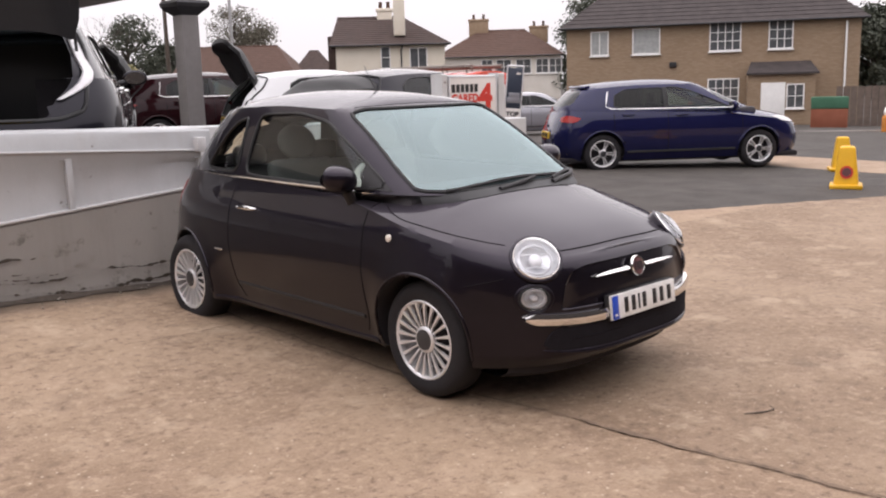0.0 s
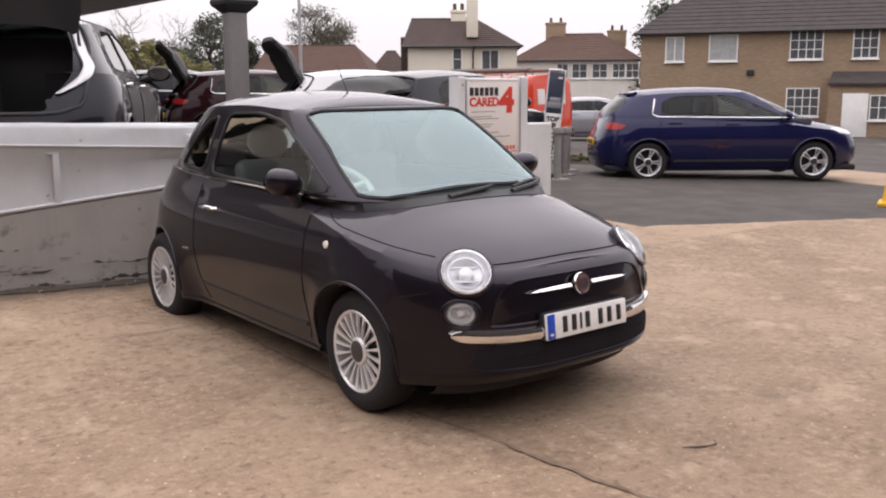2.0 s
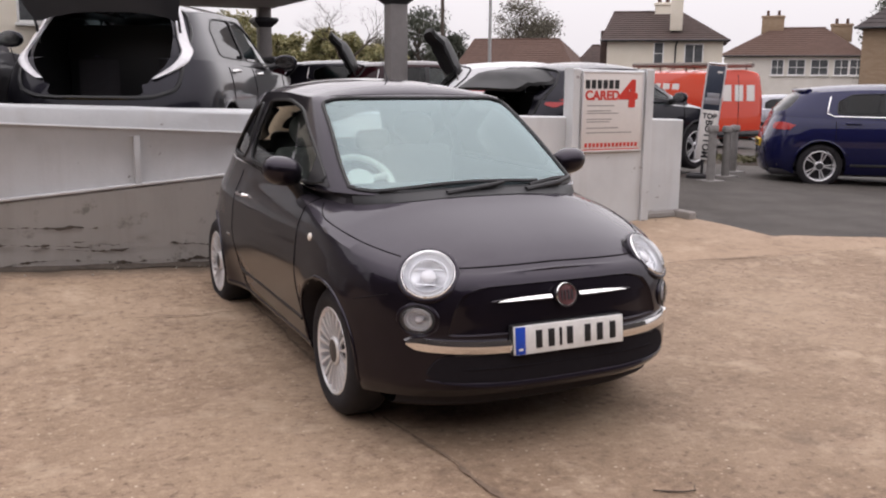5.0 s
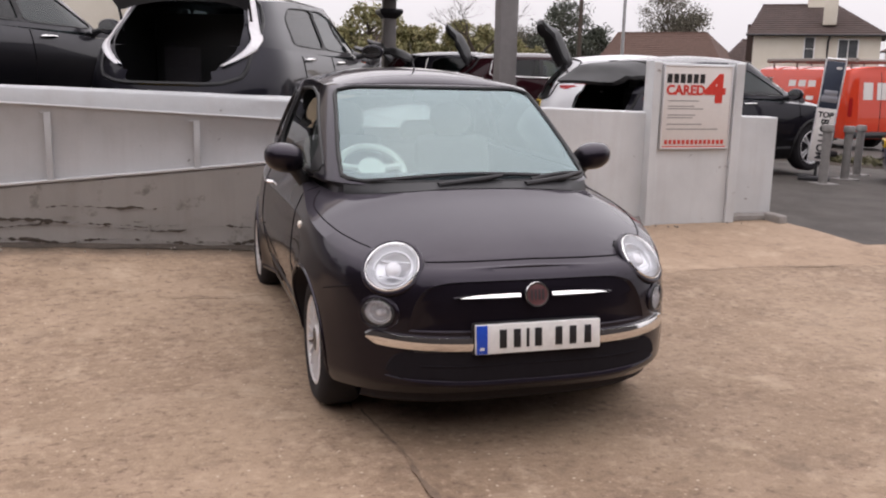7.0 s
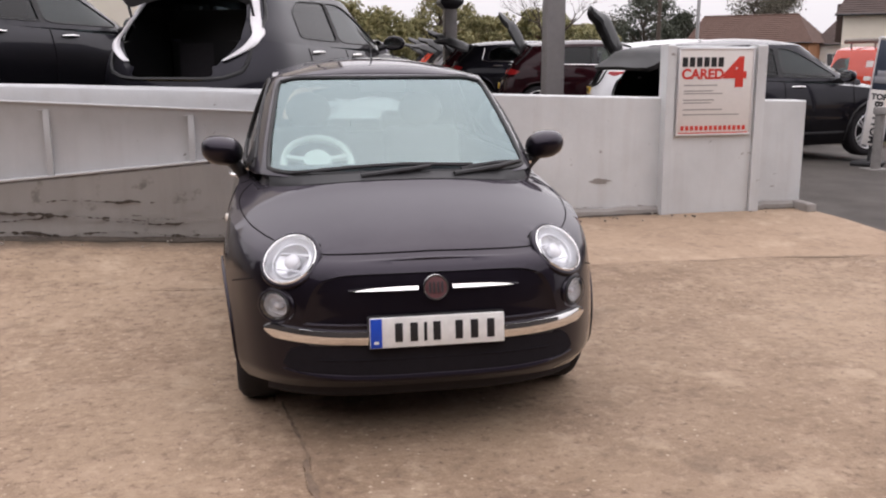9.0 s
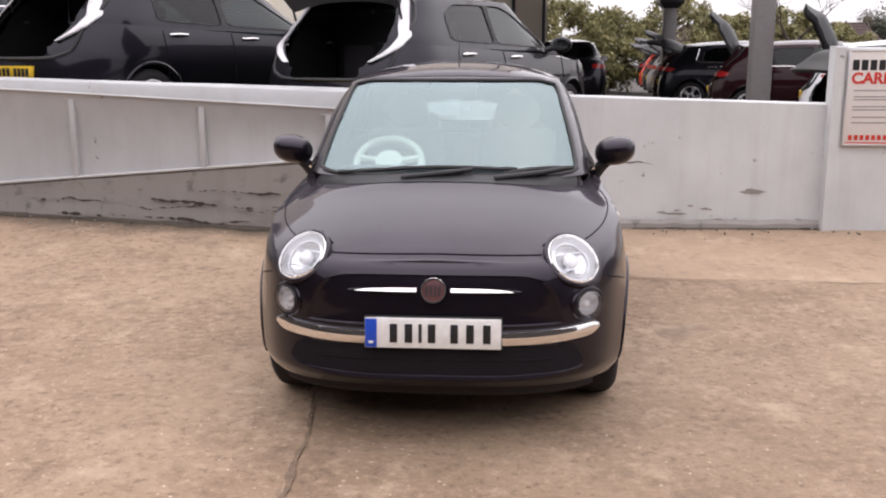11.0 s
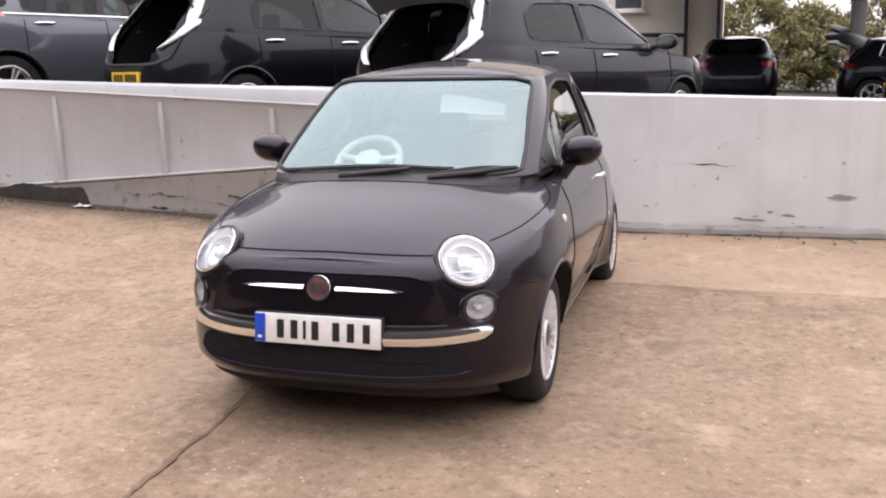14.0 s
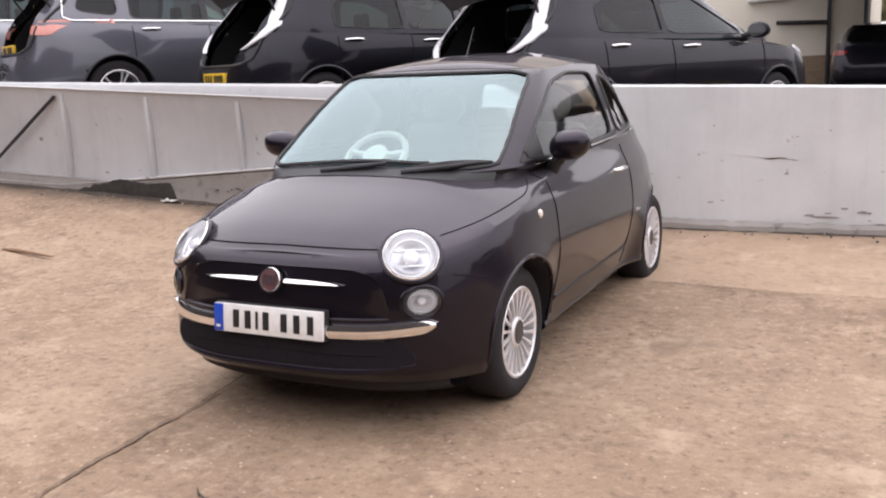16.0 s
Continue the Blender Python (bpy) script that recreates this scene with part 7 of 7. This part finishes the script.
def cone_block(x, y, turn):
    z = float(ground_height(x, y))
    ob = thing("no_parking_cone", "yellow plastic no-parking cone with red round decal", "traffic cone", Matrix.Translation((x, y, z)) @ Matrix.Rotation(radians(turn), 4, "Z"), group="no-parking cones")
    part("foot", box(bmesh.new(), (-0.20, -0.20, 0.0), (0.20, 0.20, 0.06), 0.02), CONE, ob)
    b = bmesh.new()
    rows = []
    for h, w, d in ((0.05, 0.155, 0.155), (0.30, 0.125, 0.115), (0.46, 0.105, 0.09), (0.53, 0.095, 0.075), (0.55, 0.07, 0.05)):
        rows.append([Vector((w * math.copysign(abs(math.cos(a)) ** 0.35, math.cos(a)), d * math.copysign(abs(math.sin(a)) ** 0.35, math.sin(a)), h)) for a in np.linspace(0, 2 * math.pi, 24, endpoint=False)])
    vs = quads(b, rows, close=True)
    b.faces.new(vs[-1])
    part("cone_body", b, CONE, ob)
    for s in (-1, 1):
        tilt = Matrix.Translation((0, s * 0.136, 0.22)) @ Matrix.Rotation(radians(-90 * s + 9 * s), 4, "X")
        part("decal_ring", spin(bmesh.new(), [(0.082, -0.004), (0.082, 0.004), (0.058, 0.004), (0.058, -0.004)], 24, tilt), SIGN_RED, ob, "red decal ring")
        part("decal_disc", spin(bmesh.new(), [(0.057, -0.002), (0.0, 0.001)], 20, tilt), BADGE_RED, ob)


cone_block(8.45, 0.72, -67)
cone_block(11.3, 2.0, -60)

# red van with roof rack
POLE_DARK = simple("weathered_rack_timber", (0.20, 0.17, 0.15), 0.8)
van = thing("red_van", "orange-red panel van with roof rack and white lettering shapes", "van", facing(14.8, 15.47, -0.2, 42))
vb = Hull(curve((0.2, 0.86), (0.5, 0.92), (1.1, 0.93), (1.7, 0.86), (2.0, 0.78)), curve((0.2, -2.4), (0.6, -2.45), (1.0, -2.2), (1.1, -1.75), (1.9, -1.2), (2.1, -1.0)),
          curve((0.2, 2.4), (0.6, 2.42), (1.7, 2.36), (2.1, 2.25)), (-1.0, 2.15), (3.0, 5.0))
turn = new("van_body")
turn.parent = van
turn.matrix_local = Matrix.Rotation(radians(224), 4, "Z")
windsc = outline([(-0.72, 1.15), (0.72, 1.15), (0.62, 1.72), (-0.62, 1.72)], 2)
cabw = outline([(-1.35, 1.15), (-0.45, 1.15), (-0.45, 1.68), (-0.95, 1.68)], 2)
bm = shell(vb, lambda y: 0.28 + 0 * np.asarray(y, float), lambda y: 1.88 + 0 * np.asarray(y, float), lambda y: 1.98 + 0 * np.asarray(y, float), [("side", arch(-1.5, 0.33, 0.40)), ("side", arch(1.35, 0.33, 0.40)), ("front", windsc), ("side", cabw)], 90, 18, 6)
part("shell", bm, RED_PAINT, turn)
part("windscreen", sheet(bmesh.new(), lambda q: at_front(vb, q, -0.004), windsc), TINT_GLASS, turn)
for s in (1, -1):
    part("cab_window", sheet(bmesh.new(), lambda q: at_side(vb, q, s, -0.005), cabw), TINT_GLASS, turn)
    b = bmesh.new()
    for k in range(3):
        y = 0.2 + 0.36 * k
        quads(b, [at_side(vb, [(y, 1.15), (y + 0.26, 1.15)], s, 0.006), at_side(vb, [(y, 1.62), (y + 0.26, 1.62)], s, 0.006)])
    part("letter_bars", b, SIGN_FACE, turn)
    part("rub_strip", tube(bmesh.new(), at_side(vb, [(y, 0.75) for y in np.linspace(-1.0, 0.9, 8)], s, 0.01), 0.03, 6), TRIM, turn)
    part("tail_lamp", sheet(bmesh.new(), lambda q: [Vector((s * x, float(vb.rear(x, z)) + 0.01, z)) for x, z in q], outline([(0.80, 0.8), (0.90, 0.8), (0.88, 1.25), (0.80, 1.25)], 1, 24)), RED_LENS, turn)
b = bmesh.new()
for k in range(3):
    x = -0.55 + 0.40 * k
    quads(b, [at_rear(vb, [(x, 1.2), (x + 0.28, 1.2)], 0.006), at_rear(vb, [(x, 1.6), (x + 0.28, 1.6)], 0.006)])
part("letter_bars", b, SIGN_FACE, turn)
part("door_gap", tube(bmesh.new(), at_rear(vb, [(0.0, z) for z in np.linspace(0.4, 1.85, 8)], 0.002), 0.008, 6), SHUT, turn)
part("rear_bumper", tube(bmesh.new(), at_rear(vb, [(x, 0.38) for x in np.linspace(-0.85, 0.85, 12)], 0.04), 0.08, 8), TRIM, turn)
for y in (-1.5, 1.35):
    wheel_well(turn, y, 0.33, 0.395, 0.90, vb)
b = bmesh.new()
for s in (-0.62, 0.62):
    tube(b, [(s, y, 2.10) for y in np.linspace(-1.0, 2.2, 6)], 0.06, 8)
for y in (-0.8, 0.1, 1.1, 2.0):
    tube(b, [(-0.72, y, 2.10), (0.72, y, 2.10)], 0.03, 8)
    for s in (-0.6, 0.6):
        tube(b, [(s, y, 1.92), (s, y, 2.1)], 0.025, 6)
part("roof_rack", b, POLE_DARK, turn)
for s in (1, -1):
    for y in (-1.5, 1.35):
        w = spin(bmesh.new(), [(0.0, 0.09), (0.20, 0.09), (0.22, 0.11), (0.31, 0.11), (0.33, 0.07), (0.33, -0.1), (0.0, -0.1)], 28, Matrix.Translation((s * 0.80, y, 0.33)) @ Matrix.Rotation(radians(90 * s), 4, "Y"))
        part("wheel", w, RUBBER, turn)

# poles, bins and street clutter
POLE = simple("galvanised_pole", (0.36, 0.36, 0.36), 0.5, 0.4)
for az, d, h, r in ((31.2, 36, 9.0, 0.07), (27.5, 52, 9.0, 0.13)):
    px, py, _ = bearing(az, d)
    ob = thing("street_pole", "tall slim grey street pole against the sky", "pole", Matrix.Translation((px, py, -0.4)))
    part("shaft", tube(bmesh.new(), [(0, 0, 0), (0, 0, h * 0.5), (0, 0, h)], [r, r * 0.85, r * 0.6], 10), POLE if r < 0.1 else BARK, ob)
px, py, _ = bearing(66.2, 44)
skip = thing("garden_bin", "rusty red and green steel container beside the brick house", "container", facing(px, py, -1.05, 66.2))
part("lower_panel", box(bmesh.new(), (-0.75, 0, 0), (0.75, 1.0, 0.95), 0.03), wall_material("rust_red_board", (0.20, 0.06, 0.03), (0.28, 0.10, 0.06)), skip)
part("upper_panel", box(bmesh.new(), (-0.76, -0.01, 0.95), (0.76, 1.01, 1.45), 0.03), wall_material("faded_green_board", (0.04, 0.12, 0.07), (0.06, 0.16, 0.10)), skip)
px, py, _ = bearing(67.5, 47)
fence = thing("garden_fence", "grey weathered garden fence beside the brick house", "fence", facing(px, py, -1.1, 67.5))
for k in range(16):
    part("board", box(bmesh.new(), (-0.8 + 0.3 * k, 0.02 * (k % 2), 0), (-0.8 + 0.3 * k + 0.28, 0.03 + 0.02 * (k % 2), 1.9)), FENCE_WOOD, fence)
px, py, _ = bearing(69.6, 38)
sack = thing("orange_skip_bag", "orange builders bag with white rubble sacks on top", "skip bag", facing(px, py, -1.0, 69.6))
part("bag", box(bmesh.new(), (-0.45, 0, 0), (0.45, 0.9, 0.85), 0.12, seg=3), simple("orange_woven_plastic", (0.55, 0.20, 0.03), 0.7, vary=0.25, scale=9), sack)
part("white_sack", box(bmesh.new(), (-0.40, 0.1, 0.8), (0.45, 0.8, 1.15), 0.15, seg=3), FRAME_WHITE, sack)
px, py, _ = bearing(58, 38)
kerb = solid("street_kerb", box(bmesh.new(), (-30, -0.15, -0.1), (30, 0.0, 0.10), 0.02), wall_material("kerb_concrete", (0.28, 0.25, 0.22), (0.36, 0.33, 0.30)), "pale concrete kerb along the street", "kerb", facing(px, py, -0.82, 58), kind="structure")
